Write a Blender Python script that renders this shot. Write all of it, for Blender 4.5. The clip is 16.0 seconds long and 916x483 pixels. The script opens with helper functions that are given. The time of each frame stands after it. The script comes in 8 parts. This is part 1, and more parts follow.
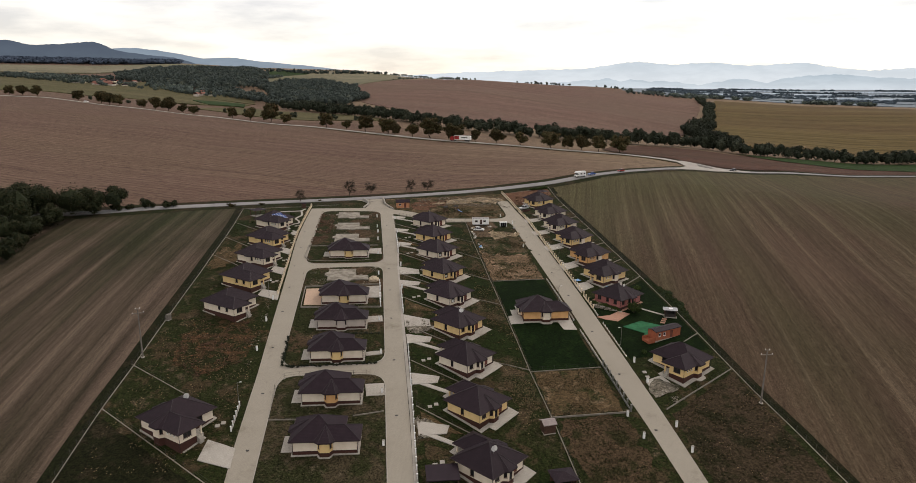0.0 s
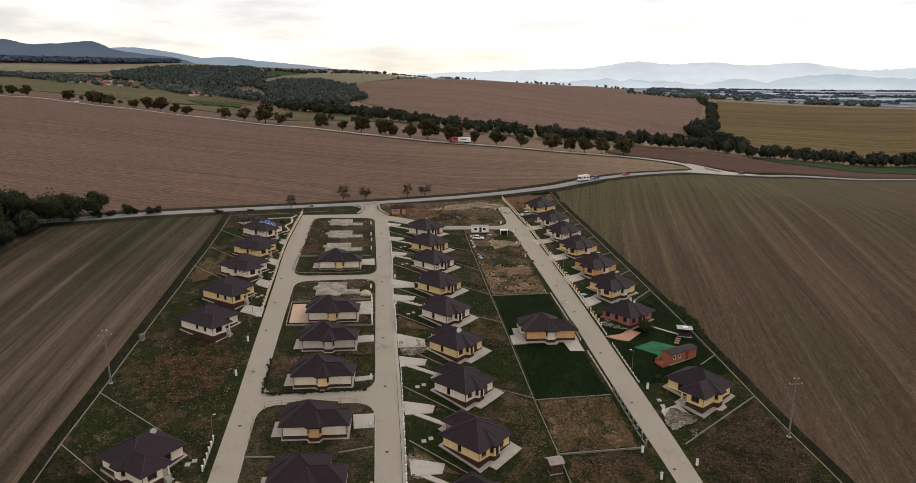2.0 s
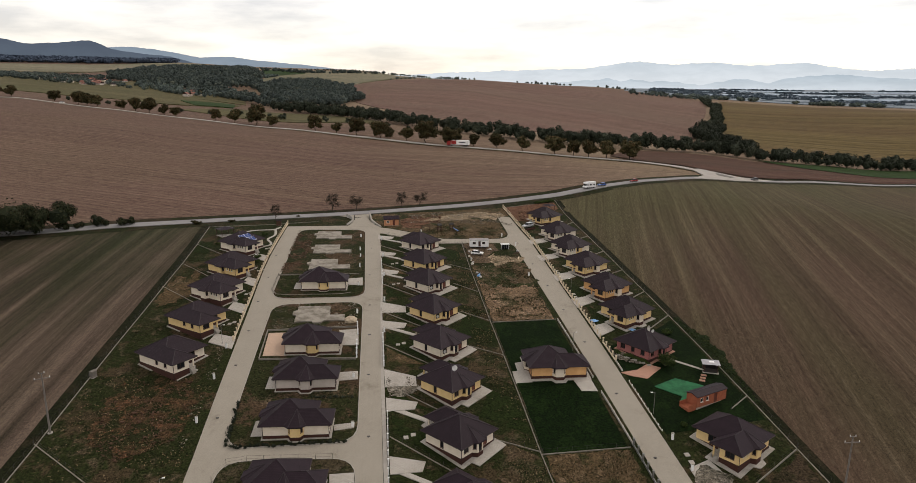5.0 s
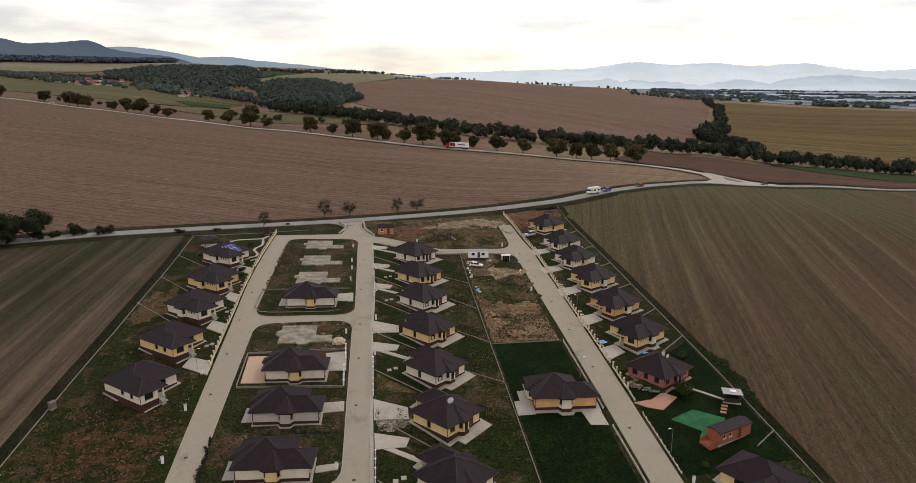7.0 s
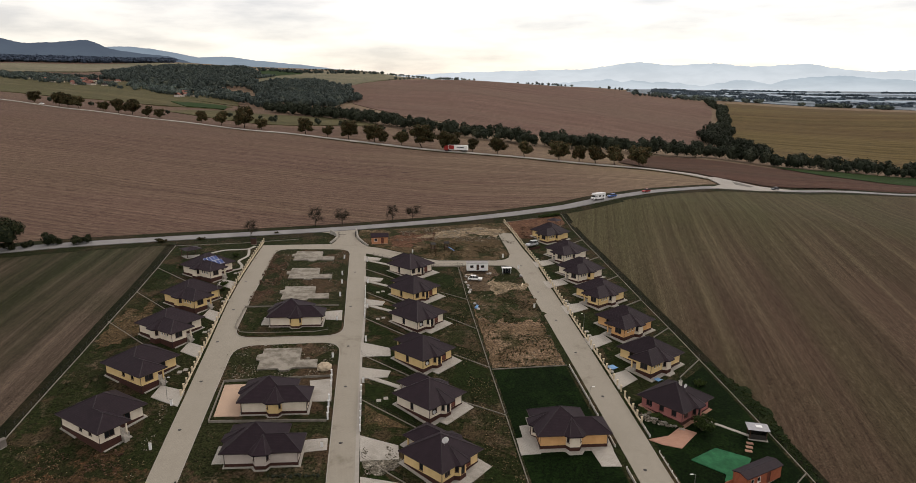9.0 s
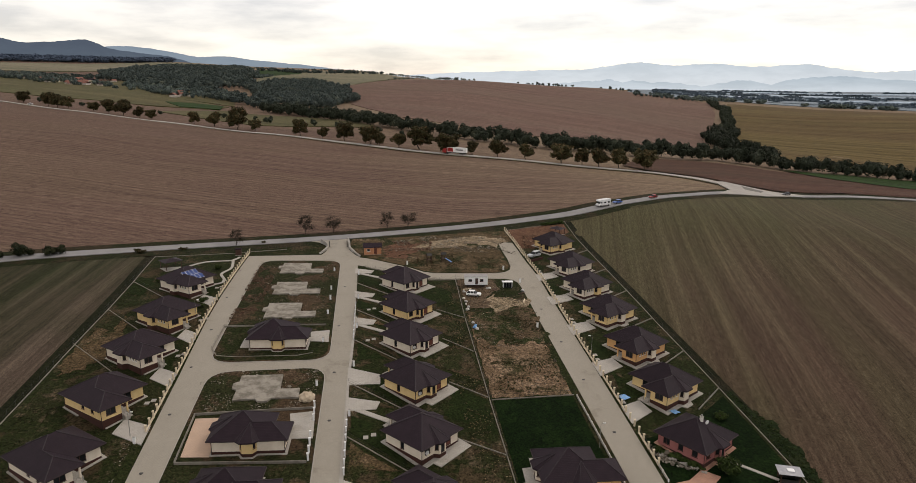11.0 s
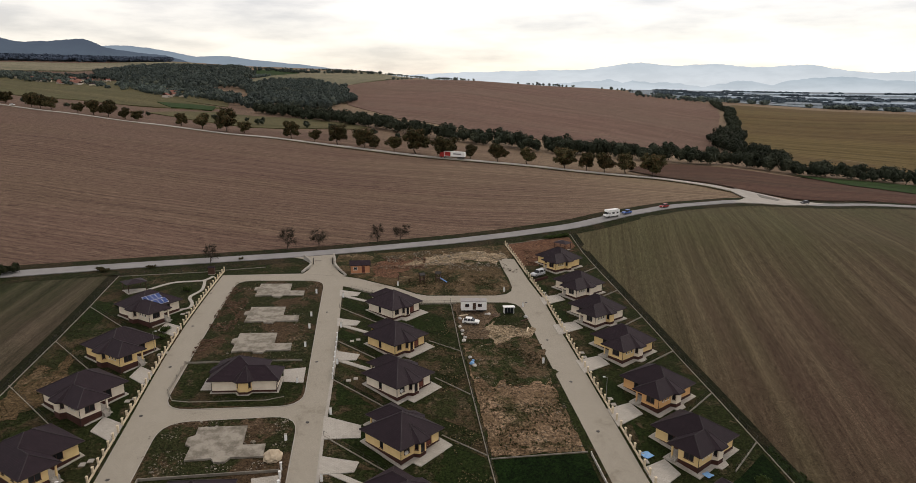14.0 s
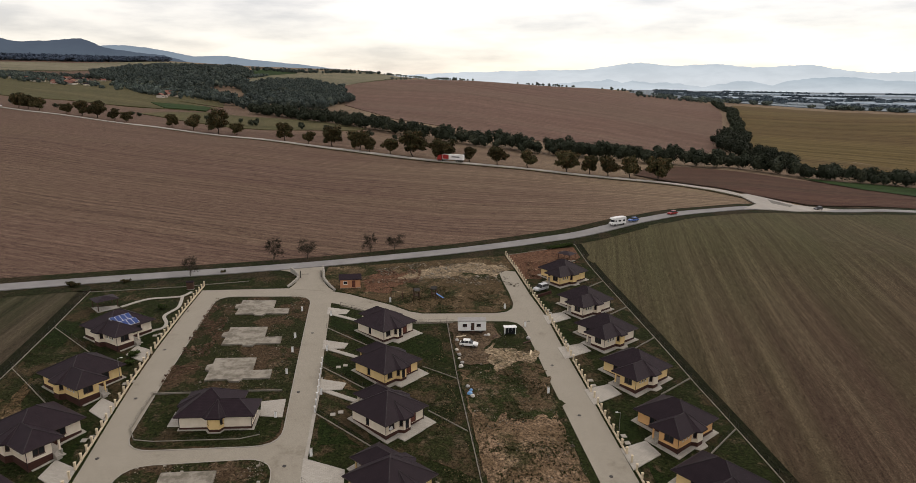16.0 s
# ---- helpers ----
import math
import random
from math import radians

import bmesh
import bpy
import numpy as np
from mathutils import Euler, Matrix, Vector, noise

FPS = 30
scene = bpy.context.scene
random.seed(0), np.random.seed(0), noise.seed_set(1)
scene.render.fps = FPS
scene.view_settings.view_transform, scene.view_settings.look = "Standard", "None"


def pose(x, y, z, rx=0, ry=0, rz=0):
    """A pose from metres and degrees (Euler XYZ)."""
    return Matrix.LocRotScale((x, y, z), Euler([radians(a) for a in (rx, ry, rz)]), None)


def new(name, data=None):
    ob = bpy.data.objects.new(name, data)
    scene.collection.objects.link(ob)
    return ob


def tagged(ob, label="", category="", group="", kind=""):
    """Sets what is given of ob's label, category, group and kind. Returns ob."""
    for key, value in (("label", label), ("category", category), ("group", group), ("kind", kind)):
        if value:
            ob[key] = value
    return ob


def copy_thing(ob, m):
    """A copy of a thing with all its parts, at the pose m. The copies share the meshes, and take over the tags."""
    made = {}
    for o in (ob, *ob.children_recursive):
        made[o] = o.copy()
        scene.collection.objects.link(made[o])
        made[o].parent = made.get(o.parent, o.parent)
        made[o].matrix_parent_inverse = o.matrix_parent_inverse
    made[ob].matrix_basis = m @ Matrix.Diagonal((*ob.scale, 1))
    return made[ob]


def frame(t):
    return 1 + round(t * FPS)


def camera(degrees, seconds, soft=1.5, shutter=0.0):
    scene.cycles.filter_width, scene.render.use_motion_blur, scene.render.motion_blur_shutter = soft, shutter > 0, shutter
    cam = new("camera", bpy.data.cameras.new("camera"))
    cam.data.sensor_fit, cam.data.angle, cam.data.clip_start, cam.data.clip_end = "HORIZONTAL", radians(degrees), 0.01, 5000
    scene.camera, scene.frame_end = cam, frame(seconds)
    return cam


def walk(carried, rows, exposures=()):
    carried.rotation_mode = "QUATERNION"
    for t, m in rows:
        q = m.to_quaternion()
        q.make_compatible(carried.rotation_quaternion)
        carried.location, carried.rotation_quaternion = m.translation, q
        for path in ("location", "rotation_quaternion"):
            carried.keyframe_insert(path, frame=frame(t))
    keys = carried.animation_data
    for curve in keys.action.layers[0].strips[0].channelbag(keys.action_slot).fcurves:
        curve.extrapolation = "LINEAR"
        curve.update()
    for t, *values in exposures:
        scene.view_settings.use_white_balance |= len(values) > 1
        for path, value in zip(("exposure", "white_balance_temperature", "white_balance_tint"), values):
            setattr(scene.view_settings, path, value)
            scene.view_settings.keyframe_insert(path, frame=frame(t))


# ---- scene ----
cam = camera(70, 16.0, soft=0.65)
# seconds, place in metres, turn to the left, tilt and roll in degrees
PATH = [
    (0.0, -9.69, -52.88, 52.17, -7.96, -13.38, 0.28),
    (1.0, -8.55, -46.22, 52.32, -7.99, -13.40, 0.31),
    (2.0, -7.38, -39.58, 52.47, -8.01, -13.41, 0.32),
    (3.0, -6.19, -32.96, 52.62, -8.03, -13.42, 0.34),
    (4.0, -4.98, -26.34, 52.78, -8.04, -13.42, 0.36),
    (5.0, -3.75, -19.74, 52.94, -8.04, -13.41, 0.38),
    (6.0, -2.51, -13.15, 53.11, -8.05, -13.41, 0.40),
    (7.0, -1.26, -6.57, 53.27, -8.05, -13.40, 0.42),
    (8.0, 0.00, 0.00, 53.44, -8.05, -13.39, 0.45),
    (9.0, 1.26, 6.57, 53.61, -8.05, -13.38, 0.48),
    (10.0, 2.52, 13.13, 53.77, -8.06, -13.38, 0.51),
    (11.0, 3.78, 19.69, 53.94, -8.06, -13.38, 0.54),
    (12.0, 5.03, 26.25, 54.10, -8.07, -13.37, 0.57),
    (13.0, 6.27, 32.82, 54.26, -8.09, -13.37, 0.60),
    (14.0, 7.49, 39.38, 54.41, -8.11, -13.38, 0.62),
    (15.0, 8.70, 45.95, 54.56, -8.13, -13.38, 0.64),
    (16.0, 9.89, 52.52, 54.70, -8.17, -13.38, 0.65),
]


def aimed(x, y, z, turn, tilt, roll):
    return pose(x, y, z, 0, 0, turn) @ pose(0, 0, 0, 90 + tilt, 0, 0) @ pose(0, 0, 0, 0, 0, roll)


walk(cam, [(row[0], aimed(*row[1:])) for row in PATH], [(0, 0.05, 7050, 15), (16, -0.08, 7050, 15)])

# ---- sky and sun: a bright overcast day with a thin, uneven deck of cloud ----
SUN_HIGH, SUN_TURN = 48, 60
world = bpy.data.worlds.new("overcast_sky")
scene.world = world
world.use_nodes = True
wn, wl = world.node_tree.nodes, world.node_tree.links
wn.clear()
sky = wn.new("ShaderNodeTexSky")
sky.sky_type, sky.sun_disc = "NISHITA", False
sky.sun_elevation, sky.sun_rotation = radians(SUN_HIGH), radians(SUN_TURN)
sky.air_density, sky.dust_density = 1.0, 0.6
place = wn.new("ShaderNodeTexCoord")
flat = wn.new("ShaderNodeMapping")
flat.inputs["Scale"].default_value = (1.0, 1.0, 5.0)
deck = wn.new("ShaderNodeTexNoise")
deck.inputs["Scale"].default_value, deck.inputs["Detail"].default_value, deck.inputs["Roughness"].default_value = 4.2, 8, 0.55
ramp = wn.new("ShaderNodeValToRGB")
ramp.color_ramp.elements[0].position, ramp.color_ramp.elements[0].color = 0.36, (0.60, 0.59, 0.60, 1)
ramp.color_ramp.elements[1].position, ramp.color_ramp.elements[1].color = 0.56, (1.0, 0.975, 0.93, 1)
dim = wn.new("ShaderNodeMix")
dim.data_type = "RGBA"
dim.inputs[0].default_value = 0.9
bg_sky, bg_deck, both, out = wn.new("ShaderNodeBackground"), wn.new("ShaderNodeBackground"), wn.new("ShaderNodeAddShader"), wn.new("ShaderNodeOutputWorld")
bg_sky.inputs["Strength"].default_value = 0.05
bg_deck.inputs["Strength"].default_value = 0.86
wl.new(place.outputs["Generated"], flat.inputs["Vector"])
wl.new(flat.outputs["Vector"], deck.inputs["Vector"])
wl.new(deck.outputs["Fac"], ramp.inputs["Fac"])
wl.new(ramp.outputs["Color"], bg_deck.inputs["Color"])
wl.new(sky.outputs["Color"], bg_sky.inputs["Color"])
wl.new(bg_sky.outputs[0], both.inputs[0])
wl.new(bg_deck.outputs[0], both.inputs[1])
wl.new(both.outputs[0], out.inputs["Surface"])

sun = new("sun", bpy.data.lights.new("sun", "SUN"))
sun.data.energy, sun.data.angle, sun.data.color = 0.9, radians(14), (1.0, 0.95, 0.88)
sun.matrix_world = Matrix.Rotation(radians(-SUN_TURN), 4, "Z") @ Matrix.Rotation(radians(-(90 - SUN_HIGH)), 4, "X")


# ---- materials ----
class Nodes:
    """A short way to write node materials."""

    def __init__(self, name, rough=0.85, metal=0.0):
        self.mat = bpy.data.materials.new(name)
        self.mat.use_nodes = True
        self.t = self.mat.node_tree
        self.bsdf = self.t.nodes["Principled BSDF"]
        self.bsdf.inputs["Roughness"].default_value, self.bsdf.inputs["Metallic"].default_value = rough, metal
        self.bsdf.inputs["Specular IOR Level"].default_value = 0.25

    def node(self, kind, **values):
        n = self.t.nodes.new(kind)
        for key, value in values.items():
            n.inputs[key.replace("_", " ")].default_value = value
        return n

    def link(self, a, b):
        self.t.links.new(a, b)

    def where(self, scale=(1, 1, 1), turn=0.0, space="Object"):
        """Coordinates turned by so many degrees, then scaled."""
        c, m, r = self.node("ShaderNodeTexCoord"), self.node("ShaderNodeMapping", Scale=scale), self.node("ShaderNodeMapping")
        r.inputs["Rotation"].default_value = (0, 0, radians(-turn))
        self.link(c.outputs[space], r.inputs["Vector"])
        self.link(r.outputs["Vector"], m.inputs["Vector"])
        return m.outputs["Vector"]

    def noise(self, vector, scale, detail=6, rough=0.6):
        n = self.node("ShaderNodeTexNoise", Scale=scale, Detail=detail, Roughness=rough)
        self.link(vector, n.inputs["Vector"])
        return n.outputs["Fac"]

    def ramp(self, fac, *stops):
        n = self.node("ShaderNodeValToRGB")
        e = n.color_ramp.elements
        while len(e) < len(stops):
            e.new(0.5)
        for k, (at, colour) in zip(e, stops):
            k.position, k.color = at, (*colour, 1)
        self.link(fac, n.inputs["Fac"])
        return n.outputs["Color"]

    def mix(self, fac, a, b, how="MIX"):
        n = self.node("ShaderNodeMix")
        n.data_type, n.blend_type = "RGBA", how
        for socket, value in ((n.inputs[0], fac), (n.inputs[6], a), (n.inputs[7], b)):
            if isinstance(value, (int, float)):
                socket.default_value = value
            elif isinstance(value, tuple):
                socket.default_value = (*value, 1)
            else:
                self.link(value, socket)
        return n.outputs[2]

    def vary(self, colour, amount=0.25):
        """Another shade for each object."""
        n, info = self.node("ShaderNodeHueSaturation"), self.node("ShaderNodeObjectInfo")
        r = self.node("ShaderNodeMapRange")
        r.inputs["To Min"].default_value, r.inputs["To Max"].default_value = 1 - amount, 1 + amount
        self.link(info.outputs["Random"], r.inputs["Value"])
        self.link(r.outputs[0], n.inputs["Value"])
        self.link(colour, n.inputs["Color"])
        return n.outputs["Color"]

    def bump(self, height, strength=0.4, distance=0.05):
        b = self.node("ShaderNodeBump", Strength=strength, Distance=distance)
        self.link(height, b.inputs["Height"])
        self.link(b.outputs["Normal"], self.bsdf.inputs["Normal"])

    def done(self, colour):
        if isinstance(colour, tuple):
            self.bsdf.inputs["Base Color"].default_value = (*colour, 1)
        else:
            self.link(colour, self.bsdf.inputs["Base Color"])
        return self.mat


def mottled(name, a, b, scale=3.0, rough=0.85, grain=40.0, metal=0.0, relief=0.2, mid=(0.35, 0.65), space="Object"):
    """Paint, plaster, concrete: two shades with coarse stains and fine grain."""
    m = Nodes(name, rough, metal)
    v = m.where(space=space)
    coarse, fine = m.noise(v, scale), m.noise(v, grain, 3)
    colour = m.mix(0.25, m.ramp(coarse, (mid[0], a), (mid[1], b)), m.ramp(fine, (0.3, a), (0.7, b)))
    if relief:
        m.bump(fine, relief, 0.02)
    return m.done(colour)


def soil(name, a, b, c, turn=0.0, row=1.0, patch=0.012, c_amount=(0.5, 0.68), streak=0.6, pale=None, growth=None, rows_apart=3.0, comb=1.0, hard=1.0, fleck=0.25, straw=None, long=1.0, furrow=0.14):
    """A worked field: fine straight rows, long streaks, clods, broad patches of another growth; growth: (colour, across x, along y, from, to) greens one end."""
    m = Nodes(name, 0.95)
    m.bsdf.inputs["Specular IOR Level"].default_value = 0.05
    v = m.where()
    lines = m.noise(m.where((0.010 / row / long, 1.1 / row, 0), turn), 1.0, 5, 0.7)
    bands = m.noise(m.where((0.0025 / row / long, 0.17 / row, 0), turn), 1.0, 6, 0.6)
    wide = m.noise(m.where((0.0014 / row, 0.030 / row, 0), turn + 1), 1.0, 4, 0.6)
    clods, crumbs, broad = m.noise(v, 2.4 / row, 8, 0.8), m.noise(v, 4.2 / row, 3, 0.7), m.noise(v, patch, 6, 0.6)
    colour = m.ramp(bands, (0.5 - 0.14 / hard, a), (0.5 + 0.14 / hard, b))
    colour = m.mix(m.ramp(wide, (0.46, (0, 0, 0)), (0.62, (streak, streak, streak))), colour, m.mix(bands, tuple(0.7 * k for k in c), tuple(1.3 * k for k in c)))
    colour = m.mix(m.ramp(broad, (c_amount[0], (0, 0, 0)), (c_amount[1], (0.6, 0.6, 0.6))), colour, m.mix(bands, c, tuple(0.7 * k for k in c)))
    if pale:
        colour = m.mix(m.ramp(bands, (0.54, (0, 0, 0)), (0.74, (0.5, 0.5, 0.5))), colour, pale)
    if growth:
        sep, gx, gy = m.node("ShaderNodeSeparateXYZ"), m.node("ShaderNodeMath"), m.node("ShaderNodeMath")
        gx.operation, gy.operation = "MULTIPLY_ADD", "MULTIPLY_ADD"
        span = m.node("ShaderNodeMapRange")
        m.link(v, sep.inputs[0])
        m.link(sep.outputs["X"], gx.inputs[0])
        m.link(sep.outputs["Y"], gy.inputs[0])
        gx.inputs[1].default_value, gx.inputs[2].default_value = growth[1], 0.0
        gy.inputs[1].default_value = growth[2]
        m.link(gx.outputs[0], gy.inputs[2])
        m.link(gy.outputs[0], span.inputs["Value"])
        span.inputs["From Min"].default_value, span.inputs["From Max"].default_value = growth[3], growth[4]
        green = m.ramp(m.mix(0.5, span.outputs[0], m.mix(0.5, bands, broad)), (0.52, (0, 0, 0)), (0.84, (0.62, 0.62, 0.62)))
        colour = m.mix(green, colour, growth[0])
    colour = m.mix(0.8, colour, m.ramp(lines, (0.34, (1 - 0.2 * comb,) * 3), (0.66, (1 + 0.22 * comb,) * 3)), "MULTIPLY")
    colour = m.mix(0.9, colour, m.ramp(clods, (0.36, (1 - 0.36 / comb,) * 3), (0.64, (1 + 0.36 / comb,) * 3)), "MULTIPLY")
    drill = m.node("ShaderNodeTexWave", Scale=0.314 / rows_apart, Distortion=2.2, Detail=3.0)
    drill.inputs["Detail Scale"].default_value = 0.6
    drill.bands_direction = "Y"
    m.link(m.where((0.06 / long, 1, 0), turn), drill.inputs["Vector"])
    colour = m.mix(0.8, colour, m.ramp(drill.outputs["Fac"], (0.0, (1 - furrow,) * 3), (1.0, (1 + furrow,) * 3)), "MULTIPLY")
    colour = m.mix(0.8, colour, m.ramp(crumbs, (0.36, (0.45, 0.45, 0.45)), (0.64, (1.55, 1.55, 1.55))), "MULTIPLY")
    dash = m.noise(m.where((0.22 / row / long, 1.5 / row, 0), turn), 1.0, 5, 0.8)
    colour = m.mix(1.0, colour, m.ramp(dash, (0.34, (1 - 1.2 * fleck,) * 3), (0.48, (1, 1, 1))), "MULTIPLY")
    colour = m.mix(m.ramp(dash, (0.53, (0, 0, 0)), (0.64, (fleck,) * 3)), colour, straw or tuple(1.7 * k for k in b))
    m.bump(m.mix(0.5, clods, lines), 0.5, 0.12)
    return m.done(colour)


def turf(name, green, dry, bare, dry_at=(0.45, 0.6), bare_at=(0.55, 0.68), scale=0.09):
    """Grass with dry patches and bare earth."""
    m = Nodes(name, 0.95)
    m.bsdf.inputs["Specular IOR Level"].default_value = 0.05
    v = m.where()
    fine, tuft, broad, other = m.noise(v, 5.0, 6, 0.7), m.noise(v, 1.1, 6, 0.7), m.noise(v, scale, 10, 0.72), m.noise(m.where((1, 1, 1), 50), scale * 1.7, 10, 0.75)
    dry_at = (0.7 * dry_at[0] + 0.3 * dry_at[1], 0.3 * dry_at[0] + 0.7 * dry_at[1])
    grass = m.mix(tuft, tuple(0.40 * k for k in green), tuple(1.55 * k for k in green))
    colour = m.mix(m.ramp(broad, (dry_at[0], (0, 0, 0)), (dry_at[1], (0.85, 0.85, 0.85))), grass, m.mix(tuft, tuple(0.7 * k for k in dry), tuple(1.25 * k for k in dry)))
    earth = m.mix(fine, tuple(0.7 * k for k in bare), tuple(1.3 * k for k in bare))
    colour = m.mix(m.mix(1.0, m.ramp(other, (bare_at[0], (0, 0, 0)), (bare_at[1], (1, 1, 1))), m.ramp(tuft, (0.35, (0, 0, 0)), (0.6, (1, 1, 1))), "MULTIPLY"), colour, earth)
    grit = m.noise(v, 2.2, 8, 0.82)
    colour = m.mix(0.9, colour, m.ramp(grit, (0.38, (0.14, 0.14, 0.14)), (0.62, (1.95, 1.95, 1.95))), "MULTIPLY")
    straw = m.noise(m.where((1, 1, 1), 20), 3.4, 3, 0.6)
    colour = m.mix(m.ramp(straw, (0.62, (0, 0, 0)), (0.69, (0.7, 0.7, 0.7))), colour, tuple(1.9 * k for k in dry))
    m.bump(m.mix(0.5, fine, tuft), 0.6, 0.12)
    return m.done(colour)


def leaves(name, dark, light, autumn=None, crown=0.0):
    m = Nodes(name, 0.8)
    m.bsdf.inputs["Specular IOR Level"].default_value = 0.08
    g = m.node("ShaderNodeNewGeometry")
    stops = [(0.0, dark), (0.7, light)] + ([(1.0, autumn)] if autumn else [])
    fac = g.outputs["Random Per Island"]
    if crown:
        fac = m.mix(0.3, m.ramp(m.noise(m.where(), crown, 3, 0.5), (0.32, (0, 0, 0)), (0.68, (1, 1, 1))), fac)
    colour = m.vary(m.ramp(fac, *stops), 0.3)
    m.bsdf.inputs["Subsurface Weight"].default_value = 0.0
    return m.done(colour)


def tiled_roof(name, a, b):
    """Dark profiled tiles: courses across the slope and rounded rolls down it."""
    m = Nodes(name, 0.6)
    m.bsdf.inputs["Specular IOR Level"].default_value = 0.13
    v = m.where()
    course = m.node("ShaderNodeTexWave", Scale=0.9, Distortion=0.3)
    course.bands_direction, course.wave_profile = "Z", "SAW"
    m.link(v, course.inputs["Vector"])
    course.inputs["Scale"].default_value = 2.1
    fine, coarse = m.noise(v, 9, 3), m.noise(v, 0.7, 5)
    colour = m.mix(0.5, m.ramp(fine, (0.3, a), (0.7, b)), m.ramp(coarse, (0.35, a), (0.7, b)))
    colour = m.vary(m.mix(0.35, colour, m.ramp(course.outputs["Fac"], (0.0, (0.45, 0.45, 0.45)), (0.25, (1, 1, 1))), "MULTIPLY"), 0.12)
    m.bump(course.outputs["Fac"], 0.5, 0.06)
    return m.done(colour)


def pavers(name, a, b, joint, size=0.4, dirt=(0.5, 0.75)):
    """Concrete paving blocks, worn and stained."""
    m = Nodes(name, 0.9)
    v = m.where()
    brick = m.node("ShaderNodeTexBrick", Scale=1.0, Mortar_Size=0.02)
    for key, value in (("Color1", a), ("Color2", b), ("Mortar", joint)):
        brick.inputs[key].default_value = (*value, 1)
    brick.inputs["Brick Width"].default_value, brick.inputs["Row Height"].default_value = size, size / 2
    m.link(v, brick.inputs["Vector"])
    stain, fine = m.noise(v, 0.16, 9, 0.7), m.noise(v, 6, 4)
    shade = m.ramp(stain, (0.28, (0.66, 0.63, 0.58)), (0.42, (0.95, 0.94, 0.92)), (dirt[1], (1.08, 1.07, 1.06)))
    colour = m.mix(1.0, brick.outputs["Color"], shade, "MULTIPLY")
    colour = m.mix(0.35, colour, m.ramp(fine, (0.3, (0.6, 0.6, 0.6)), (0.7, (1.2, 1.2, 1.2))), "MULTIPLY")
    m.bump(fine, 0.2, 0.01)
    return m.done(colour)


STUBBLE = soil("stubble_soil", (0.0900, 0.0560, 0.0425), (0.1260, 0.0810, 0.0600), (0.1330, 0.0930, 0.0620), -20, 1.2, 0.008, (0.48, 0.76), 0.4, None, ((0.250, 0.195, 0.125), 1.0, 0.35, -60, 300), 3.6, 1.6, 0.9, 0.45, (0.255, 0.190, 0.132))
EAST_SOIL = soil("fallow_soil", (0.0540, 0.0345, 0.0235), (0.0820, 0.0550, 0.0360), (0.0500, 0.0450, 0.0215), 71, 1.0, 0.009, (0.44, 0.72), 0.5, (0.1000, 0.0785, 0.0530), ((0.073, 0.077, 0.035), -0.42, 1.0, -60, 215), 4.0, 1.4, 0.9, 0.3, (0.140, 0.112, 0.072), 0.7, 0.08)
WEST_SOIL = soil("harrowed_soil", (0.0300, 0.0245, 0.0155), (0.0860, 0.0610, 0.0450), (0.0250, 0.0290, 0.0125), 86, 1.0, 0.014, (0.50, 0.66), 0.5, (0.115, 0.090, 0.066), ((0.022, 0.031, 0.011), 0.35, 1.0, 95, 200), 6.0, 1.4, 1.5, 0.2, (0.100, 0.080, 0.058), 0.6, 0.14)
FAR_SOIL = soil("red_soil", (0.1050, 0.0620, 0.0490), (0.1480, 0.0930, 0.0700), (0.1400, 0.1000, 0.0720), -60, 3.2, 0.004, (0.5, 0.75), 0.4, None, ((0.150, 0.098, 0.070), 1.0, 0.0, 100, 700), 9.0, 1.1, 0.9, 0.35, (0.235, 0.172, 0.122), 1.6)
CLOVER_SOIL = soil("red_strip_soil", (0.056, 0.030, 0.022), (0.088, 0.048, 0.034), (0.07, 0.046, 0.031), 5, 1.6, 0.01, rows_apart=4.0, comb=1.4, fleck=0.35)
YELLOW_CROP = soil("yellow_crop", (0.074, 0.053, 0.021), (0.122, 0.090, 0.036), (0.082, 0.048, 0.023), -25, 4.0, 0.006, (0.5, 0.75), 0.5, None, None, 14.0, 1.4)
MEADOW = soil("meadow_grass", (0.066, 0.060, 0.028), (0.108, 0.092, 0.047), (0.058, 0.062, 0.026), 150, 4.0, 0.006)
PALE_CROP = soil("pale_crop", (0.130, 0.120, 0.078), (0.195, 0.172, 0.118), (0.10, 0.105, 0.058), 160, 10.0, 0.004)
GREEN_CROP = soil("green_crop", (0.0170, 0.0350, 0.0100), (0.0270, 0.0500, 0.0150), (0.0240, 0.0400, 0.0130), 5, 3.0, 0.01)
# distance haze is painted into the plain's fields as a blue-grey tint
PLAIN_HAZED = soil("plain_hazed", (0.150, 0.182, 0.205), (0.205, 0.238, 0.258), (0.132, 0.164, 0.185), 30, 20.0, 0.004)
PLAIN_HAZED_PALE = soil("plain_pale", (0.27, 0.335, 0.40), (0.36, 0.43, 0.49), (0.23, 0.29, 0.34), 30, 30.0, 0.003)
SCRUB = turf("scrub_grass", (0.0152, 0.0195, 0.0064), (0.0470, 0.0330, 0.0185), (0.0900, 0.0640, 0.0420), (0.47, 0.63), (0.55, 0.66), 0.13)
VERGE = turf("verge_grass", (0.0150, 0.0180, 0.0070), (0.0320, 0.0240, 0.0140), (0.0450, 0.0320, 0.0215), (0.44, 0.6), (0.55, 0.7))
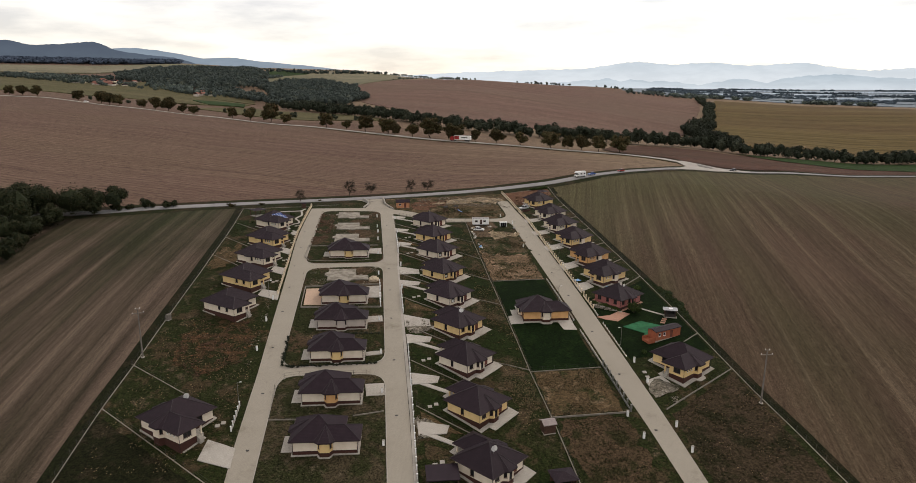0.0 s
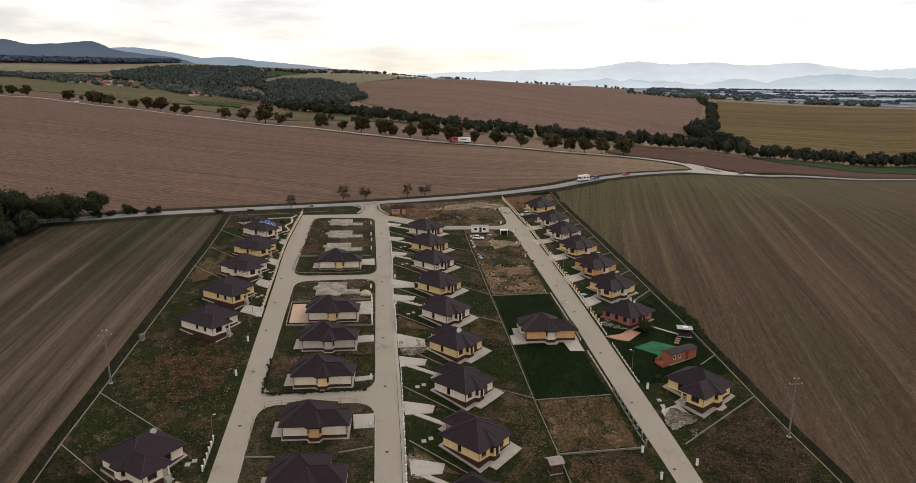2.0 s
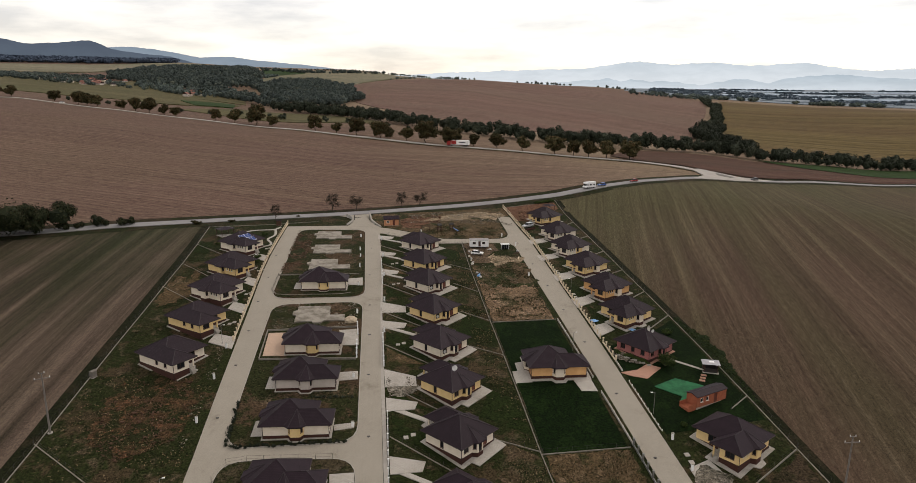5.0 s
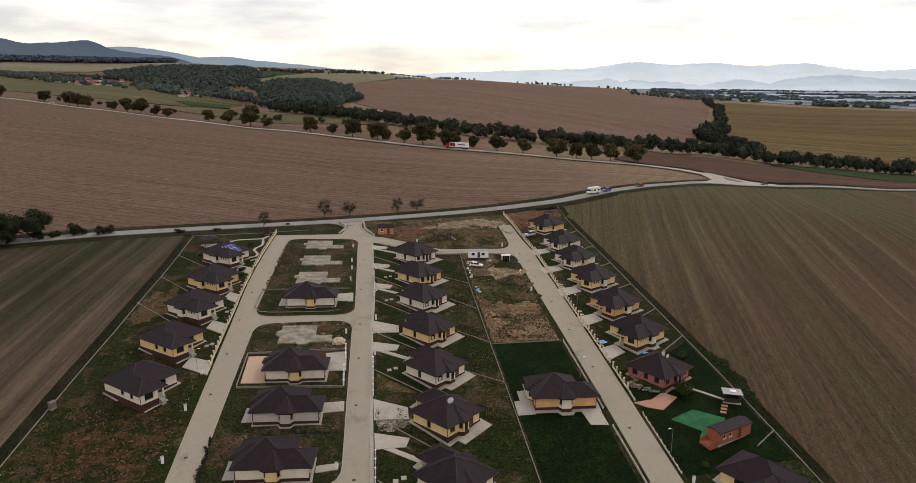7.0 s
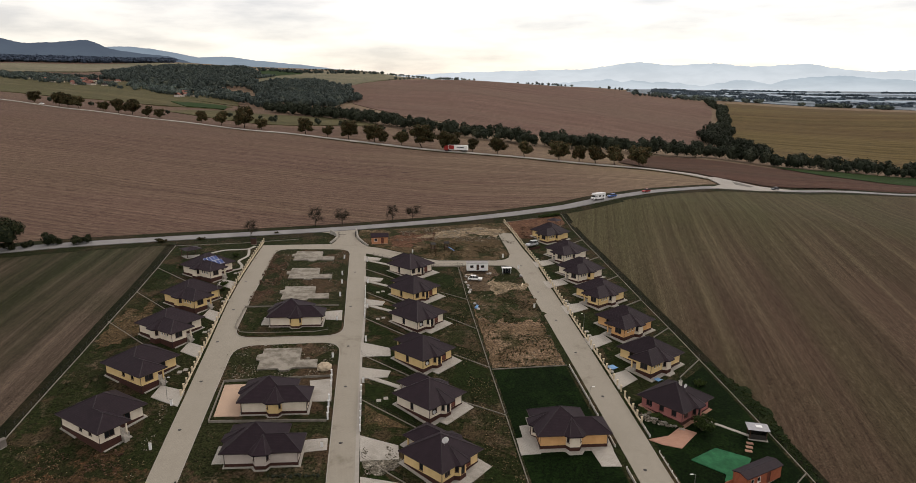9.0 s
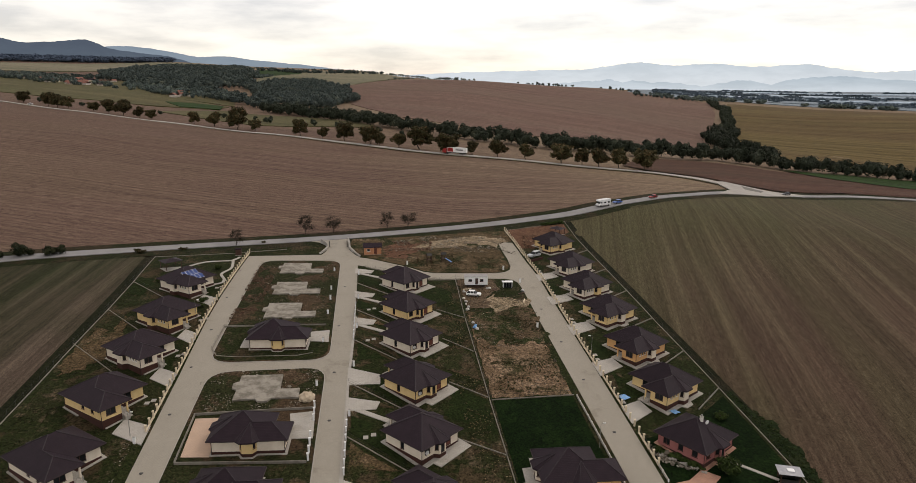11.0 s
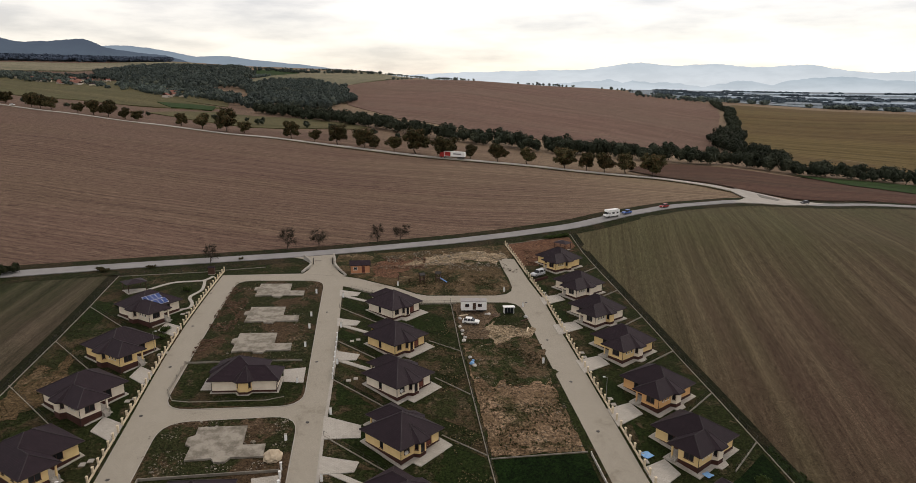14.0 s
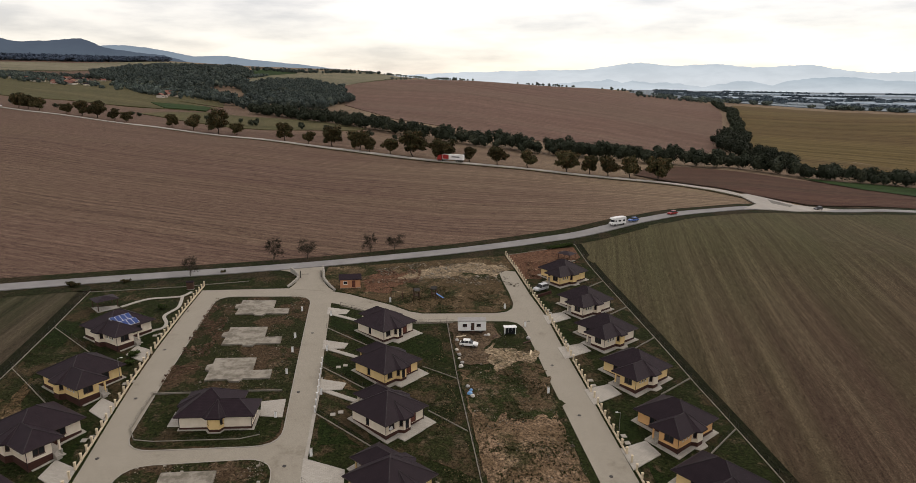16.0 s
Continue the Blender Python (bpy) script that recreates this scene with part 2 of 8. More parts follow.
DRY_LOT = turf("dry_weeds", (0.0260, 0.0270, 0.0105), (0.0800, 0.0530, 0.0280), (0.1500, 0.1050, 0.0670), (0.36, 0.54), (0.52, 0.64), 0.17)
EARTH_LOT = turf("bare_earth", (0.028, 0.028, 0.011), (0.110, 0.072, 0.042), (0.215, 0.148, 0.096), (0.34, 0.52), (0.44, 0.58), 0.13)
RED_EARTH = turf("red_earth", (0.034, 0.028, 0.014), (0.093, 0.046, 0.028), (0.124, 0.068, 0.043), (0.2, 0.4), (0.4, 0.55), 0.15)
LAWN = turf("mown_lawn", (0.0036, 0.0090, 0.0020), (0.0066, 0.0150, 0.0034), (0.0090, 0.0130, 0.0042), (0.46, 0.62), (0.72, 0.85), 0.16)
ASPHALT = mottled("asphalt", (0.175, 0.170, 0.165), (0.250, 0.243, 0.235), 0.15, 0.9, 4.0, relief=0.1)
PALE_ASPHALT = mottled("pale_asphalt", (0.27, 0.25, 0.22), (0.36, 0.335, 0.295), 0.15, 0.9, 4.0, relief=0.1)
PAVING = pavers("concrete_pavers", (0.312, 0.284, 0.233), (0.292, 0.266, 0.217), (0.250, 0.228, 0.187), 0.5, (0.5, 0.9))
PAD = pavers("light_pavers", (0.410, 0.385, 0.340), (0.365, 0.342, 0.302), (0.28, 0.265, 0.232), 0.6)
TERRACOTTA = pavers("terracotta_pavers", (0.42, 0.235, 0.165), (0.36, 0.195, 0.135), (0.26, 0.17, 0.13), 0.5)
PEACH = pavers("peach_pavers", (0.50, 0.355, 0.255), (0.45, 0.32, 0.235), (0.34, 0.26, 0.2), 0.5)
SLAB = mottled("raw_concrete", (0.130, 0.114, 0.088), (0.285, 0.260, 0.214), 0.5, 0.95, 2.6, relief=0.3, mid=(0.40, 0.58))
KERB = mottled("kerb_concrete", (0.27, 0.25, 0.215), (0.36, 0.335, 0.29), 0.8, 0.9, 12)
ROOF = tiled_roof("brown_tiles", (0.0130, 0.0074, 0.0106), (0.0245, 0.0148, 0.0196))
RIDGE = mottled("ridge_tiles", (0.015, 0.010, 0.012), (0.027, 0.019, 0.021), 3, 0.55, 20)
FASCIA = mottled("brown_fascia", (0.021, 0.013, 0.012), (0.033, 0.021, 0.018), 3, 0.6, 20)
PLINTH = mottled("plinth_render", (0.042, 0.017, 0.013), (0.066, 0.028, 0.020), 2, 0.9, 25)
YELLOW = mottled("yellow_plaster", (0.66, 0.475, 0.215), (0.76, 0.565, 0.285), 0.8, 0.92, 30)
WHITE = mottled("cream_plaster", (0.66, 0.575, 0.455), (0.76, 0.68, 0.555), 0.8, 0.92, 30)
GREY_WALL = mottled("grey_plaster", (0.47, 0.41, 0.36), (0.55, 0.49, 0.43), 0.8, 0.92, 30)
ORANGE = mottled("orange_plaster", (0.58, 0.325, 0.135), (0.68, 0.400, 0.180), 0.8, 0.92, 30)
PINK = mottled("old_rose_plaster", (0.30, 0.115, 0.105), (0.38, 0.155, 0.14), 0.8, 0.92, 30)
FRAME = mottled("brown_window_frame", (0.055, 0.022, 0.016), (0.090, 0.036, 0.026), 4, 0.5, 30)
WHITE_FRAME = mottled("white_window_frame", (0.62, 0.60, 0.56), (0.74, 0.72, 0.68), 4, 0.5, 30)
DOOR = mottled("red_brown_door", (0.105, 0.030, 0.020), (0.160, 0.052, 0.034), 2, 0.55, 25)
STONE_POST = mottled("cream_pillar_stone", (0.55, 0.455, 0.315), (0.68, 0.58, 0.43), 1.5, 0.9, 20)
WIRE = mottled("galvanised_wire", (0.15, 0.15, 0.14), (0.24, 0.24, 0.22), 4, 0.5, 30, 0.4)
DARK_STEEL = mottled("dark_steel", (0.030, 0.028, 0.026), (0.055, 0.050, 0.045), 4, 0.5, 30, 0.3)
FOOTING = mottled("fence_footing", (0.15, 0.135, 0.108), (0.25, 0.228, 0.188), 0.8, 0.9, 12)
POLE_CONCRETE = mottled("pole_concrete", (0.13, 0.115, 0.098), (0.20, 0.18, 0.158), 1, 0.9, 12)
BARK = mottled("bark", (0.045, 0.034, 0.025), (0.085, 0.066, 0.050), 3, 0.95, 15)
DARK_WOOD = mottled("dark_wood", (0.045, 0.024, 0.016), (0.085, 0.045, 0.030), 3, 0.8, 18)
RED_WOOD = mottled("red_boards", (0.26, 0.075, 0.038), (0.34, 0.110, 0.055), 2, 0.75, 18)
WHITE_METAL = mottled("white_metal", (0.70, 0.70, 0.68), (0.80, 0.80, 0.78), 1.5, 0.4, 20)
GLASS = Nodes("window_glass", 0.08).done((0.018, 0.020, 0.022))
TREE_LEAVES = leaves("tree_leaves", (0.026, 0.028, 0.012), (0.066, 0.058, 0.026), (0.120, 0.068, 0.034))
HEDGE_LEAVES = leaves("hedge_leaves", (0.017, 0.022, 0.014), (0.036, 0.043, 0.028), (0.066, 0.068, 0.044), 0.15)
# the next three leaf colours have the haze of distance mixed in as blue
HAZED_WOOD_LEAVES = leaves("wood_leaves", (0.046, 0.062, 0.062), (0.090, 0.112, 0.096), (0.155, 0.168, 0.118), 0.07)
HAZED_FOREST_LEAVES = leaves("far_wood_leaves", (0.036, 0.050, 0.074), (0.050, 0.066, 0.092))
HAZED_PLAIN_LEAVES = leaves("hazy_plain_leaves", (0.066, 0.092, 0.114), (0.100, 0.128, 0.150))
SHRUB_LEAVES = leaves("shrub_leaves", (0.020, 0.034, 0.010), (0.055, 0.080, 0.022))


# ---- building helpers ----
def obj(name, bm, mat, parent=None, label=""):
    """One mesh object from a bmesh, with one or several materials."""
    me = bpy.data.meshes.new(name)
    bm.normal_update()
    bm.to_mesh(me)
    bm.free()
    for m in mat if isinstance(mat, (list, tuple)) else (mat,):
        me.materials.append(m)
    ob = new(name, me)
    if parent:
        ob.parent = parent
    return tagged(ob, label)


part = obj


def raw(name, verts, faces, mat, parent=None, label="", smooth_shade=False):
    me = bpy.data.meshes.new(name)
    me.from_pydata(verts, [], faces)
    for m in mat if isinstance(mat, (list, tuple)) else (mat,):
        me.materials.append(m)
    if smooth_shade:
        me.polygons.foreach_set("use_smooth", [True] * len(me.polygons))
    me.update()
    ob = new(name, me)
    if parent:
        ob.parent = parent
    return tagged(ob, label)


def empty(name, m, label, category, group="", kind=""):
    ob = new(name)
    ob.empty_display_size = 0.3
    ob.matrix_basis = m
    return tagged(ob, label, category, group, kind)


def box(bm, x0, y0, z0, x1, y1, z1, bevel=0.0):
    """Adds a box, its upright edges bevelled if asked."""
    made = bmesh.ops.create_cube(bm, size=1.0, matrix=Matrix.Translation(((x0 + x1) / 2, (y0 + y1) / 2, (z0 + z1) / 2)) @ Matrix.Diagonal((abs(x1 - x0), abs(y1 - y0), abs(z1 - z0), 1)))
    if bevel:
        edges = list({e for v in made["verts"] for e in v.link_edges})
        bmesh.ops.bevel(bm, geom=edges, offset=bevel, segments=1, affect="EDGES")
    return bm


def rod(bm, a, b, r, r2=None, sides=8):
    a, b = Vector(a), Vector(b)
    m = Matrix.Translation((a + b) / 2) @ (b - a).to_track_quat("Z", "Y").to_matrix().to_4x4()
    bmesh.ops.create_cone(bm, cap_ends=True, segments=sides, radius1=r, radius2=r if r2 is None else r2, depth=(b - a).length, matrix=m)
    return bm


def prism(bm, outline, z0, z1):
    """Adds an upright prism over an outline in plan."""
    low = [bm.verts.new((x, y, z0)) for x, y in outline]
    top = [bm.verts.new((x, y, z1)) for x, y in outline]
    n = len(outline)
    faces = [bm.faces.new(top), bm.faces.new(low[::-1])]
    faces += [bm.faces.new((low[i], low[(i + 1) % n], top[(i + 1) % n], top[i])) for i in range(n)]
    bmesh.ops.recalc_face_normals(bm, faces=faces)
    return bm


def drape(name, outline, mat, up=0.05, cell=6.0, thick=0.0, label="", category="", kind="structure", parent=None, rise=0.0):
    """A sheet over an outline in plan that follows the lie of the land, lifted by up (and by rise per metre of distance); with a thickness it is a slab with edges."""
    bm = bmesh.new()
    face = bm.faces.new([bm.verts.new((x, y, 0)) for x, y in outline])
    if face.normal.z < 0 or sum((a[0] * b[1] - b[0] * a[1]) for a, b in zip(outline, (*outline[1:], outline[0]))) < 0:
        bmesh.ops.reverse_faces(bm, faces=[face])
    xs, ys = [p[0] for p in outline], [p[1] for p in outline]
    for axis, low, high in ((0, min(xs), max(xs)), (1, min(ys), max(ys))):
        k = math.floor(low / cell) + 1
        while k * cell < high - 0.01:
            co, no = [0, 0, 0], [0, 0, 0]
            co[axis], no[axis] = k * cell, 1
            bmesh.ops.bisect_plane(bm, geom=bm.verts[:] + bm.edges[:] + bm.faces[:], plane_co=co, plane_no=no)
            k += 1
    for v in bm.verts:
        v.co.z = float(land(v.co.x, v.co.y)) + up + rise * math.hypot(v.co.x, v.co.y)
    if thick:
        rim = bmesh.ops.extrude_edge_only(bm, edges=[e for e in bm.edges if e.is_boundary])
        for v in rim["geom"]:
            if isinstance(v, bmesh.types.BMVert):
                v.co.z -= thick
        bmesh.ops.recalc_face_normals(bm, faces=bm.faces)
    ob = obj(name, bm, mat, parent)
    return tagged(ob, label, category, "", kind) if not parent else ob


def ribbon(line, width):
    """The outline of a band of that width (one or one a point) along a line in plan."""
    left, right = [], []
    for i, p in enumerate(line):
        a, b = Vector(line[max(i - 1, 0)]), Vector(line[min(i + 1, len(line) - 1)])
        d = (b - a).normalized()
        w = (width[i] if isinstance(width, (list, tuple)) else width) / 2
        left.append((p[0] - d.y * w, p[1] + d.x * w))
        right.append((p[0] + d.y * w, p[1] - d.x * w))
    return right + left[::-1]


def curved(points, steps=6):
    """A smooth line through points in plan."""
    p = [points[0], *points, points[-1]]
    out = []
    for i in range(1, len(p) - 2):
        a, b, c, d = (Vector(q) for q in p[i - 1 : i + 3])
        for k in range(steps):
            u = k / steps
            out.append(tuple(0.5 * (2 * b + (c - a) * u + (2 * a - 5 * b + 4 * c - d) * u * u + (3 * b - a - 3 * c + d) * u**3)))
    return out + [tuple(points[-1])]


# ---- lie of the land ----
# heights of the country round about, by compass direction (degrees from north) and distance
RANGES = (300, 380, 460, 560, 690, 850, 1100, 1500, 2100, 2900, 4900)
COUNTRY = {
    -26.5: (8, 16, 25, 34, 40, 45, 52, 62, 77, 114, 196),
    -21.1: (8, 17, 25, 31, 34, 38, 44, 55, 74, 116, 200),
    -15.0: (8, 15, 22, 26, 27, 29, 37, 56, 89, 130, 192),
    -8.4: (7, 14, 20, 21, 21, 22, 29, 54, 92, 122, 168),
    -1.2: (6, 12, 17, 21, 21, 24, 32, 57, 90, 116, 138),
    8.0: (5, 12, 14, 15, 20, 28, 44, 66, 70, 59, 39),
    18.7: (7, 10, 10, 11, 14, 22, 34, 51, 53, 48, 38),
    28.0: (6, 8, 7, 4, 3, 10, 21, 29, 30, 33, 42),
    36.3: (3, 1, 0, -3, -3, 4, 16, 19, 19, 24, 44),
    42.5: (2, -2, -4, -7, -10, 1, 17, 16, 18, 25, 44),
}


def smooth(a, b, v):
    u = np.clip((v - a) / (b - a), 0, 1)
    return u * u * (3 - 2 * u)


def estate_z(x, y):
    """The even slope on which the estate lies."""
    u, v = 0.9588 * x - 0.2840 * y + 0.03, 0.2840 * x + 0.9588 * y - 121.07
    return -7.713 - 0.0282 * u + 0.1128 * v - 0.000431 * v * v + 0.0000426 * u * v


def country_z(x, y):
    turn, far = np.degrees(np.arctan2(x, y)), np.clip(np.hypot(x, y), 235, 4899)
    turns = np.array(sorted(COUNTRY))
    table = np.array([[2.0, *COUNTRY[k]] for k in turns])
    knots = np.array((235, *RANGES), float)
    a = np.clip(np.interp(turn, turns, np.arange(len(turns))), 0, len(turns) - 1.001)
    r = np.clip(np.interp(far, knots, np.arange(len(knots))), 0, len(knots) - 1.001)
    i, j = a.astype(int), r.astype(int)
    u, v = smooth(0, 1, a - i) * 0.5 + (a - i) * 0.5, smooth(0, 1, r - j) * 0.25 + (r - j) * 0.75
    return (table[i, j] * (1 - u) + table[i + 1, j] * u) * (1 - v) + (table[i, j + 1] * (1 - u) + table[i + 1, j + 1] * u) * v


def land(x, y):
    """Height of the ground at x, y (numbers or arrays)."""
    x, y = np.asarray(x, float), np.asarray(y, float)
    near = estate_z(np.clip(x, -170, 170), np.clip(y, -60, 300))
    w = smooth(205, 300, np.hypot(x, y) + 0 * x) * smooth(150, 235, y + 0.45 * np.abs(x - 10))
    return near * (1 - w) + country_z(x, y) * w


# ---- ground: one sheet out to the horizon ----
def ground_sheet():
    rings = [0.0]
    while rings[-1] < 4890:
        rings.append(min(rings[-1] + max(3.5, 0.024 * rings[-1]), 4895))
    turns = np.radians(np.concatenate([np.arange(-62, 62, 0.8), np.arange(62, 298, 4.0)]))
    r, a = np.meshgrid(rings[1:], turns, indexing="ij")
    x, y = r * np.sin(a), r * np.cos(a)
    z = land(x, y) - 0.28 * np.clip((560 - r) / 120, 0, 1)
    verts = [(0, 0, float(land(0, 0))), *zip(x.ravel().tolist(), y.ravel().tolist(), z.ravel().tolist())]
    n, faces = len(turns), []
    faces += [(0, 1 + (k + 1) % n, 1 + k) for k in range(n)]
    for i in range(len(rings) - 2):
        for k in range(n):
            p, q = 1 + i * n + k, 1 + i * n + (k + 1) % n
            faces.append((p, q, q + n, p + n))
    return raw("ground", verts, faces, STUBBLE, smooth_shade=True)


tagged(ground_sheet(), "brown stubble fields rolling away to the hills", "ground", "", "structure")

MAIN_ROAD = curved([(-420, 128), (-280, 172), (-128, 216.4), (-96, 226.8), (-65, 234), (-43.5, 238.4), (-22.5, 242.4), (-2.5, 246.8), (13.8, 251), (32.8, 255.8), (48.3, 259.5), (67, 263.4), (87, 267.8), (112, 279.3), (132.7, 290), (154.7, 296.4), (204, 310), (248, 321.6), (300, 328), (420, 330)])
TREE_ROAD = curved([(-560, 700), (-400, 655), (-308, 617), (-240, 586), (-145, 537), (-69, 498), (0, 452), (60, 415), (100, 396), (134, 370), (158, 357), (172, 341), (180, 325), (196, 309)])


def right_of_road(first, last):
    return [(p[0] + 2.5, p[1] - 5.5) for p in MAIN_ROAD if first <= p[0] <= last]


# fields
drape("field_east", [(76.0, -90), (75.8, 30), (74.2, 79), (74.4, 131), (75.0, 165), (76.2, 190), (77.7, 226), (79.2, 258), *right_of_road(82, 420), (560, 300), (560, -90)], EAST_SOIL, 0.10, 14, label="fallow field with green tinge and slanting tractor rows", category="field")
drape("field_west", [(-72, -90), (-67.2, 60), (-63.2, 121), (-60.8, 185), (-61.4, 226), *right_of_road(-420, -70)[::-1], (-420, -90)], WEST_SOIL, 0.10, 14, label="harrowed field with dark green strips", category="field")
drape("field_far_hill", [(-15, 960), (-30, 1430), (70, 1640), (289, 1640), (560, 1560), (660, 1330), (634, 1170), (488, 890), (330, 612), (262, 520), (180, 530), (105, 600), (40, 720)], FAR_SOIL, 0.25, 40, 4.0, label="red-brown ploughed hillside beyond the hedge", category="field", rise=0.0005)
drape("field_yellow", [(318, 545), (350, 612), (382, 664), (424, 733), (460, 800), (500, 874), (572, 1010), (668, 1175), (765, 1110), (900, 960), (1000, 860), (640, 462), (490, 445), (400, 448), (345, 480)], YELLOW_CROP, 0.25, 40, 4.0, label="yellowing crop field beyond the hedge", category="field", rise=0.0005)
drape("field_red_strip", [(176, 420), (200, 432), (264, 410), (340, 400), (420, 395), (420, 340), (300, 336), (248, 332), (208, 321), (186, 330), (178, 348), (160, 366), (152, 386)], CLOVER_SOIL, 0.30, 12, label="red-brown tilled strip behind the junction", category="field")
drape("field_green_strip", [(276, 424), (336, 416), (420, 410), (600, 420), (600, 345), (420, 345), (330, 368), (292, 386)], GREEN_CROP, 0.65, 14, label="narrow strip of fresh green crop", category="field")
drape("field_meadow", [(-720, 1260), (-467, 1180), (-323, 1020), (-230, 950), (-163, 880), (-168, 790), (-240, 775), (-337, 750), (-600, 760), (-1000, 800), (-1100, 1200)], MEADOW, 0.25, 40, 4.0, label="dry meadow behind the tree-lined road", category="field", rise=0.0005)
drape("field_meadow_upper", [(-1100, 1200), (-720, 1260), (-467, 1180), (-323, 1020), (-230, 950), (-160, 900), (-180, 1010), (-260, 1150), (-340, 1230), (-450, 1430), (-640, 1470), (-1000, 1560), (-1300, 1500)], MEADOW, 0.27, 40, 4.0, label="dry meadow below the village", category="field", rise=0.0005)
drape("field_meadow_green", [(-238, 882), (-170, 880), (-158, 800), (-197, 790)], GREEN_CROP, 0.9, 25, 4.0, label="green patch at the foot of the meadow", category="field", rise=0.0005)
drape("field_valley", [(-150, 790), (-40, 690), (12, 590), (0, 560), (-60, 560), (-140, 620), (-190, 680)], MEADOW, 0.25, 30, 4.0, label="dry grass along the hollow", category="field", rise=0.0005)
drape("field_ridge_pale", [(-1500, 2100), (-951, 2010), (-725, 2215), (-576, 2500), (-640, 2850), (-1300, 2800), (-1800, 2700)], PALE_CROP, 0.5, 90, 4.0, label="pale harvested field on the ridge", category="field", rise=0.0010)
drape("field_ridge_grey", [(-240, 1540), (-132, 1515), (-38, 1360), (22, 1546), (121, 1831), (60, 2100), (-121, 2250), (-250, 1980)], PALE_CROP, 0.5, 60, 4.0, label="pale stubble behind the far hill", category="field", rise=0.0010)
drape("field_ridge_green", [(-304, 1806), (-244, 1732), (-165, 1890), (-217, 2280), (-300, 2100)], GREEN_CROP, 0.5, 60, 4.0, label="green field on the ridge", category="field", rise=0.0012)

plain_turns = [radians(22 + 2 * k) for k in range(16)]
drape("field_plain_wide", [(1500 * math.sin(t), 1500 * math.cos(t)) for t in plain_turns] + [(4860 * math.sin(t), 4860 * math.cos(t)) for t in plain_turns[::-1]], PLAIN_HAZED, 0.3, 150, 5.0, label="wide hazy plain of fields", category="field", rise=0.0005)
for far, deep, label in ((1650, 130, "dull field on the plain, painted blue-grey with haze"), (2080, 190, "pale strip field on the plain, tinted with painted haze"), (2620, 240, "pale strip field on the plain, tinted with painted haze"), (3280, 300, "pale strip field on the distant plain, tinted with painted haze")):
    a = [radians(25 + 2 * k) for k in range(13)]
    drape("field_plain", [(far * math.sin(t), far * math.cos(t)) for t in a] + [((far + deep) * math.sin(t), (far + deep) * math.cos(t)) for t in a[::-1]], PLAIN_HAZED if far < 2000 else PLAIN_HAZED_PALE, 0.9, 150, 5.0, label=label, category="field", rise=0.0010)

# roads
drape("verge_main", ribbon(MAIN_ROAD, 15), VERGE, 0.16, 12, label="dark grassy verge along the country road", category="verge")
drape("verge_trees", ribbon(TREE_ROAD[:-3], 8.5), MEADOW, 0.10, 14, label="grassy verge under the roadside trees", category="verge")
drape("road_main", ribbon(MAIN_ROAD, 5.0), ASPHALT, 0.38, 10, 0.5, label="worn grey asphalt country road", category="road")
drape("road_trees", ribbon(TREE_ROAD, 5.4), PALE_ASPHALT, 0.36, 12, 0.3, label="pale asphalt side road lined with trees", category="road")
drape("road_junction", [(163, 297), (176, 309), (178, 328), (184, 330), (200, 316), (222, 317), (206, 308), (190, 301)], PALE_ASPHALT, 0.42, 8, 0.4, label="asphalt fork where the two roads meet", category="road")
drape("traffic_island", [(186, 313), (189, 321), (196, 313), (192, 309)], mottled("island_kerb", (0.10, 0.095, 0.08), (0.17, 0.16, 0.14), 1), 0.50, 6, 0.2, label="grey kerbed triangular island in the fork", category="traffic island")

# the estate's own ground
STRIP = turf("dark_strip", (0.010, 0.0115, 0.005), (0.022, 0.018, 0.010), (0.032, 0.025, 0.017), (0.45, 0.65), (0.6, 0.75), 0.12)
LEFT_FENCE = [(-69, 30), (-66.9, 61), (-65.8, 80.7), (-64.4, 96), (-62.9, 121), (-61.4, 150), (-60.5, 185), (-60.6, 204), (-61.3, 226)]
RIGHT_FENCE = [(75.6, 30), (74.6, 56), (73.8, 70), (73.7, 79), (73.8, 96), (74.0, 131), (74.6, 165), (75.7, 187.5), (76.5, 206), (77.2, 226), (77.6, 240), (78.8, 258)]
# the west strip is only shade by the fence, painted as dark ground
drape("strip_west", ribbon([(x - 1.5, y) for x, y in LEFT_FENCE], 2.7), STRIP, 0.145, 5, label="dark strip of grass and painted shade along the field fence", category="grass")
drape("strip_east", ribbon([(x + 1.3, y) for x, y in RIGHT_FENCE], 2.3), STRIP, 0.145, 5, label="dark strip of grass and painted shade along the field fence", category="grass")
drape("estate_grass", [*LEFT_FENCE, (-45, 236), (-13, 244), (40, 252), (66, 257.6), *RIGHT_FENCE[::-1]], SCRUB, 0.13, 8, label="weedy patchy grass between the bungalows", category="grass")
drape("estate_road_west", [(-37.0, 30), (-36.5, 66), (-35.6, 90), (-35.4, 107), (-35.1, 130), (-35.0, 150), (-35.2, 175), (-34.9, 191), (-34.2, 208), (-33.3, 225.2), (-11.4, 225.6), (0.6, 223.4), (0.5, 205), (0.3, 178), (0.0, 156), (-1.0, 143), (-1.6, 118), (-2.0, 98), (-2.4, 70), (-3.4, 30)], PAVING, 0.19, 6, 0.1, label="beige concrete-paved estate streets", category="street")
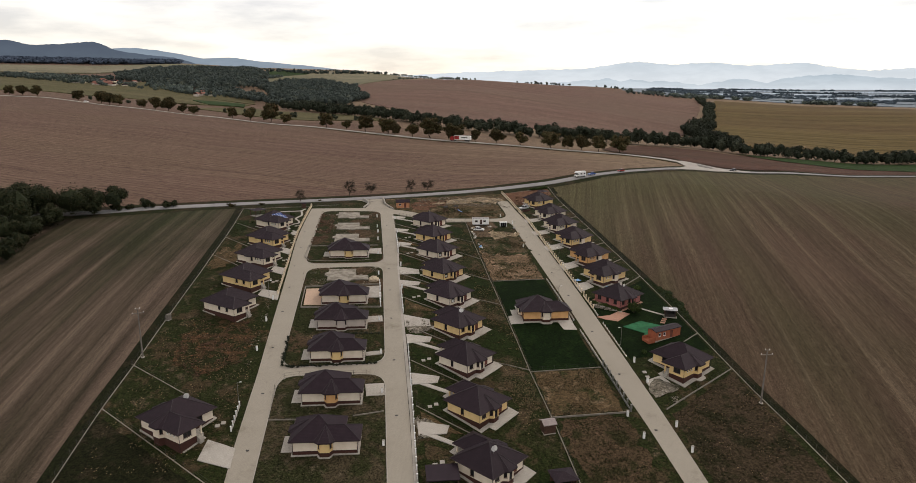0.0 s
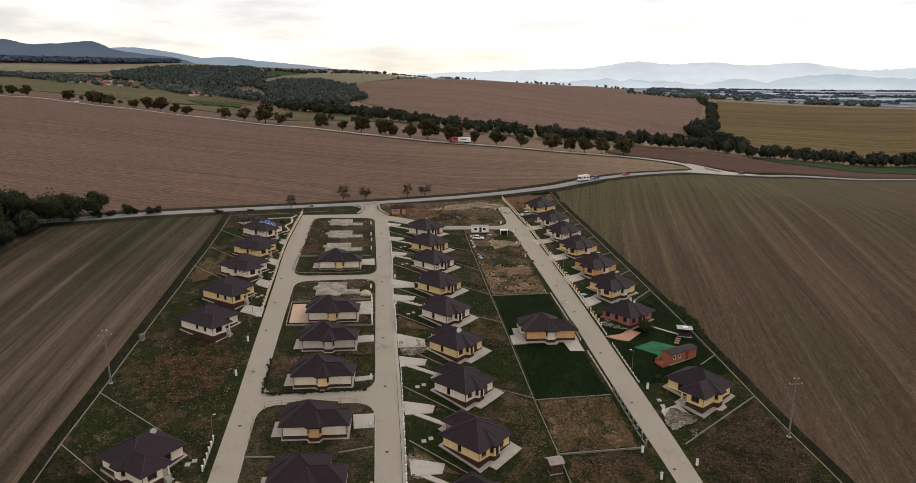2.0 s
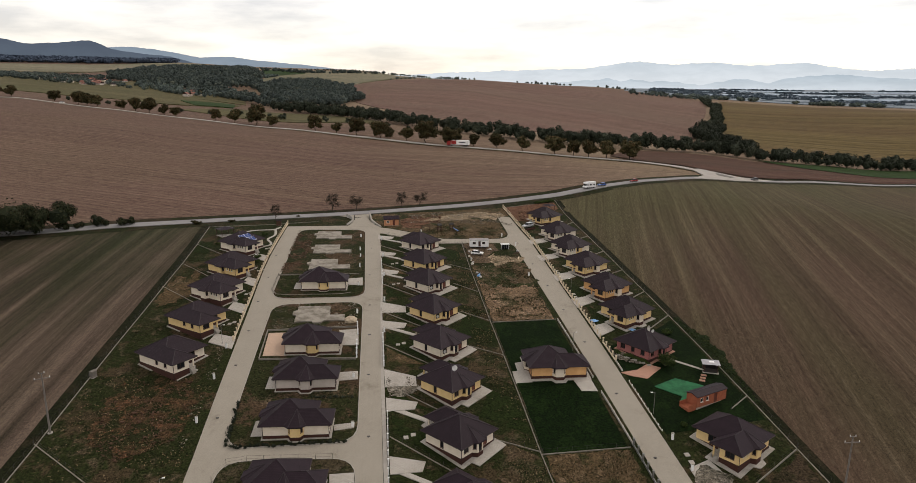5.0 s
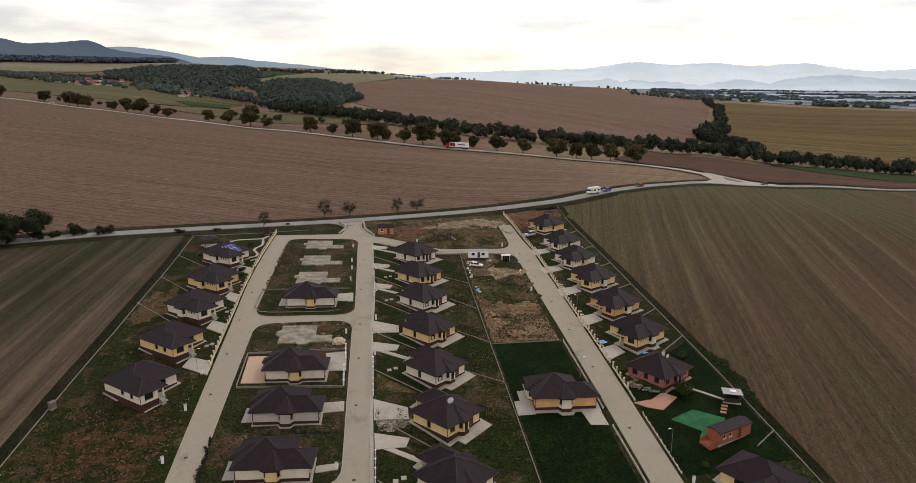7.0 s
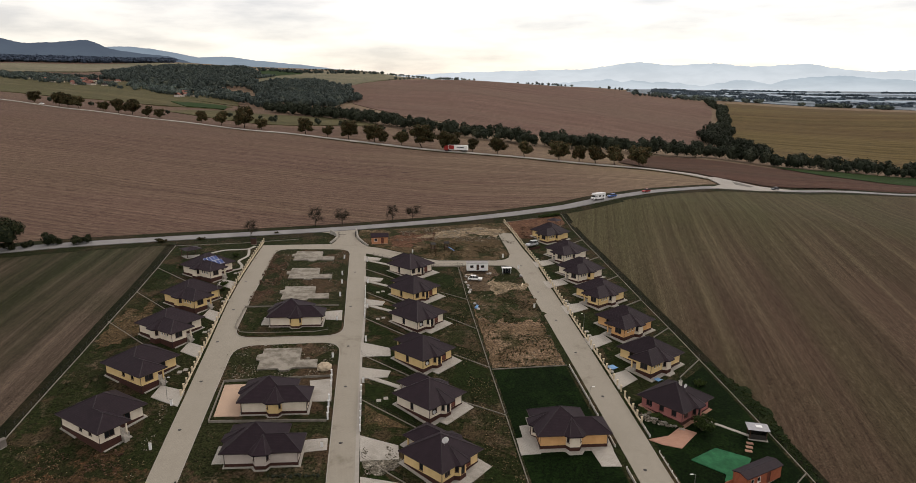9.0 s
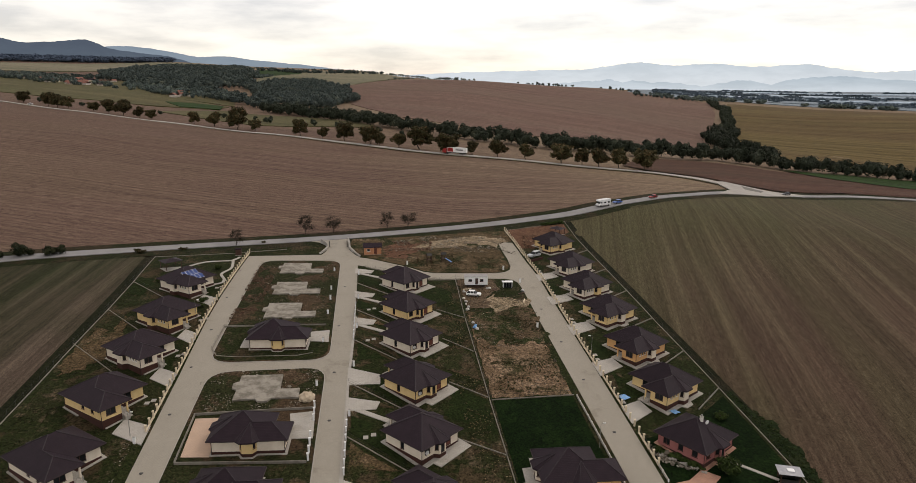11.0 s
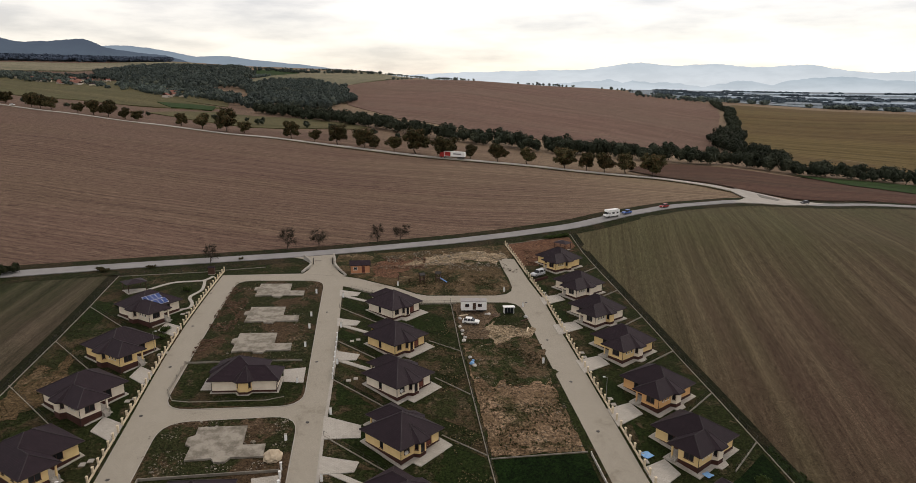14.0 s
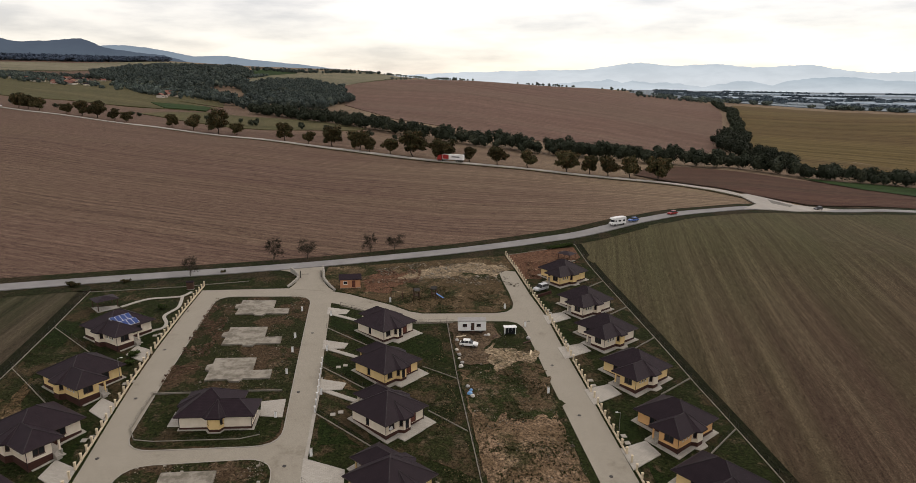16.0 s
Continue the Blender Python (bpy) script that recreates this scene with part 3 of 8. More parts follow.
drape("estate_road_east", [(45.9, 30), (45.4, 62), (44.8, 78), (44.8, 95), (44.9, 120), (45.2, 150), (45.6, 171), (46.2, 185), (46.4, 194), (46.8, 200), (47.2, 206), (47.4, 211), (47.9, 218), (48.2, 229.6), (48.6, 235.4), (50.8, 237.0), (53.6, 236.2), (53.5, 226), (53.3, 217), (53.6, 202), (52.5, 182.5), (52.1, 168.7), (51.6, 156), (51.0, 130), (50.4, 100), (50.3, 80), (50.3, 66), (49.8, 30)], PAVING, 0.19, 6, 0.1, label="beige concrete-paved estate street", category="street")
drape("estate_road_link", [(0.3, 222.6), (4.8, 220.4), (9, 217), (15.6, 211.9), (20.0, 207.2), (23.1, 205.6), (33.3, 205), (41.4, 204.6), (44.4, 205.4), (46.4, 207.6), (47.4, 211.0), (48.6, 208), (47.6, 194), (46.4, 193.4), (46.2, 196), (45.4, 198.2), (43.6, 199.4), (32.6, 200.3), (21.2, 200.2), (16.7, 203.1), (8.8, 208.8), (2.4, 213.4), (0.4, 214.4)], PAVING, 0.205, 6, 0.1, label="beige concrete-paved link street", category="street")
drape("estate_entrance", [(-11.2, 225.0), (-9.8, 229), (-9.2, 233.6), (-10.2, 237), (-12.6, 240), (-17.5, 242.4), (-14, 243.8), (2, 247.2), (-3.0, 244.4), (-2.9, 238.2), (-2.3, 231), (-0.6, 225.6), (1.2, 222.6)], PAVING, 0.215, 6, 0.1, label="paved entrance to the estate", category="street")


def rounded(outline, r=4.0, steps=5):
    """An outline in plan with its corners rounded."""
    out, n = [], len(outline)
    for i in range(n):
        p, a, b = Vector(outline[i]), Vector(outline[i - 1]), Vector(outline[(i + 1) % n])
        k = min(r, (a - p).length * 0.45, (b - p).length * 0.45)
        u, v = p + (a - p).normalized() * k, p + (b - p).normalized() * k
        out += [tuple((1 - s) ** 2 * u + 2 * s * (1 - s) * p + s * s * v) for s in (j / steps for j in range(steps + 1))]
    return out


def ragged(outline, amount=0.8, step=0.7, seed=0.0):
    """An outline in plan with an uneven, natural edge."""
    out, n = [], len(outline)
    for i in range(n):
        a, b = Vector(outline[i]), Vector(outline[(i + 1) % n])
        k = max(1, int((b - a).length / step))
        for j in range(k):
            p = a.lerp(b, j / k)
            near, far = p * 1.4, p * 0.35
            out.append((p.x + amount * (1.5 * noise.noise((far.x, far.y, seed)) + 0.6 * noise.noise((near.x, near.y, seed + 4))), p.y + amount * (1.5 * noise.noise((far.x, far.y, seed + 9)) + 0.6 * noise.noise((near.x, near.y, seed + 13)))))
    return out


BLOCK_LOT = turf("block_weeds", (0.0188, 0.0215, 0.0083), (0.0590, 0.0375, 0.0228), (0.1200, 0.0850, 0.0560), (0.46, 0.59), (0.55, 0.66), 0.10)
TIRED = turf("tired_grass", (0.0192, 0.0220, 0.0082), (0.0530, 0.0370, 0.0208), (0.0900, 0.0640, 0.0420), (0.45, 0.60), (0.52, 0.64), 0.14)
GREY_LOT = turf("grey_weeds", (0.020, 0.022, 0.009), (0.048, 0.037, 0.022), (0.085, 0.066, 0.046), (0.42, 0.6), (0.54, 0.68), 0.14)
# RANK: dark weeds, their colour lowered further to stand in for lens falloff
RANK = turf("rank_weeds", (0.0095, 0.0105, 0.0045), (0.024, 0.019, 0.011), (0.038, 0.029, 0.019), (0.46, 0.62), (0.56, 0.70), 0.13)
BLOCKS = (
    ([(-30.4, 154.2), (-4.9, 153.2), (-4.5, 219.0), (-28.3, 220.2)], "north"),
    ([(-30.8, 91.4), (-6.6, 90.5), (-5.4, 150.2), (-29.2, 150.4)], "middle"),
    ([(-32.4, 30), (-8.0, 30), (-6.8, 86.4), (-30.8, 88.2)], "south"),
)
for outline, where in BLOCKS:
    drape("kerb_" + where, rounded(outline, 5.0), KERB, 0.27, 6, 0.2, label="pale concrete kerb round the block", category="kerb")
    cx, cy = sum(p[0] for p in outline) / 4, sum(p[1] for p in outline) / 4
    inner = [(x + (0.18 if x < cx else -0.18), y + (0.18 if y < cy else -0.18)) for x, y in outline]
    drape("lot_" + where, rounded(inner, 4.8), GREY_LOT if where == "south" else BLOCK_LOT, 0.30, 5, label="weedy ground inside the kerb", category="grass")
drape("lot_corner_grass", rounded([(-29.8, 154.9), (-5.6, 153.9), (-5.4, 170.5), (-29.8, 171.4)], 4.5), SCRUB, 0.335, 5, label="darker grass round the corner house", category="grass")
drape("lot_lawn", [(26.8, 83.4), (42.8, 83.4), (43.2, 134.2), (27.2, 134.2)], LAWN, 0.20, 5, label="deep green mown lawn", category="lawn")
drape("lot_lawn_east", [(51.4, 86), (73, 88), (73.3, 131), (66, 125.6), (56, 120.6), (51.8, 119.4)], LAWN, 0.20, 5, label="deep green garden lawn", category="lawn")
drape("lot_weeds", ragged([(27.0, 66.8), (42.4, 66.8), (42.6, 82.8), (27.0, 82.8)], 0.4), DRY_LOT, 0.20, 5, label="dry tan weeds on an empty plot", category="grass")
drape("lot_earth", ragged([(27.4, 135.0), (43.3, 135.0), (43.6, 153), (44.6, 172), (38, 176), (28.2, 174)], 0.35), EARTH_LOT, 0.20, 5, label="bare tan earth with weeds on an empty plot", category="grass")
DUST = turf("pale_dust", (0.050, 0.043, 0.023), (0.165, 0.122, 0.076), (0.310, 0.243, 0.166), (0.34, 0.50), (0.42, 0.58), 0.22)
drape("lot_earth_weeds", ragged([(28.2, 163), (32, 157.5), (36, 159), (39, 155.5), (43.4, 157), (44.8, 170), (45.4, 177), (39, 176.6), (34, 175), (28.6, 176)], 1.9, 0.5), turf("patchy_plot_weeds", (0.0200, 0.0250, 0.0085), (0.0760, 0.0510, 0.0300), (0.1450, 0.1020, 0.0670), (0.44, 0.60), (0.52, 0.64), 0.16), 0.235, 4, label="patchy green weeds on the bare plot", category="grass")
drape("lot_track", ragged([(36.4, 188), (37.6, 184.4), (46.2, 182.9), (45.7, 179.4), (40.6, 178.4), (36.6, 174.6), (34.9, 180.4)], 1.3), DUST, 0.24, 4, label="pale dusty track onto the plot", category="track")
drape("lot_wagon", ragged([(28.8, 178), (36, 178), (35, 186), (40, 191), (39, 199), (28.9, 199)], 0.6), turf("trodden_earth", (0.032, 0.030, 0.014), (0.085, 0.058, 0.036), (0.120, 0.085, 0.058), (0.3, 0.5), (0.42, 0.6), 0.15), 0.22, 4, label="trodden brown earth round the site wagon", category="earth")
PLAY_LOT = turf("play_weeds", (0.0230, 0.0250, 0.0095), (0.0800, 0.0540, 0.0300), (0.2000, 0.1480, 0.0960), (0.40, 0.55), (0.54, 0.64), 0.13)
drape("lot_gravel", [(1.6, 223.4), (9, 218), (15.8, 212.8), (20.4, 207.9), (23.2, 206.4), (33.4, 205.8), (41.4, 205.4), (44.0, 206.2), (45.8, 208.2), (46.8, 211.2), (47.2, 217.6), (47.6, 229.6), (48.0, 236.2), (53.6, 237.6), (53.6, 250.6), (40, 250), (20, 246.4), (8, 244.6), (-1.4, 243.6), (-2.2, 238), (-1.7, 231)], PLAY_LOT, 0.185, 5, label="weeds and trodden earth of the playground plot", category="grass")
drape("lot_gravel_red", ragged([(9, 222), (15, 221), (21, 229.6), (24, 236), (14, 239), (9, 233)], 1.2), RED_EARTH, 0.235, 4, label="reddish earth beside the hut", category="earth")
drape("lot_gravel_pale", ragged([(14, 229.4), (21, 230.5), (30.2, 232.3), (38, 235.4), (44, 235.5), (47.1, 230.3), (48.4, 236.6), (53.2, 237.6), (50.5, 242.3), (42.4, 245.6), (31.5, 243.2), (26, 238.7)], 1.6, 1.0), DUST, 0.24, 4, label="pale trodden gravel", category="gravel")
drape("lot_tan_weeds", ragged([(-59.5, 152), (-52, 158), (-50.5, 165), (-55, 180), (-59.5, 181)], 1.2), DRY_LOT, 0.20, 4, label="dry tan weeds behind the houses", category="grass")
drape("lot_red_earth", [(54.6, 229.6), (60, 229.2), (62, 237), (70, 240), (77.0, 246), (77.6, 255.4), (67.8, 254.6), (54.2, 251.2)], RED_EARTH, 0.20, 5, label="freshly dug red earth", category="earth")
RED_SCRUB = turf("red_scrub", (0.017, 0.019, 0.0075), (0.062, 0.036, 0.019), (0.120, 0.056, 0.030), (0.44, 0.60), (0.53, 0.63), 0.22)
drape("lot_red_scrub", ragged([(-57, 98), (-50, 90), (-40, 94), (-38.4, 112), (-46, 120), (-56, 112)], 2.6), RED_SCRUB, 0.20, 4, label="reddish disturbed soil with weeds", category="earth")
drape("lot_brown", ragged([(28, 40), (41.5, 40), (41.8, 65), (28, 65)], 1.2), turf("brown_weeds", (0.020, 0.019, 0.008), (0.052, 0.035, 0.020), (0.085, 0.052, 0.033), (0.36, 0.56), (0.5, 0.66), 0.14), 0.18, 5, label="brown weedy empty plot", category="grass")
drape("lot_rank", ragged([(-66.2, 78.6), (-38.4, 52.6), (-37.4, 34), (-69, 34)], 0.3), RANK, 0.18, 5, label="rank weeds on an empty plot, painted darker for lens falloff", category="grass")
drape("lot_rank_east", ragged([(52.2, 64.0), (73.0, 77.6), (73.0, 34), (50.4, 34)], 0.3), turf("dark_brown_weeds", (0.016, 0.015, 0.007), (0.038, 0.027, 0.016), (0.060, 0.040, 0.027), (0.38, 0.56), (0.5, 0.66), 0.14), 0.18, 5, label="dark brown weeds on an empty plot", category="grass")
GARDEN = turf("garden_grass", (0.0120, 0.0185, 0.0052), (0.0240, 0.0235, 0.0095), (0.0600, 0.0440, 0.0260), (0.50, 0.66), (0.60, 0.70), 0.16)
LIME = turf("pale_building_dust", (0.030, 0.030, 0.018), (0.130, 0.114, 0.088), (0.270, 0.245, 0.200), (0.36, 0.54), (0.48, 0.62), 0.35)
drape("lot_rubble", ragged([(50.6, 74.4), (54.6, 77), (58, 73.9), (53, 70.4), (50.5, 69.8)], 0.7), LIME, 0.29, 3, label="pale rubble and dust before the house", category="gravel")
for k, y in enumerate((189.6, 170.4, 153.0, 134.4, 116.6, 99.4, 82.2, 64.4, 47.0)):
    street = 0.9 if y > 150 else -0.1
    drape("lot_front", ragged([(street, y + 10.6), (10.0, y - 0.6), (8.8, y + 4.5), (5.6, y + 11.0), (street, y + 15.6)], 0.25), (GARDEN, GARDEN, TIRED)[k % 3], 0.19, 4, label="garden grass before the bungalow", category="grass")
    drape("lot_front", ragged([(street, y + 7.4), (street, y - 0.4), (4.6, y + 0.2), (8.2, y - 1.2)], 0.25), (TIRED, DRY_LOT, GARDEN)[k % 3], 0.19, 4, label="rough grass beside the drive", category="grass")
    drape("lot_back", ragged([(20.4, y + 5.0), (26.0, y + 0.4), (26.0, y - 11.0), (17.0, y - 4.0)], 0.25), (GARDEN, TIRED, TIRED, GARDEN, TIRED)[k % 5], 0.19, 4, label="back garden grass with dry patches", category="grass")
for k, y in enumerate((191.0, 169.8, 151.9, 133.9)):
    drape("lot_front", ragged([(-41.0, y + 11.4), (-37.4, y + 11.6), (-37.4, y + 0.6), (-39.6, y + 1.4)], 0.3), (GARDEN, TIRED)[k % 2], 0.19, 4, label="garden grass before the bungalow", category="grass")
    drape("lot_back", ragged([(-60.0, y + 17), (-55.0, y + 14), (-55.0, y + 2), (-60.4, y + 4)], 0.6), (GARDEN, TIRED, DRY_LOT, TIRED)[k], 0.215, 4, label="back garden grass with dry patches", category="grass")
for k, y in enumerate((201.0, 182.6, 164.2, 145.2, 128.2)):
    drape("lot_front", ragged([(54.2, y + 14.4), (57.2, y + 9.0), (56.4, y + 4.4), (53.0, y + 3.0)], 0.25), (GARDEN, GARDEN, TIRED)[k % 3], 0.19, 4, label="garden grass before the bungalow", category="grass")
drape("lot_dust", ragged([(-0.4, 111.2), (5.2, 109.2), (6.4, 106.4), (2.6, 103.4), (-0.6, 104.6)], 0.8), LIME, 0.225, 2, label="pale building dust over the drive", category="gravel")
drape("lot_dust", ragged([(-1.0, 69.6), (3.8, 67.4), (3.4, 64.2), (-1.4, 62.8)], 0.7), LIME, 0.225, 2, label="pale building dust beside the drive", category="gravel")
drape("pavement_centre", [(0.1, 175), (0.7, 175), (-0.6, 142), (-1.1, 110), (-1.5, 70), (-2.4, 40), (-3.2, 40), (-2.3, 70), (-1.8, 110), (-1.1, 143)], KERB, 0.235, 6, 0.1, label="narrow pale pavement beside the street", category="pavement")


# ---- bungalows ----
TAN, EAVE, OVER = 0.58, 2.55, 0.7
LONG, MAIN, WING = 12.0, 8.8, 3.7
ROW_DEEP = {"C": 8.8, "L": 10.0, "D": 8.2, "R": 10.0, "S": 8.4}  # depth of the main block, row by row
FLOOR = 0.25


def wall_run(bm, a, b, z0, z1, holes, depth=0.14):
    """A wall face from a to b (outside on the right-hand side) with real openings: (from, to, sill, head)."""
    a, b = Vector(a), Vector(b)
    d = (b - a).normalized()
    inward = Vector((-d.y, d.x))
    length = (b - a).length
    us = sorted({0.0, length, *(h[0] for h in holes), *(h[1] for h in holes)})
    vs = sorted({z0, z1, *(h[2] for h in holes), *(h[3] for h in holes)})

    def at(u, z, k=0.0):
        p = a + d * u + inward * k
        return bm.verts.new((p.x, p.y, z))

    for u0, u1 in zip(us, us[1:]):
        for w0, w1 in zip(vs, vs[1:]):
            if not any(h[0] <= u0 and u1 <= h[1] and h[2] <= w0 and w1 <= h[3] for h in holes):
                bm.faces.new((at(u0, w0), at(u1, w0), at(u1, w1), at(u0, w1)))
    for u0, u1, w0, w1 in holes:
        for p, q in (((u0, w0), (u0, w1)), ((u1, w1), (u1, w0)), ((u1, w0), (u0, w0)), ((u0, w1), (u1, w1))):
            bm.faces.new((at(*p), at(*q), at(*q, depth), at(*p, depth)))


def opening(house, a, b, hole, frame_mat, name="window", depth=0.10, leaf=None):
    """A framed window (or a door leaf) set into an opening of the wall from a to b."""
    a, b = Vector(a), Vector(b)
    d = (b - a).normalized()
    out = Vector((d.y, -d.x))
    u0, u1, w0, w1 = hole
    o = a + d * u0 - out * depth
    m = Matrix(((d.x, -out.x, 0, o.x), (d.y, -out.y, 0, o.y), (0, 0, 1, w0), (0, 0, 0, 1)))
    w, h = u1 - u0, w1 - w0
    bm = bmesh.new()
    t = 0.09
    for s in ((0, 0, w, t), (0, h - t, w, h), (0, t, t, h - t), (w - t, t, w, h - t)):
        box(bm, s[0], -0.03, s[1], s[2], 0.05, s[3])
    if w > 1.2 and leaf is None:
        box(bm, w / 2 - 0.04, -0.025, t, w / 2 + 0.04, 0.045, h - t)
    bmesh.ops.transform(bm, matrix=m, verts=bm.verts)
    win = part(name, bm, frame_mat, house)
    bm = bmesh.new()
    box(bm, t * 0.8, 0.0, t * 0.8, w - t * 0.8, 0.02, h - t * 0.8)
    bmesh.ops.transform(bm, matrix=m, verts=bm.verts)
    part("pane" if leaf is None else "door_leaf", bm, GLASS if leaf is None else leaf, win)
    if leaf is None:
        bm = box(bmesh.new(), -0.06, -0.16, -0.05, w + 0.06, 0.02, 0.0)
        bmesh.ops.transform(bm, matrix=m, verts=bm.verts)
        part("sill", bm, WHITE_FRAME if frame_mat is WHITE_FRAME else FASCIA, win)


def roof_faces(bm, top, outline, thick=0.2):
    """Slopes over an eaves outline, with fascia and soffit below."""
    for f in top:
        bm.faces.new([bm.verts.new(p) for p in f])
    n = len(outline)
    for i in range(n):
        a, b = outline[i], outline[(i + 1) % n]
        bm.faces.new([bm.verts.new(p) for p in ((*a, EAVE - thick), (*b, EAVE - thick), (*b, EAVE), (*a, EAVE))])
    bm.faces.new([bm.verts.new((*p, EAVE - thick)) for p in outline[::-1]])
    bmesh.ops.remove_doubles(bm, verts=bm.verts, dist=0.001)
    bmesh.ops.recalc_face_normals(bm, faces=bm.faces)


def bungalow(name, label, walls, bays, mirror=False, porch_bay=True, small_windows=False, deep_plinth=1.7, wing=True, windows_north=1, bay=True, deep=8.8):
    """One hip-roofed bungalow; its long front runs along +x from the origin, the wing at the far end. mirror swaps the ends."""
    house = empty(name, Matrix(), label, "house", "bungalows of the estate")
    end = LONG if wing else MAIN

    def flip(ob_list):
        for ob in ob_list:
            for v in ob.data.vertices:
                v.co.x = end - v.co.x
            ob.data.flip_normals()

    z0, z1 = FLOOR, EAVE - 0.12
    outline = [(0, 0), (end, 0), (end, WING), (MAIN, WING), (MAIN, deep), (0, deep)] if wing else [(0, 0), (end, 0), (end, deep), (0, deep)]
    holes = {i: [] for i in range(len(outline))}
    if small_windows:
        holes[0] = [(end - 6.4, end - 5.4, 0.95, 2.2), (end - 3.4, end - 2.4, 0.95, 2.2)] if not bay else [(end - 3.9, end - 3.3, 1.25, 2.15), (end - 2.9, end - 2.3, 1.25, 2.15), (end - 1.9, end - 1.3, 1.25, 2.15)]
    if wing:
        holes[1] = [(0.9, 2.7, 0.85, 2.3)]
        holes[2] = [(0.9, 1.9, FLOOR, 2.25)]
        holes[3] = [(1.9, 3.9, 0.75, 2.3)]
        north = 4
    else:
        holes[1] = [(5.2, 6.6, 0.85, 2.25)]
        north = 2
    holes[north] = [(3.6, 4.5, 0.5, 2.3)] if windows_north == 1 else [(1.0, 2.3, 0.85, 2.25), (3.9, 4.9, 0.85, 2.25), (6.5, 7.6, 0.85, 2.25)]
    holes[north + 1] = [(0.7, 2.0, 0.85, 2.25), (5.6, 7.1, FLOOR, 2.3)]
    bm = bmesh.new()
    n = len(outline)
    for i in range(n):
        wall_run(bm, outline[i], outline[(i + 1) % n], z0, z1, holes[i])
    bmesh.ops.remove_doubles(bm, verts=bm.verts, dist=0.0005)
    part("wall", bm, walls, house)
    part("plinth", prism(bmesh.new(), [(x + (0.03 if x > 1 else -0.03), y + (0.03 if y > 1 else -0.03)) for x, y in outline], -deep_plinth, z0 - 0.001), PLINTH, house)
    # roof
    e0, e1, e2, e3 = -OVER, MAIN + OVER, deep + OVER, end + OVER
    top = EAVE + (MAIN + 2 * OVER) / 2 * TAN
    cx = (e0 + e1) / 2
    mid0, mid1 = e0 + (e1 - e0) / 2, e2 - (e1 - e0) / 2
    mid1 = max(mid1, mid0 + 0.01)
    if wing:
        w1 = WING + 1.75
        half = (w1 - e0) / 2
        ridge = EAVE + half * TAN
        p, q = (e1 - half, e0 + half, ridge), (e3 - half, e0 + half, ridge)
        slopes = [
            [(e0, e0, EAVE), (e3, e0, EAVE), q, p, (cx, mid0, top)],
            [(cx, mid0, top), p, (e1, w1, EAVE), (e1, e2, EAVE), (cx, mid1, top)],
            [p, q, (e3, w1, EAVE), (e1, w1, EAVE)],
            [(e3, e0, EAVE), (e3, w1, EAVE), q],
            [(cx, mid1, top), (e1, e2, EAVE), (e0, e2, EAVE)],
            [(cx, mid0, top), (cx, mid1, top), (e0, e2, EAVE), (e0, e0, EAVE)],
        ]
        eaves = [(e0, e0), (e3, e0), (e3, w1), (e1, w1), (e1, e2), (e0, e2)]
        hips = [((e0, e0, EAVE), (cx, mid0, top)), (p, (cx, mid0, top)), (p, q), (q, (e3, e0, EAVE)), (q, (e3, w1, EAVE)), ((cx, mid1, top), (e1, e2, EAVE)), ((cx, mid1, top), (e0, e2, EAVE))]
    else:
        slopes = [[(e0, e0, EAVE), (e1, e0, EAVE), (cx, mid0, top)], [(e1, e0, EAVE), (e1, e2, EAVE), (cx, mid1, top), (cx, mid0, top)], [(e1, e2, EAVE), (e0, e2, EAVE), (cx, mid1, top)], [(e0, e2, EAVE), (e0, e0, EAVE), (cx, mid0, top), (cx, mid1, top)]]
        eaves = [(e0, e0), (e1, e0), (e1, e2), (e0, e2)]
        hips = [((x, y, EAVE), (cx, mid0 if y < 1 else mid1, top)) for x, y in eaves]
    bm = bmesh.new()
    roof_faces(bm, slopes, eaves)
    roof = part("roof", bm, ROOF, house)
    for a, b in hips:
        part("ridge_cap", rod(bmesh.new(), a, b, 0.08, sides=6), RIDGE, roof)
    # bays with their fanned roofs
    def fan(corner, axis_point, tip, name):
        bm = bmesh.new()
        for i in range(len(corner) - 1):
            bm.faces.new([bm.verts.new(v) for v in ((*corner[i], EAVE), (*corner[i + 1], EAVE), tip)])
            bm.faces.new([bm.verts.new(v) for v in ((*corner[i], EAVE - 0.2), (*corner[i + 1], EAVE - 0.2), (*corner[i + 1], EAVE), (*corner[i], EAVE))])
        bm.faces.new([bm.verts.new((*c, EAVE - 0.2)) for c in corner])
        bmesh.ops.remove_doubles(bm, verts=bm.verts, dist=0.001)
        bmesh.ops.recalc_face_normals(bm, faces=bm.faces)
        fan_roof = part(name, bm, ROOF, house)
        for c in corner:
            part("ridge_cap", rod(bmesh.new(), (*c, EAVE + 0.01), tip, 0.055, sides=6), RIDGE, fan_roof)

    fans = []
    if bay:
        bx = 6.0
        plan = [(bx - 1.45, 0.01), (bx - 0.85, -0.9), (bx + 0.85, -0.9), (bx + 1.45, 0.01)]
        bm = bmesh.new()
        side = [(0.22, 0.86, 1.0, 2.2)]
        wall_run(bm, plan[0], plan[1], z0, z1, side)
        wall_run(bm, plan[1], plan[2], z0, z1, [])
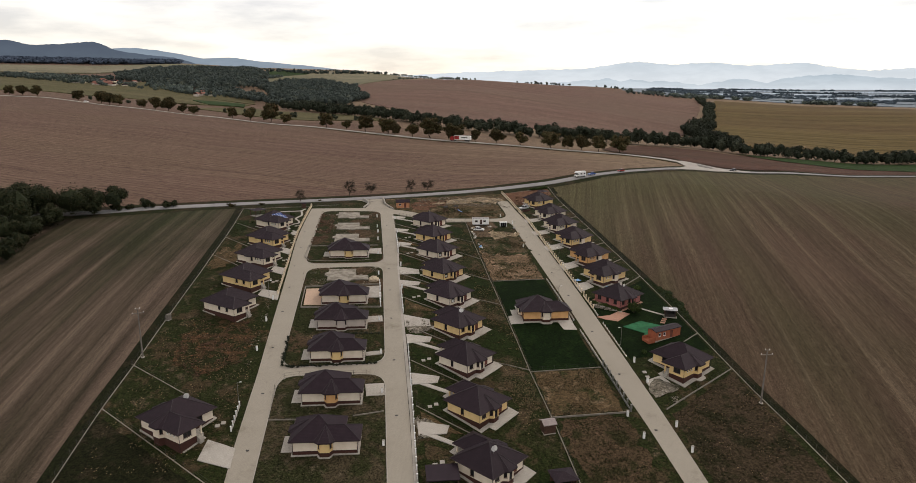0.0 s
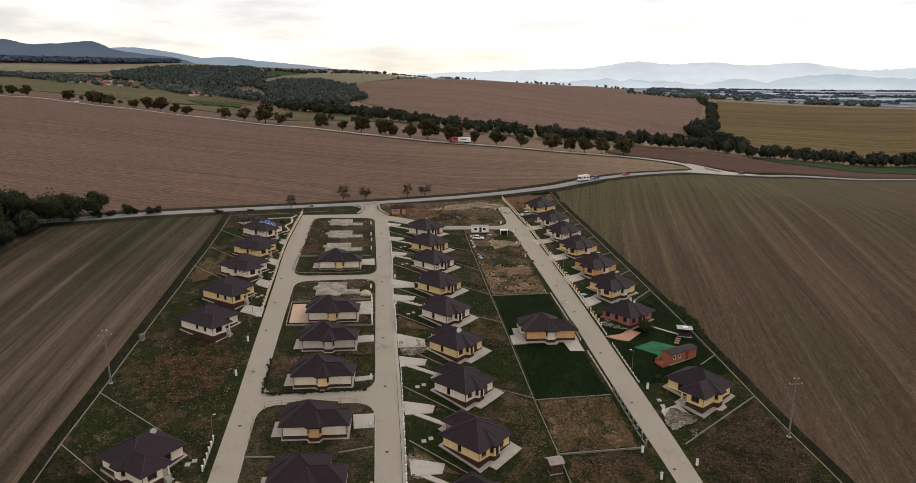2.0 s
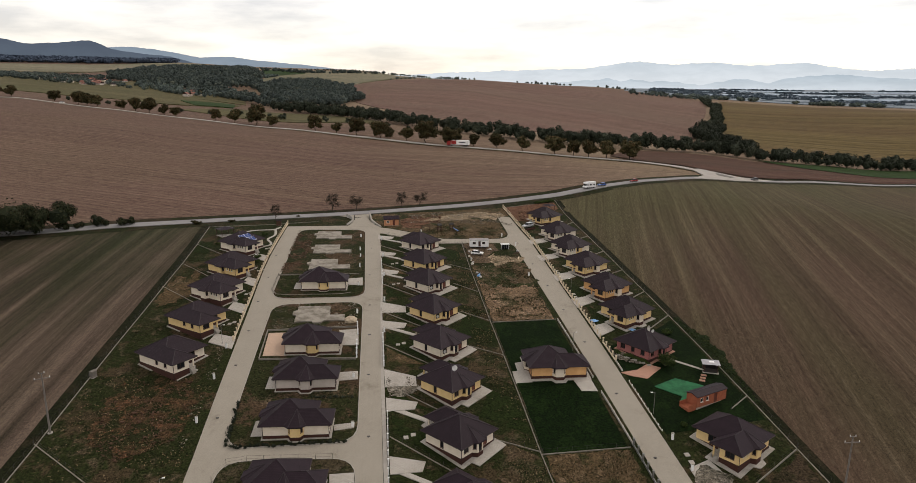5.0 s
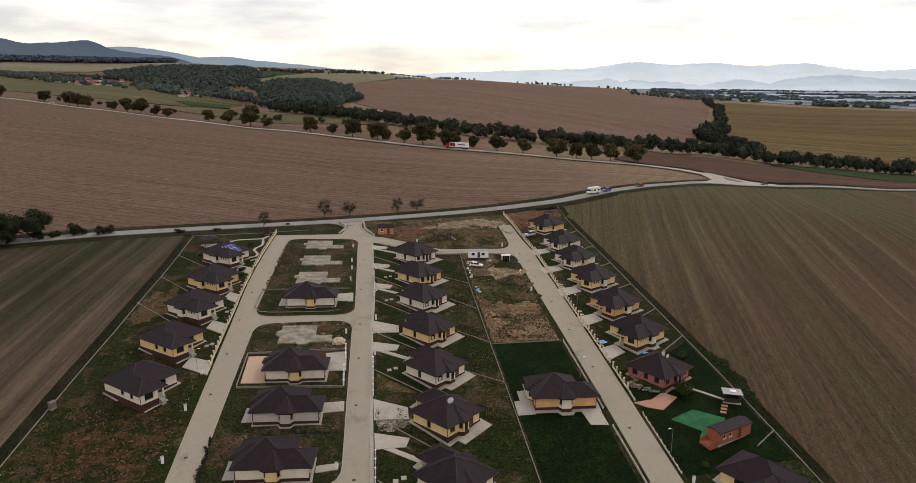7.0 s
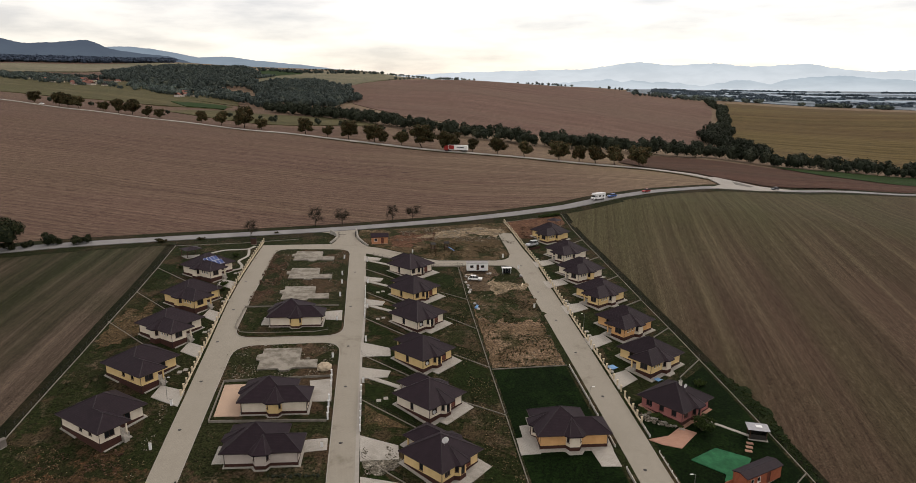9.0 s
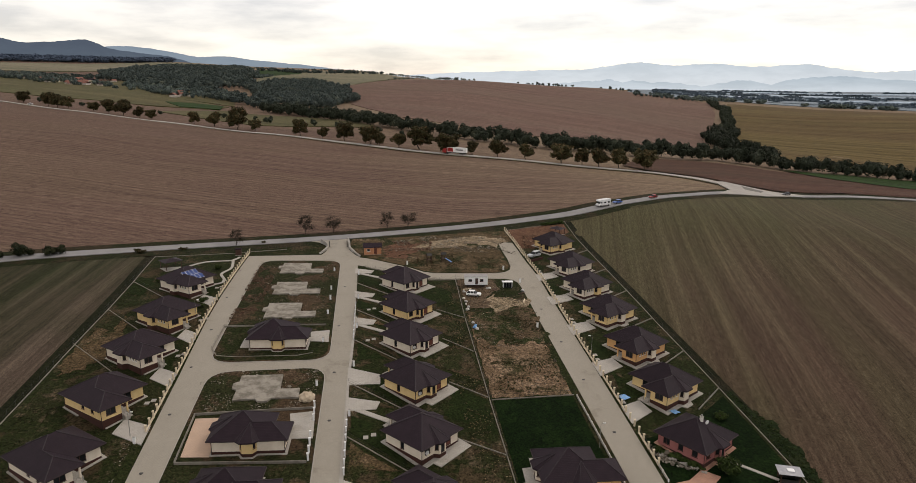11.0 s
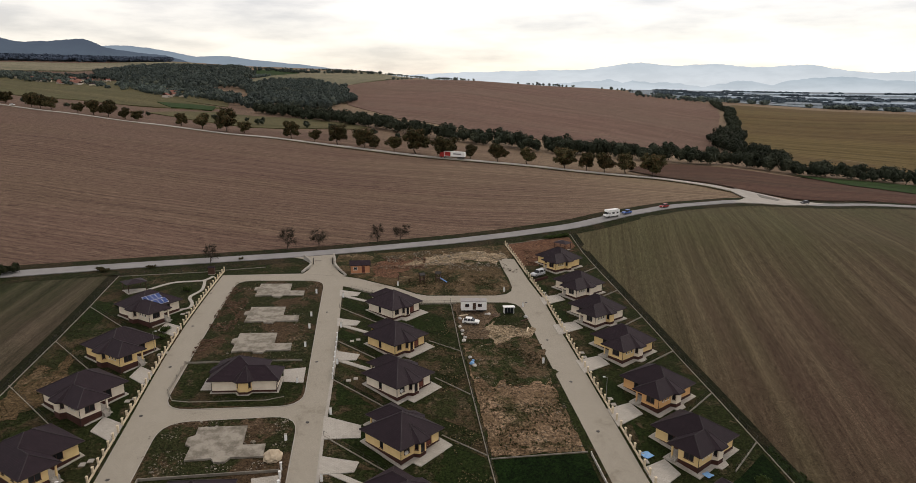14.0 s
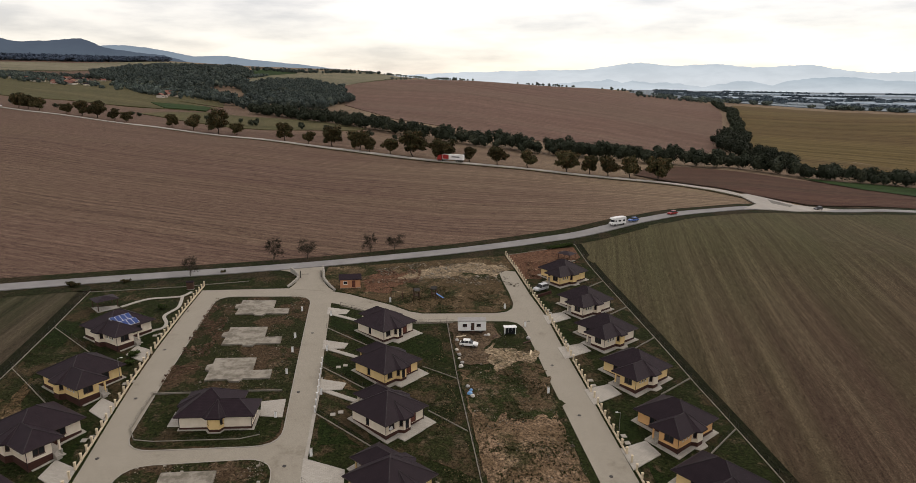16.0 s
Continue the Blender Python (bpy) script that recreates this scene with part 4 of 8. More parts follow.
        wall_run(bm, plan[2], plan[3], z0, z1, side)
        bay_wall = part("bay_wall", bm, bays, house)
        part("bay_plinth", prism(bmesh.new(), [(x, y - 0.025) for x, y in plan], -deep_plinth, z0 - 0.002), PLINTH, house)
        for k in (0, 2):
            opening(house, plan[k], plan[k + 1], side[0], FRAME, "bay_window")
        tip = (bx, 2.3, EAVE + (2.3 + OVER) * TAN + 0.05)
        fan([(bx - 2.0, -OVER + 0.02), (bx - 1.15, -1.5), (bx + 1.15, -1.5), (bx + 2.0, -OVER + 0.02)], None, tip, "bay_roof")
    if porch_bay:
        py = 4.6
        plan = [(0.01, py + 1.35), (-0.85, py + 0.75), (-0.85, py - 0.75), (0.01, py - 1.35)]
        bm = bmesh.new()
        lens_ = [(0.2, 0.84, 0.9, 2.2)]
        wall_run(bm, plan[0], plan[1], z0, z1, lens_)
        wall_run(bm, plan[1], plan[2], z0, z1, [(0.3, 1.2, FLOOR + 0.02, 2.25)])
        wall_run(bm, plan[2], plan[3], z0, z1, lens_)
        part("bay_wall", bm, bays, house)
        part("bay_plinth", prism(bmesh.new(), [(x - 0.025, y) for x, y in plan], -deep_plinth, z0 - 0.002), PLINTH, house)
        opening(house, plan[0], plan[1], lens_[0], FRAME, "bay_window")
        opening(house, plan[2], plan[3], lens_[0], FRAME, "bay_window")
        opening(house, plan[1], plan[2], (0.3, 1.2, FLOOR + 0.02, 2.25), FRAME, "garden_door")
        tip = (2.4, py, EAVE + (2.4 + OVER) * TAN + 0.05)
        fan([(-OVER + 0.02, py + 1.9), (-1.45, py + 1.1), (-1.45, py - 1.1), (-OVER + 0.02, py - 1.9)], None, tip, "bay_roof")
    # windows and doors in the walls
    for i in range(n):
        for hole in holes[i]:
            tall = hole[2] <= FLOOR + 0.01
            small = small_windows and bay and i == 0
            opening(house, outline[i], outline[(i + 1) % n], hole, WHITE_FRAME if small else FRAME, "door" if tall else "window", leaf=DOOR if tall else None)
    if wing:
        bm = box(bmesh.new(), LONG - 0.28, WING + 1.05, -deep_plinth, LONG, WING + 1.33, EAVE - 0.15, 0.03)
        part("column", bm, walls, house)
        part("porch_floor", box(bmesh.new(), MAIN + 0.02, WING + 0.04, -deep_plinth, LONG, WING + 1.6, FLOOR - 0.05), PAD, house)
        for k in range(3):
            part("step", box(bmesh.new(), LONG + 0.02 + 0.3 * k, WING + 0.1, -deep_plinth, LONG + 0.3 + 0.3 * k, WING + 1.0, FLOOR - 0.2 - 0.16 * k), KERB, house)
    for x, y in ((-0.07, -0.07), (end + 0.07, -0.07), (-0.07, deep + 0.07)):
        part("downpipe", rod(bmesh.new(), (x, y, -deep_plinth), (x, y, EAVE - 0.15), 0.055, sides=6), FASCIA, house)
    for a, b in zip(eaves, (*eaves[1:], eaves[0])):
        d = (Vector(b) - Vector(a)).normalized()
        o = Vector((d.y, -d.x)) * 0.06
        part("gutter", rod(bmesh.new(), (a[0] + o.x, a[1] + o.y, EAVE - 0.06), (b[0] + o.x, b[1] + o.y, EAVE - 0.06), 0.065, sides=6), FASCIA, roof)
    if mirror:
        flip([o for o in house.children_recursive if o.type == "MESH"])
    return house


def site(corner, anchor, turn, mirror=False, wing=True, deep=8.8, up=0.10):
    """The pose that brings the house's own corner (anchor) to a place in plan, turned, on the slope."""
    r = Matrix.Rotation(radians(turn), 4, "Z")
    end = LONG if wing else MAIN
    ax = end - anchor[0] if mirror else anchor[0]
    o = Vector((*corner, 0)) - r @ Vector((ax, anchor[1], 0))
    c = o + r @ Vector((end / 2, deep / 2, 0))
    return Matrix.Translation((o.x, o.y, float(land(c.x, c.y)) + up)) @ r


ROW_LONG = {"R": 0.88}  # the eastern row has shorter fronts
SITES = []  # pose, mirror, wing, kind of row


def row(kind, make, corners, anchor, turn, mirror=False, up=0.10):
    """Houses of one row: each made once in its colours, then copied."""
    made = {}
    for x, y, colour in corners:
        m = site((x, y), anchor, turn, mirror, True, ROW_DEEP[kind], up)
        grown = m @ Matrix.Diagonal((ROW_LONG.get(kind, 1.0), 1, 1, 1))
        if colour in made:
            h = copy_thing(made[colour], m)
        else:
            h = made[colour] = make(colour)
            h.matrix_basis = grown
        SITES.append((grown, mirror, kind))


PAINT = {
    "yellow": (YELLOW, YELLOW, "yellow plastered bungalow with dark brown hipped tile roof"),
    "cream": (WHITE, WHITE, "cream plastered bungalow with dark brown hipped tile roof"),
    "yellow_bay": (WHITE, YELLOW, "cream bungalow with yellow bay and dark brown roof"),
    "orange_bay": (WHITE, ORANGE, "cream bungalow with orange bay and dark brown roof"),
    "white_bay": (ORANGE, WHITE, "orange bungalow with white bay and dark brown roof"),
    "pale_bay": (YELLOW, WHITE, "yellow bungalow with white bay and dark brown roof"),
    "cream_plain": (WHITE, WHITE, "cream bungalow without bay, dark roof and high brown plinth"),
    "yellow_plain": (YELLOW, YELLOW, "yellow bungalow without bay, dark roof and high brown plinth"),
    "grey": (GREY_WALL, GREY_WALL, "unpainted grey bungalow with dark brown hipped roof"),
}

row("C", lambda c: bungalow("bungalow", PAINT[c][2], *PAINT[c][:2]), [(13.2, 189.6, "cream"), (12.8, 170.4, "yellow"), (12.4, 153.0, "cream"), (12.1, 134.4, "yellow"), (11.8, 116.6, "cream"), (12.1, 99.4, "yellow"), (11.5, 82.2, "cream"), (11.3, 64.4, "yellow"), (10.6, 47.0, "cream")], (0, ROW_DEEP["C"]), 130)
row("L", lambda c: bungalow("bungalow", PAINT[c][2], *PAINT[c][:2], small_windows=True, deep=ROW_DEEP["L"], bay=not c.endswith("plain")), [(-42.5, 189.9, "cream"), (-41.9, 168.7, "yellow"), (-42.5, 150.7, "cream"), (-43.6, 132.6, "yellow_plain"), (-45.0, 114.9, "cream_plain"), (-46.2, 64.7, "cream")], (LONG, 0), -40, False, 0.62)
row("D", lambda c: bungalow("bungalow", PAINT[c][2], *PAINT[c][:2], deep=ROW_DEEP["D"]), [(-22.4, 159.4, "yellow_bay"), (-23.0, 123.2, "yellow_bay"), (-23.3, 108.6, "grey"), (-23.9, 93.3, "yellow_bay"), (-24.5, 76.6, "orange_bay"), (-25.0, 61.4, "yellow_bay")], (0, 0), -4)
row("R", lambda c: bungalow("bungalow", PAINT[c][2], *PAINT[c][:2], True, small_windows=True, porch_bay=False, deep=ROW_DEEP["R"]), [(63.2, 222.2, "yellow"), (62.4, 199.9, "cream"), (61.2, 181.5, "yellow_bay"), (60.8, 163.1, "pale_bay"), (60.3, 144.1, "white_bay"), (59.5, 127.2, "pale_bay"), (59.3, 74.4, "yellow")], (LONG, 0), 31, True, 0.28)
row("S", lambda c: bungalow("bungalow", "ochre bungalow with white bays standing on a green lawn", ORANGE, WHITE, deep=ROW_DEEP["S"]), [(30.4, 107.2, "white_bay")], (0, 0), -3)
RED_AT = site((58.4, 110.6), (0, 9.2), 122, False, False, 9.2)
rose = bungalow("bungalow", "old-rose bungalow with dark roof and chimney in a garden", PINK, PINK, windows_north=3, bay=False, wing=False, deep=9.2)
rose.matrix_basis = RED_AT
SITES.append((RED_AT, False, "C"))


# ---- trees, hedges and woods ----
def leaf_cloud(rng, centres, radii, per, size, shell=0.55, loose=0.55):
    """Small leaf sprays, each a bent quad, scattered through ellipsoids: verts and faces."""
    centres, radii = np.asarray(centres, float), np.asarray(radii, float)
    n = len(centres) * per
    d = rng.normal(size=(n, 3))
    d /= np.linalg.norm(d, axis=1, keepdims=True)
    d *= (shell + (1 - shell) * rng.random((n, 1))) * (0.85 + 0.3 * rng.random((n, 1)))
    at = np.repeat(centres, per, 0) + d * np.repeat(radii, per, 0)
    # the sprays lie roughly along the crown's skin
    out = d / np.maximum(np.linalg.norm(d, axis=1, keepdims=True), 1e-6) + loose * rng.normal(size=(n, 3))
    u = np.cross(out, rng.normal(size=(n, 3)))
    u /= np.linalg.norm(u, axis=1, keepdims=True)
    w = np.cross(out, u)
    w /= np.linalg.norm(w, axis=1, keepdims=True)
    s = size * (0.6 + 0.8 * rng.random((n, 1)))
    verts = np.stack([at - u * s, at + w * s * 0.6, at + u * s, at - w * s * 0.6], 1).reshape(-1, 3)
    return verts, np.arange(n * 4).reshape(n, 4)


def wood_stuff(name, rng, spots, tall, mat, per, size, label, category, spread=0.45, lift=0.5):
    """Many trees or bushes standing close: one object."""
    spots = np.asarray(spots, float)
    h = tall * (0.6 + 0.65 * rng.random(len(spots)))
    z = land(spots[:, 0], spots[:, 1])
    c = np.stack([spots[:, 0], spots[:, 1], z + h * lift], 1)
    r = np.stack([h * spread * (0.8 + 0.4 * rng.random(len(h))), h * spread * (0.8 + 0.4 * rng.random(len(h))), h * (1 - lift)], 1)
    # smaller knots of foliage on each crown break its outline
    k = rng.normal(size=(len(h), 3, 3))
    k /= np.linalg.norm(k, axis=2, keepdims=True)
    k[:, :, 2] = np.abs(k[:, :, 2]) * 0.8
    cc = np.concatenate([c[:, None, :], c[:, None, :] + k * r[:, None, :] * 0.75], 1).reshape(-1, 3)
    rr = np.concatenate([r[:, None, :] * 0.85, np.repeat(r[:, None, :] * 0.45, 3, 1)], 1).reshape(-1, 3)
    v, f = leaf_cloud(rng, cc, rr, per // 4, size, 0.7, 0.32)
    # a lumpy dark heart in each crown, so that no light falls through it
    bm = bmesh.new()
    bmesh.ops.create_icosphere(bm, subdivisions=1, radius=1.0)
    ball = np.array([p.co for p in bm.verts])
    tri = np.array([[p.index for p in q.verts] for q in bm.faces])
    bm.free()
    heart = (ball[None] * (0.62 + 0.16 * rng.normal(size=(len(h), len(ball), 1)).clip(-1.5, 1.5))) * r[:, None, :] + c[:, None, :]
    faces = f.tolist() + (len(v) + np.arange(len(h))[:, None, None] * len(ball) + tri[None]).reshape(-1, 3).tolist()
    return tagged(raw(name, v.tolist() + heart.reshape(-1, 3).tolist(), faces, mat), label, category, "", "stuff")


def along(rng, line, step, wide):
    """Spots along a line in plan, strewn over a width."""
    out = []
    for a, b in zip(line, line[1:]):
        a, b = Vector(a), Vector(b)
        n = max(1, int((b - a).length / step))
        for k in range(n):
            p = a.lerp(b, (k + rng.random()) / n)
            d = (b - a).normalized()
            o = (rng.random() - 0.5) * wide
            out.append((p.x - d.y * o, p.y + d.x * o))
    return out


def inside(rng, outline, count):
    """Spots strewn over an outline in plan."""
    o = np.array(outline)
    out = []
    while len(out) < count:
        x, y = rng.uniform(o[:, 0].min(), o[:, 0].max()), rng.uniform(o[:, 1].min(), o[:, 1].max())
        hit = False
        for (xa, ya), (xb, yb) in zip(outline, (*outline[1:], outline[0])):
            if (ya > y) != (yb > y) and x < (xb - xa) * (y - ya) / (yb - ya) + xa:
                hit = not hit
        if hit:
            out.append((x, y))
    return out


def clumped(spots, seed=0.0, size=0.012, least=-0.05):
    """Spots thinned into loose clumps with gaps."""
    return [p for p in spots if noise.noise((p[0] * size, p[1] * size, seed)) + 0.4 * noise.noise((p[0] * size * 4, p[1] * size * 4, seed)) > least]


def limbs(bm, rng, tall, crown0, spread, count, r0):
    """A tapered, slightly crooked trunk with limbs; returns the limbs' ends."""
    ends, p = [], Vector((0, 0, -0.4))
    for k in range(4):
        q = Vector((rng.normal() * 0.03 * tall, rng.normal() * 0.03 * tall, tall * 0.68 * (k + 1) / 4))
        rod(bm, p, q, r0 * (1 - 0.2 * k), r0 * (0.8 - 0.2 * k), 7)
        p = q
    for k in range(count):
        z = tall * (crown0 + (0.62 - crown0) * rng.random())
        a = 2.4 * k + rng.random()
        reach = spread * (0.5 + 0.5 * rng.random())
        tip = Vector((math.cos(a) * reach, math.sin(a) * reach, z + tall * (0.08 + 0.28 * rng.random())))
        rod(bm, (0, 0, z * 0.8), tip, r0 * 0.4, r0 * 0.12, 5)
        ends.append(tip)
    return ends + [p]


def tree(seed, tall, spread, mat, label, leafy=170, size=0.46):
    rng = np.random.default_rng(seed)
    t = empty("tree", Matrix(), label, "tree", "trees along the road")
    bm = bmesh.new()
    ends = limbs(bm, rng, tall, 0.2, spread * 0.7, 9, 0.028 * tall)
    part("trunk", bm, BARK, t)
    c = [e for e in ends] + [Vector((rng.normal() * spread * 0.4, rng.normal() * spread * 0.4, tall * (0.24 + 0.54 * rng.random()))) for _ in range(18)]
    r = [(spread * (0.26 + 0.2 * rng.random()),) * 2 + (tall * (0.10 + 0.09 * rng.random()),) for _ in c]
    v, f = leaf_cloud(rng, [tuple(e) for e in c], r, leafy, size, 0.35)
    raw("crown", v.tolist(), f.tolist(), mat, t)
    return t


TWIG_LEAVES = leaves("thin_autumn_leaves", (0.013, 0.012, 0.008), (0.030, 0.027, 0.017), (0.046, 0.036, 0.022))


def bare_tree(seed, tall, spread):
    """A small roadside tree with thin autumn foliage and many twigs."""
    rng = np.random.default_rng(seed)
    t = empty("tree", Matrix(), "small half-bare tree with dark twigs beside the road", "tree", "half-bare trees by the estate")
    bm = bmesh.new()
    ends = limbs(bm, rng, tall, 0.15, spread * 0.8, 14, 0.022 * tall)
    for e in ends[:-1]:
        for k in range(12):
            tip = e + Vector((rng.normal() * 0.26 * spread, rng.normal() * 0.22 * spread, abs(rng.normal()) * 0.13 * tall))
            rod(bm, e * 0.75 + Vector((0, 0, 0.2 * e.z)), tip, 0.03, 0.012, 4)
    part("trunk", bm, BARK, t)
    v, f = leaf_cloud(rng, [tuple(e) for e in ends], [(spread * 0.46, spread * 0.46, tall * 0.19)] * len(ends), 190, 0.10, 0.1, 1.0)
    raw("crown", v.tolist(), f.tolist(), TWIG_LEAVES, t)
    return t


def on_land(x, y, turn=0.0, scale=1.0, up=0.0):
    return Matrix.Translation((x, y, float(land(x, y)) + up)) @ Matrix.Rotation(radians(turn), 4, "Z") @ Matrix.Scale(scale, 4)


ROADSIDE = [tree(11 + k, 10, 4.6 + 0.5 * k, TREE_LEAVES, "broad dark-crowned roadside tree in early autumn") for k in range(4)]
STAND = (
    (-352, 652, 1.0), (-337, 646, 0.9), (-322, 640, 1.0), (-278, 622, 0.8), (-252, 606, 1.0), (-243, 601, 1.05), (-234, 597, 0.9), (-211, 588, 0.7), (-197, 580, 1.0), (-184, 573, 1.05),
    (-170, 566, 0.8), (-160, 561, 0.7), (-123, 539, 0.85), (-107, 531, 0.95), (-89, 523, 1.3), (-76, 519, 0.8), (-41, 490, 1.1), (-25, 477, 0.7), (-10, 468, 1.05), (7, 456, 1.0), (13, 450, 0.8),
    (25, 445, 0.85), (38, 438, 1.3), (54, 424, 1.1), (69, 421, 0.7), (83, 411, 1.0), (99, 404, 0.85), (117, 391, 1.05), (128, 386, 0.85), (135, 377, 0.9), (146, 375, 1.0), (158, 367, 1.1),
)
for k, (x, y, s) in enumerate(STAND):
    if k < 4:
        ROADSIDE[k].matrix_basis = on_land(x, y, 40 * k)
    else:
        copy_thing(ROADSIDE[k % 4], on_land(x, y, 77 * k, s * (1.08 + 0.04 * (k % 5))))

BARE = [bare_tree(41, 7.2, 3.0), bare_tree(42, 6.4, 3.5)]
for k, (x, y, s) in enumerate(((-17.8, 249.7, 0.95), (-8.3, 251.6, 0.9), (10.8, 257.1, 0.85), (18.8, 258.4, 0.95), (-39, 237.0, 0.8))):
    if k < 2:
        BARE[k].matrix_basis = on_land(x, y, 30)
    else:
        copy_thing(BARE[k % 2], on_land(x, y, 100 * k, s))


def bush(seed, tall, wide, mat, label, leafy=90, size=0.16):
    rng = np.random.default_rng(seed)
    t = empty("bush", Matrix(), label, "bush", "bushes")
    bm = bmesh.new()
    for k in range(6):
        a = k * 1.05
        rod(bm, (0, 0, -0.2), (math.cos(a) * wide * 0.5, math.sin(a) * wide * 0.5, tall * 0.7), 0.05, 0.02, 5)
    part("stem", bm, BARK, t)
    c = [(rng.normal() * wide * 0.4, rng.normal() * wide * 0.4, tall * (0.25 + 0.5 * rng.random())) for _ in range(14)]
    v, f = leaf_cloud(rng, c, [(wide * 0.38, wide * 0.38, tall * 0.25)] * 14, leafy, size, 0.3)
    raw("foliage", v.tolist(), f.tolist(), mat, t)
    return t


low = bush(61, 1.6, 1.5, TREE_LEAVES, "low dark bush at the roadside")
low.matrix_basis = on_land(-67, 230.2)
copy_thing(low, on_land(-55, 233, 50, 0.7))
copy_thing(low, on_land(-31, 240, 90, 0.6))

rng = np.random.default_rng(5)
THICKET_LEAVES = leaves("thicket_leaves", (0.010, 0.014, 0.007), (0.026, 0.031, 0.014), (0.04, 0.036, 0.018))
wood_stuff("thicket", rng, [(-141, 208), (-137, 214), (-135, 219), (-128, 219), (-122, 220), (-117, 220), (-111, 222), (-128, 205), (-124, 202), (-135, 200), (-140, 190), (-146, 196), (-150, 214), (-158, 210), (-133, 210), (-122, 212), (-138, 218), (-145, 206), (-132, 193), (-116, 216), (-152, 205), (-162, 204), (-170, 206), (-148, 222)], 12.5, THICKET_LEAVES, 2200, 0.36, "dark thicket of trees beside the road", "thicket", 0.48)
wood_stuff("thicket", rng, [(-125, 199), (-127, 190), (-125.6, 186), (-131, 182), (-124, 175), (-129, 168), (-123.6, 165), (-133, 172), (-128, 160), (-138, 176)], 8.0, THICKET_LEAVES, 1600, 0.30, "dark bushes at the field corner", "thicket", 0.5)
wood_stuff("thicket", rng, along(rng, [(-112, 222), (-100, 226), (-88, 230)], 2.5, 3), 4.0, THICKET_LEAVES, 700, 0.26, "low dark bushes along the road", "bushes", 0.5)

HEDGE = [(-110, 830), (-40, 695), (12, 592), (45, 558), (80, 515), (115, 484), (156, 466), (195, 447), (234, 442), (273, 432), (318, 428), (360, 420), (410, 420), (520, 425), (640, 450)]
wood_stuff("hedge", rng, along(rng, HEDGE, 2.3, 20), 10.5, HEDGE_LEAVES, 440, 0.70, "dense dark hedge of trees along the stream", "hedge", 0.42)
wood_stuff("hedge", rng, along(rng, [(296, 470), (318, 560), (346, 626), (372, 664)], 2.4, 28), 11.5, HEDGE_LEAVES, 320, 0.7, "dark hedge climbing between two fields", "hedge", 0.45)
wood_stuff("hedge", rng, along(rng, [(372, 664), (420, 735), (455, 800), (489, 866), (528, 930), (592, 1085), (640, 1180)], 3.6, 13), 7.5, HEDGE_LEAVES, 240, 0.8, "thin dark hedge climbing between two fields", "hedge", 0.45)
wood_stuff("hedge", rng, along(rng, [(520, 1270), (580, 1270), (640, 1240), (690, 1230)], 7.0, 40), 9, HAZED_WOOD_LEAVES, 160, 1.2, "dark copse at the end of the field", "copse", 0.5)
wood_stuff("wood", rng, inside(rng, ragged([(-218, 1330), (-190, 1500), (-106, 1500), (-28, 1290), (-10, 1030), (-44, 850), (-92, 910), (-168, 1130)], 14, 35), 1050), 12, HAZED_WOOD_LEAVES, 200, 1.05, "wood of dark mixed trees on the slope", "wood", 0.45)
wood_stuff("wood", rng, inside(rng, ragged([(-690, 1950), (-667, 2300), (-380, 2250), (-250, 1700), (-235, 1400), (-240, 1160), (-320, 1220), (-420, 1420), (-540, 1560)], 22, 50), 1700), 14, HAZED_WOOD_LEAVES, 140, 1.65, "large dark wood behind the village", "wood", 0.5)
wood_stuff("copse", rng, along(rng, [(-1000, 1560), (-860, 1530), (-740, 1500), (-640, 1580), (-500, 1520), (-430, 1420), (-390, 1290), (-300, 1230), (-230, 1130), (-180, 1010), (-110, 900)], 3.0, 55), 11, HAZED_WOOD_LEAVES, 80, 1.6, "trees round the village gardens", "copse", 0.5)
wood_stuff("copse", rng, clumped(along(rng, [(40, 1640), (114, 1690), (190, 1700), (280, 1660)], 8, 16), 9.0, 0.03), 7, HAZED_WOOD_LEAVES, 80, 1.1, "loose trees along the top of the hill field", "tree row", 0.5)
wood_stuff("copse", rng, clumped(along(rng, [(-268, 1550), (-242, 1757), (-296, 1740), (-340, 1856)], 5, 40), 5.0), 10, HAZED_WOOD_LEAVES, 80, 1.4, "belt of trees between the ridge fields", "copse", 0.5)
wood_stuff("copse", rng, inside(rng, [(-640, 1300), (-534, 1190), (-438, 1165), (-560, 1420), (-740, 1640), (-780, 1500)], 190), 10, HAZED_WOOD_LEAVES, 110, 1.3, "trees among the village gardens", "copse", 0.5)
wood_stuff("copse", rng, inside(rng, [(-410, 1250), (-342, 1100), (-289, 1030), (-225, 985), (-190, 1100), (-240, 1200), (-330, 1240)], 150), 9, HAZED_WOOD_LEAVES, 110, 1.2, "trees among the lower village gardens", "copse", 0.5)
wood_stuff("copse", rng, along(rng, [(-800, 1420), (-640, 1400), (-520, 1340), (-450, 1250), (-380, 1130), (-270, 1040)], 22, 30), 8, HAZED_WOOD_LEAVES, 100, 1.2, "loose trees below the village", "copse", 0.5)
wood_stuff("bushes", rng, along(rng, [(-300, 640), (-190, 620), (-140, 640), (-90, 640), (-30, 560), (40, 520)], 16, 30), 5, HEDGE_LEAVES, 200, 0.5, "scattered dark bushes in the hollow", "bushes", 0.5)
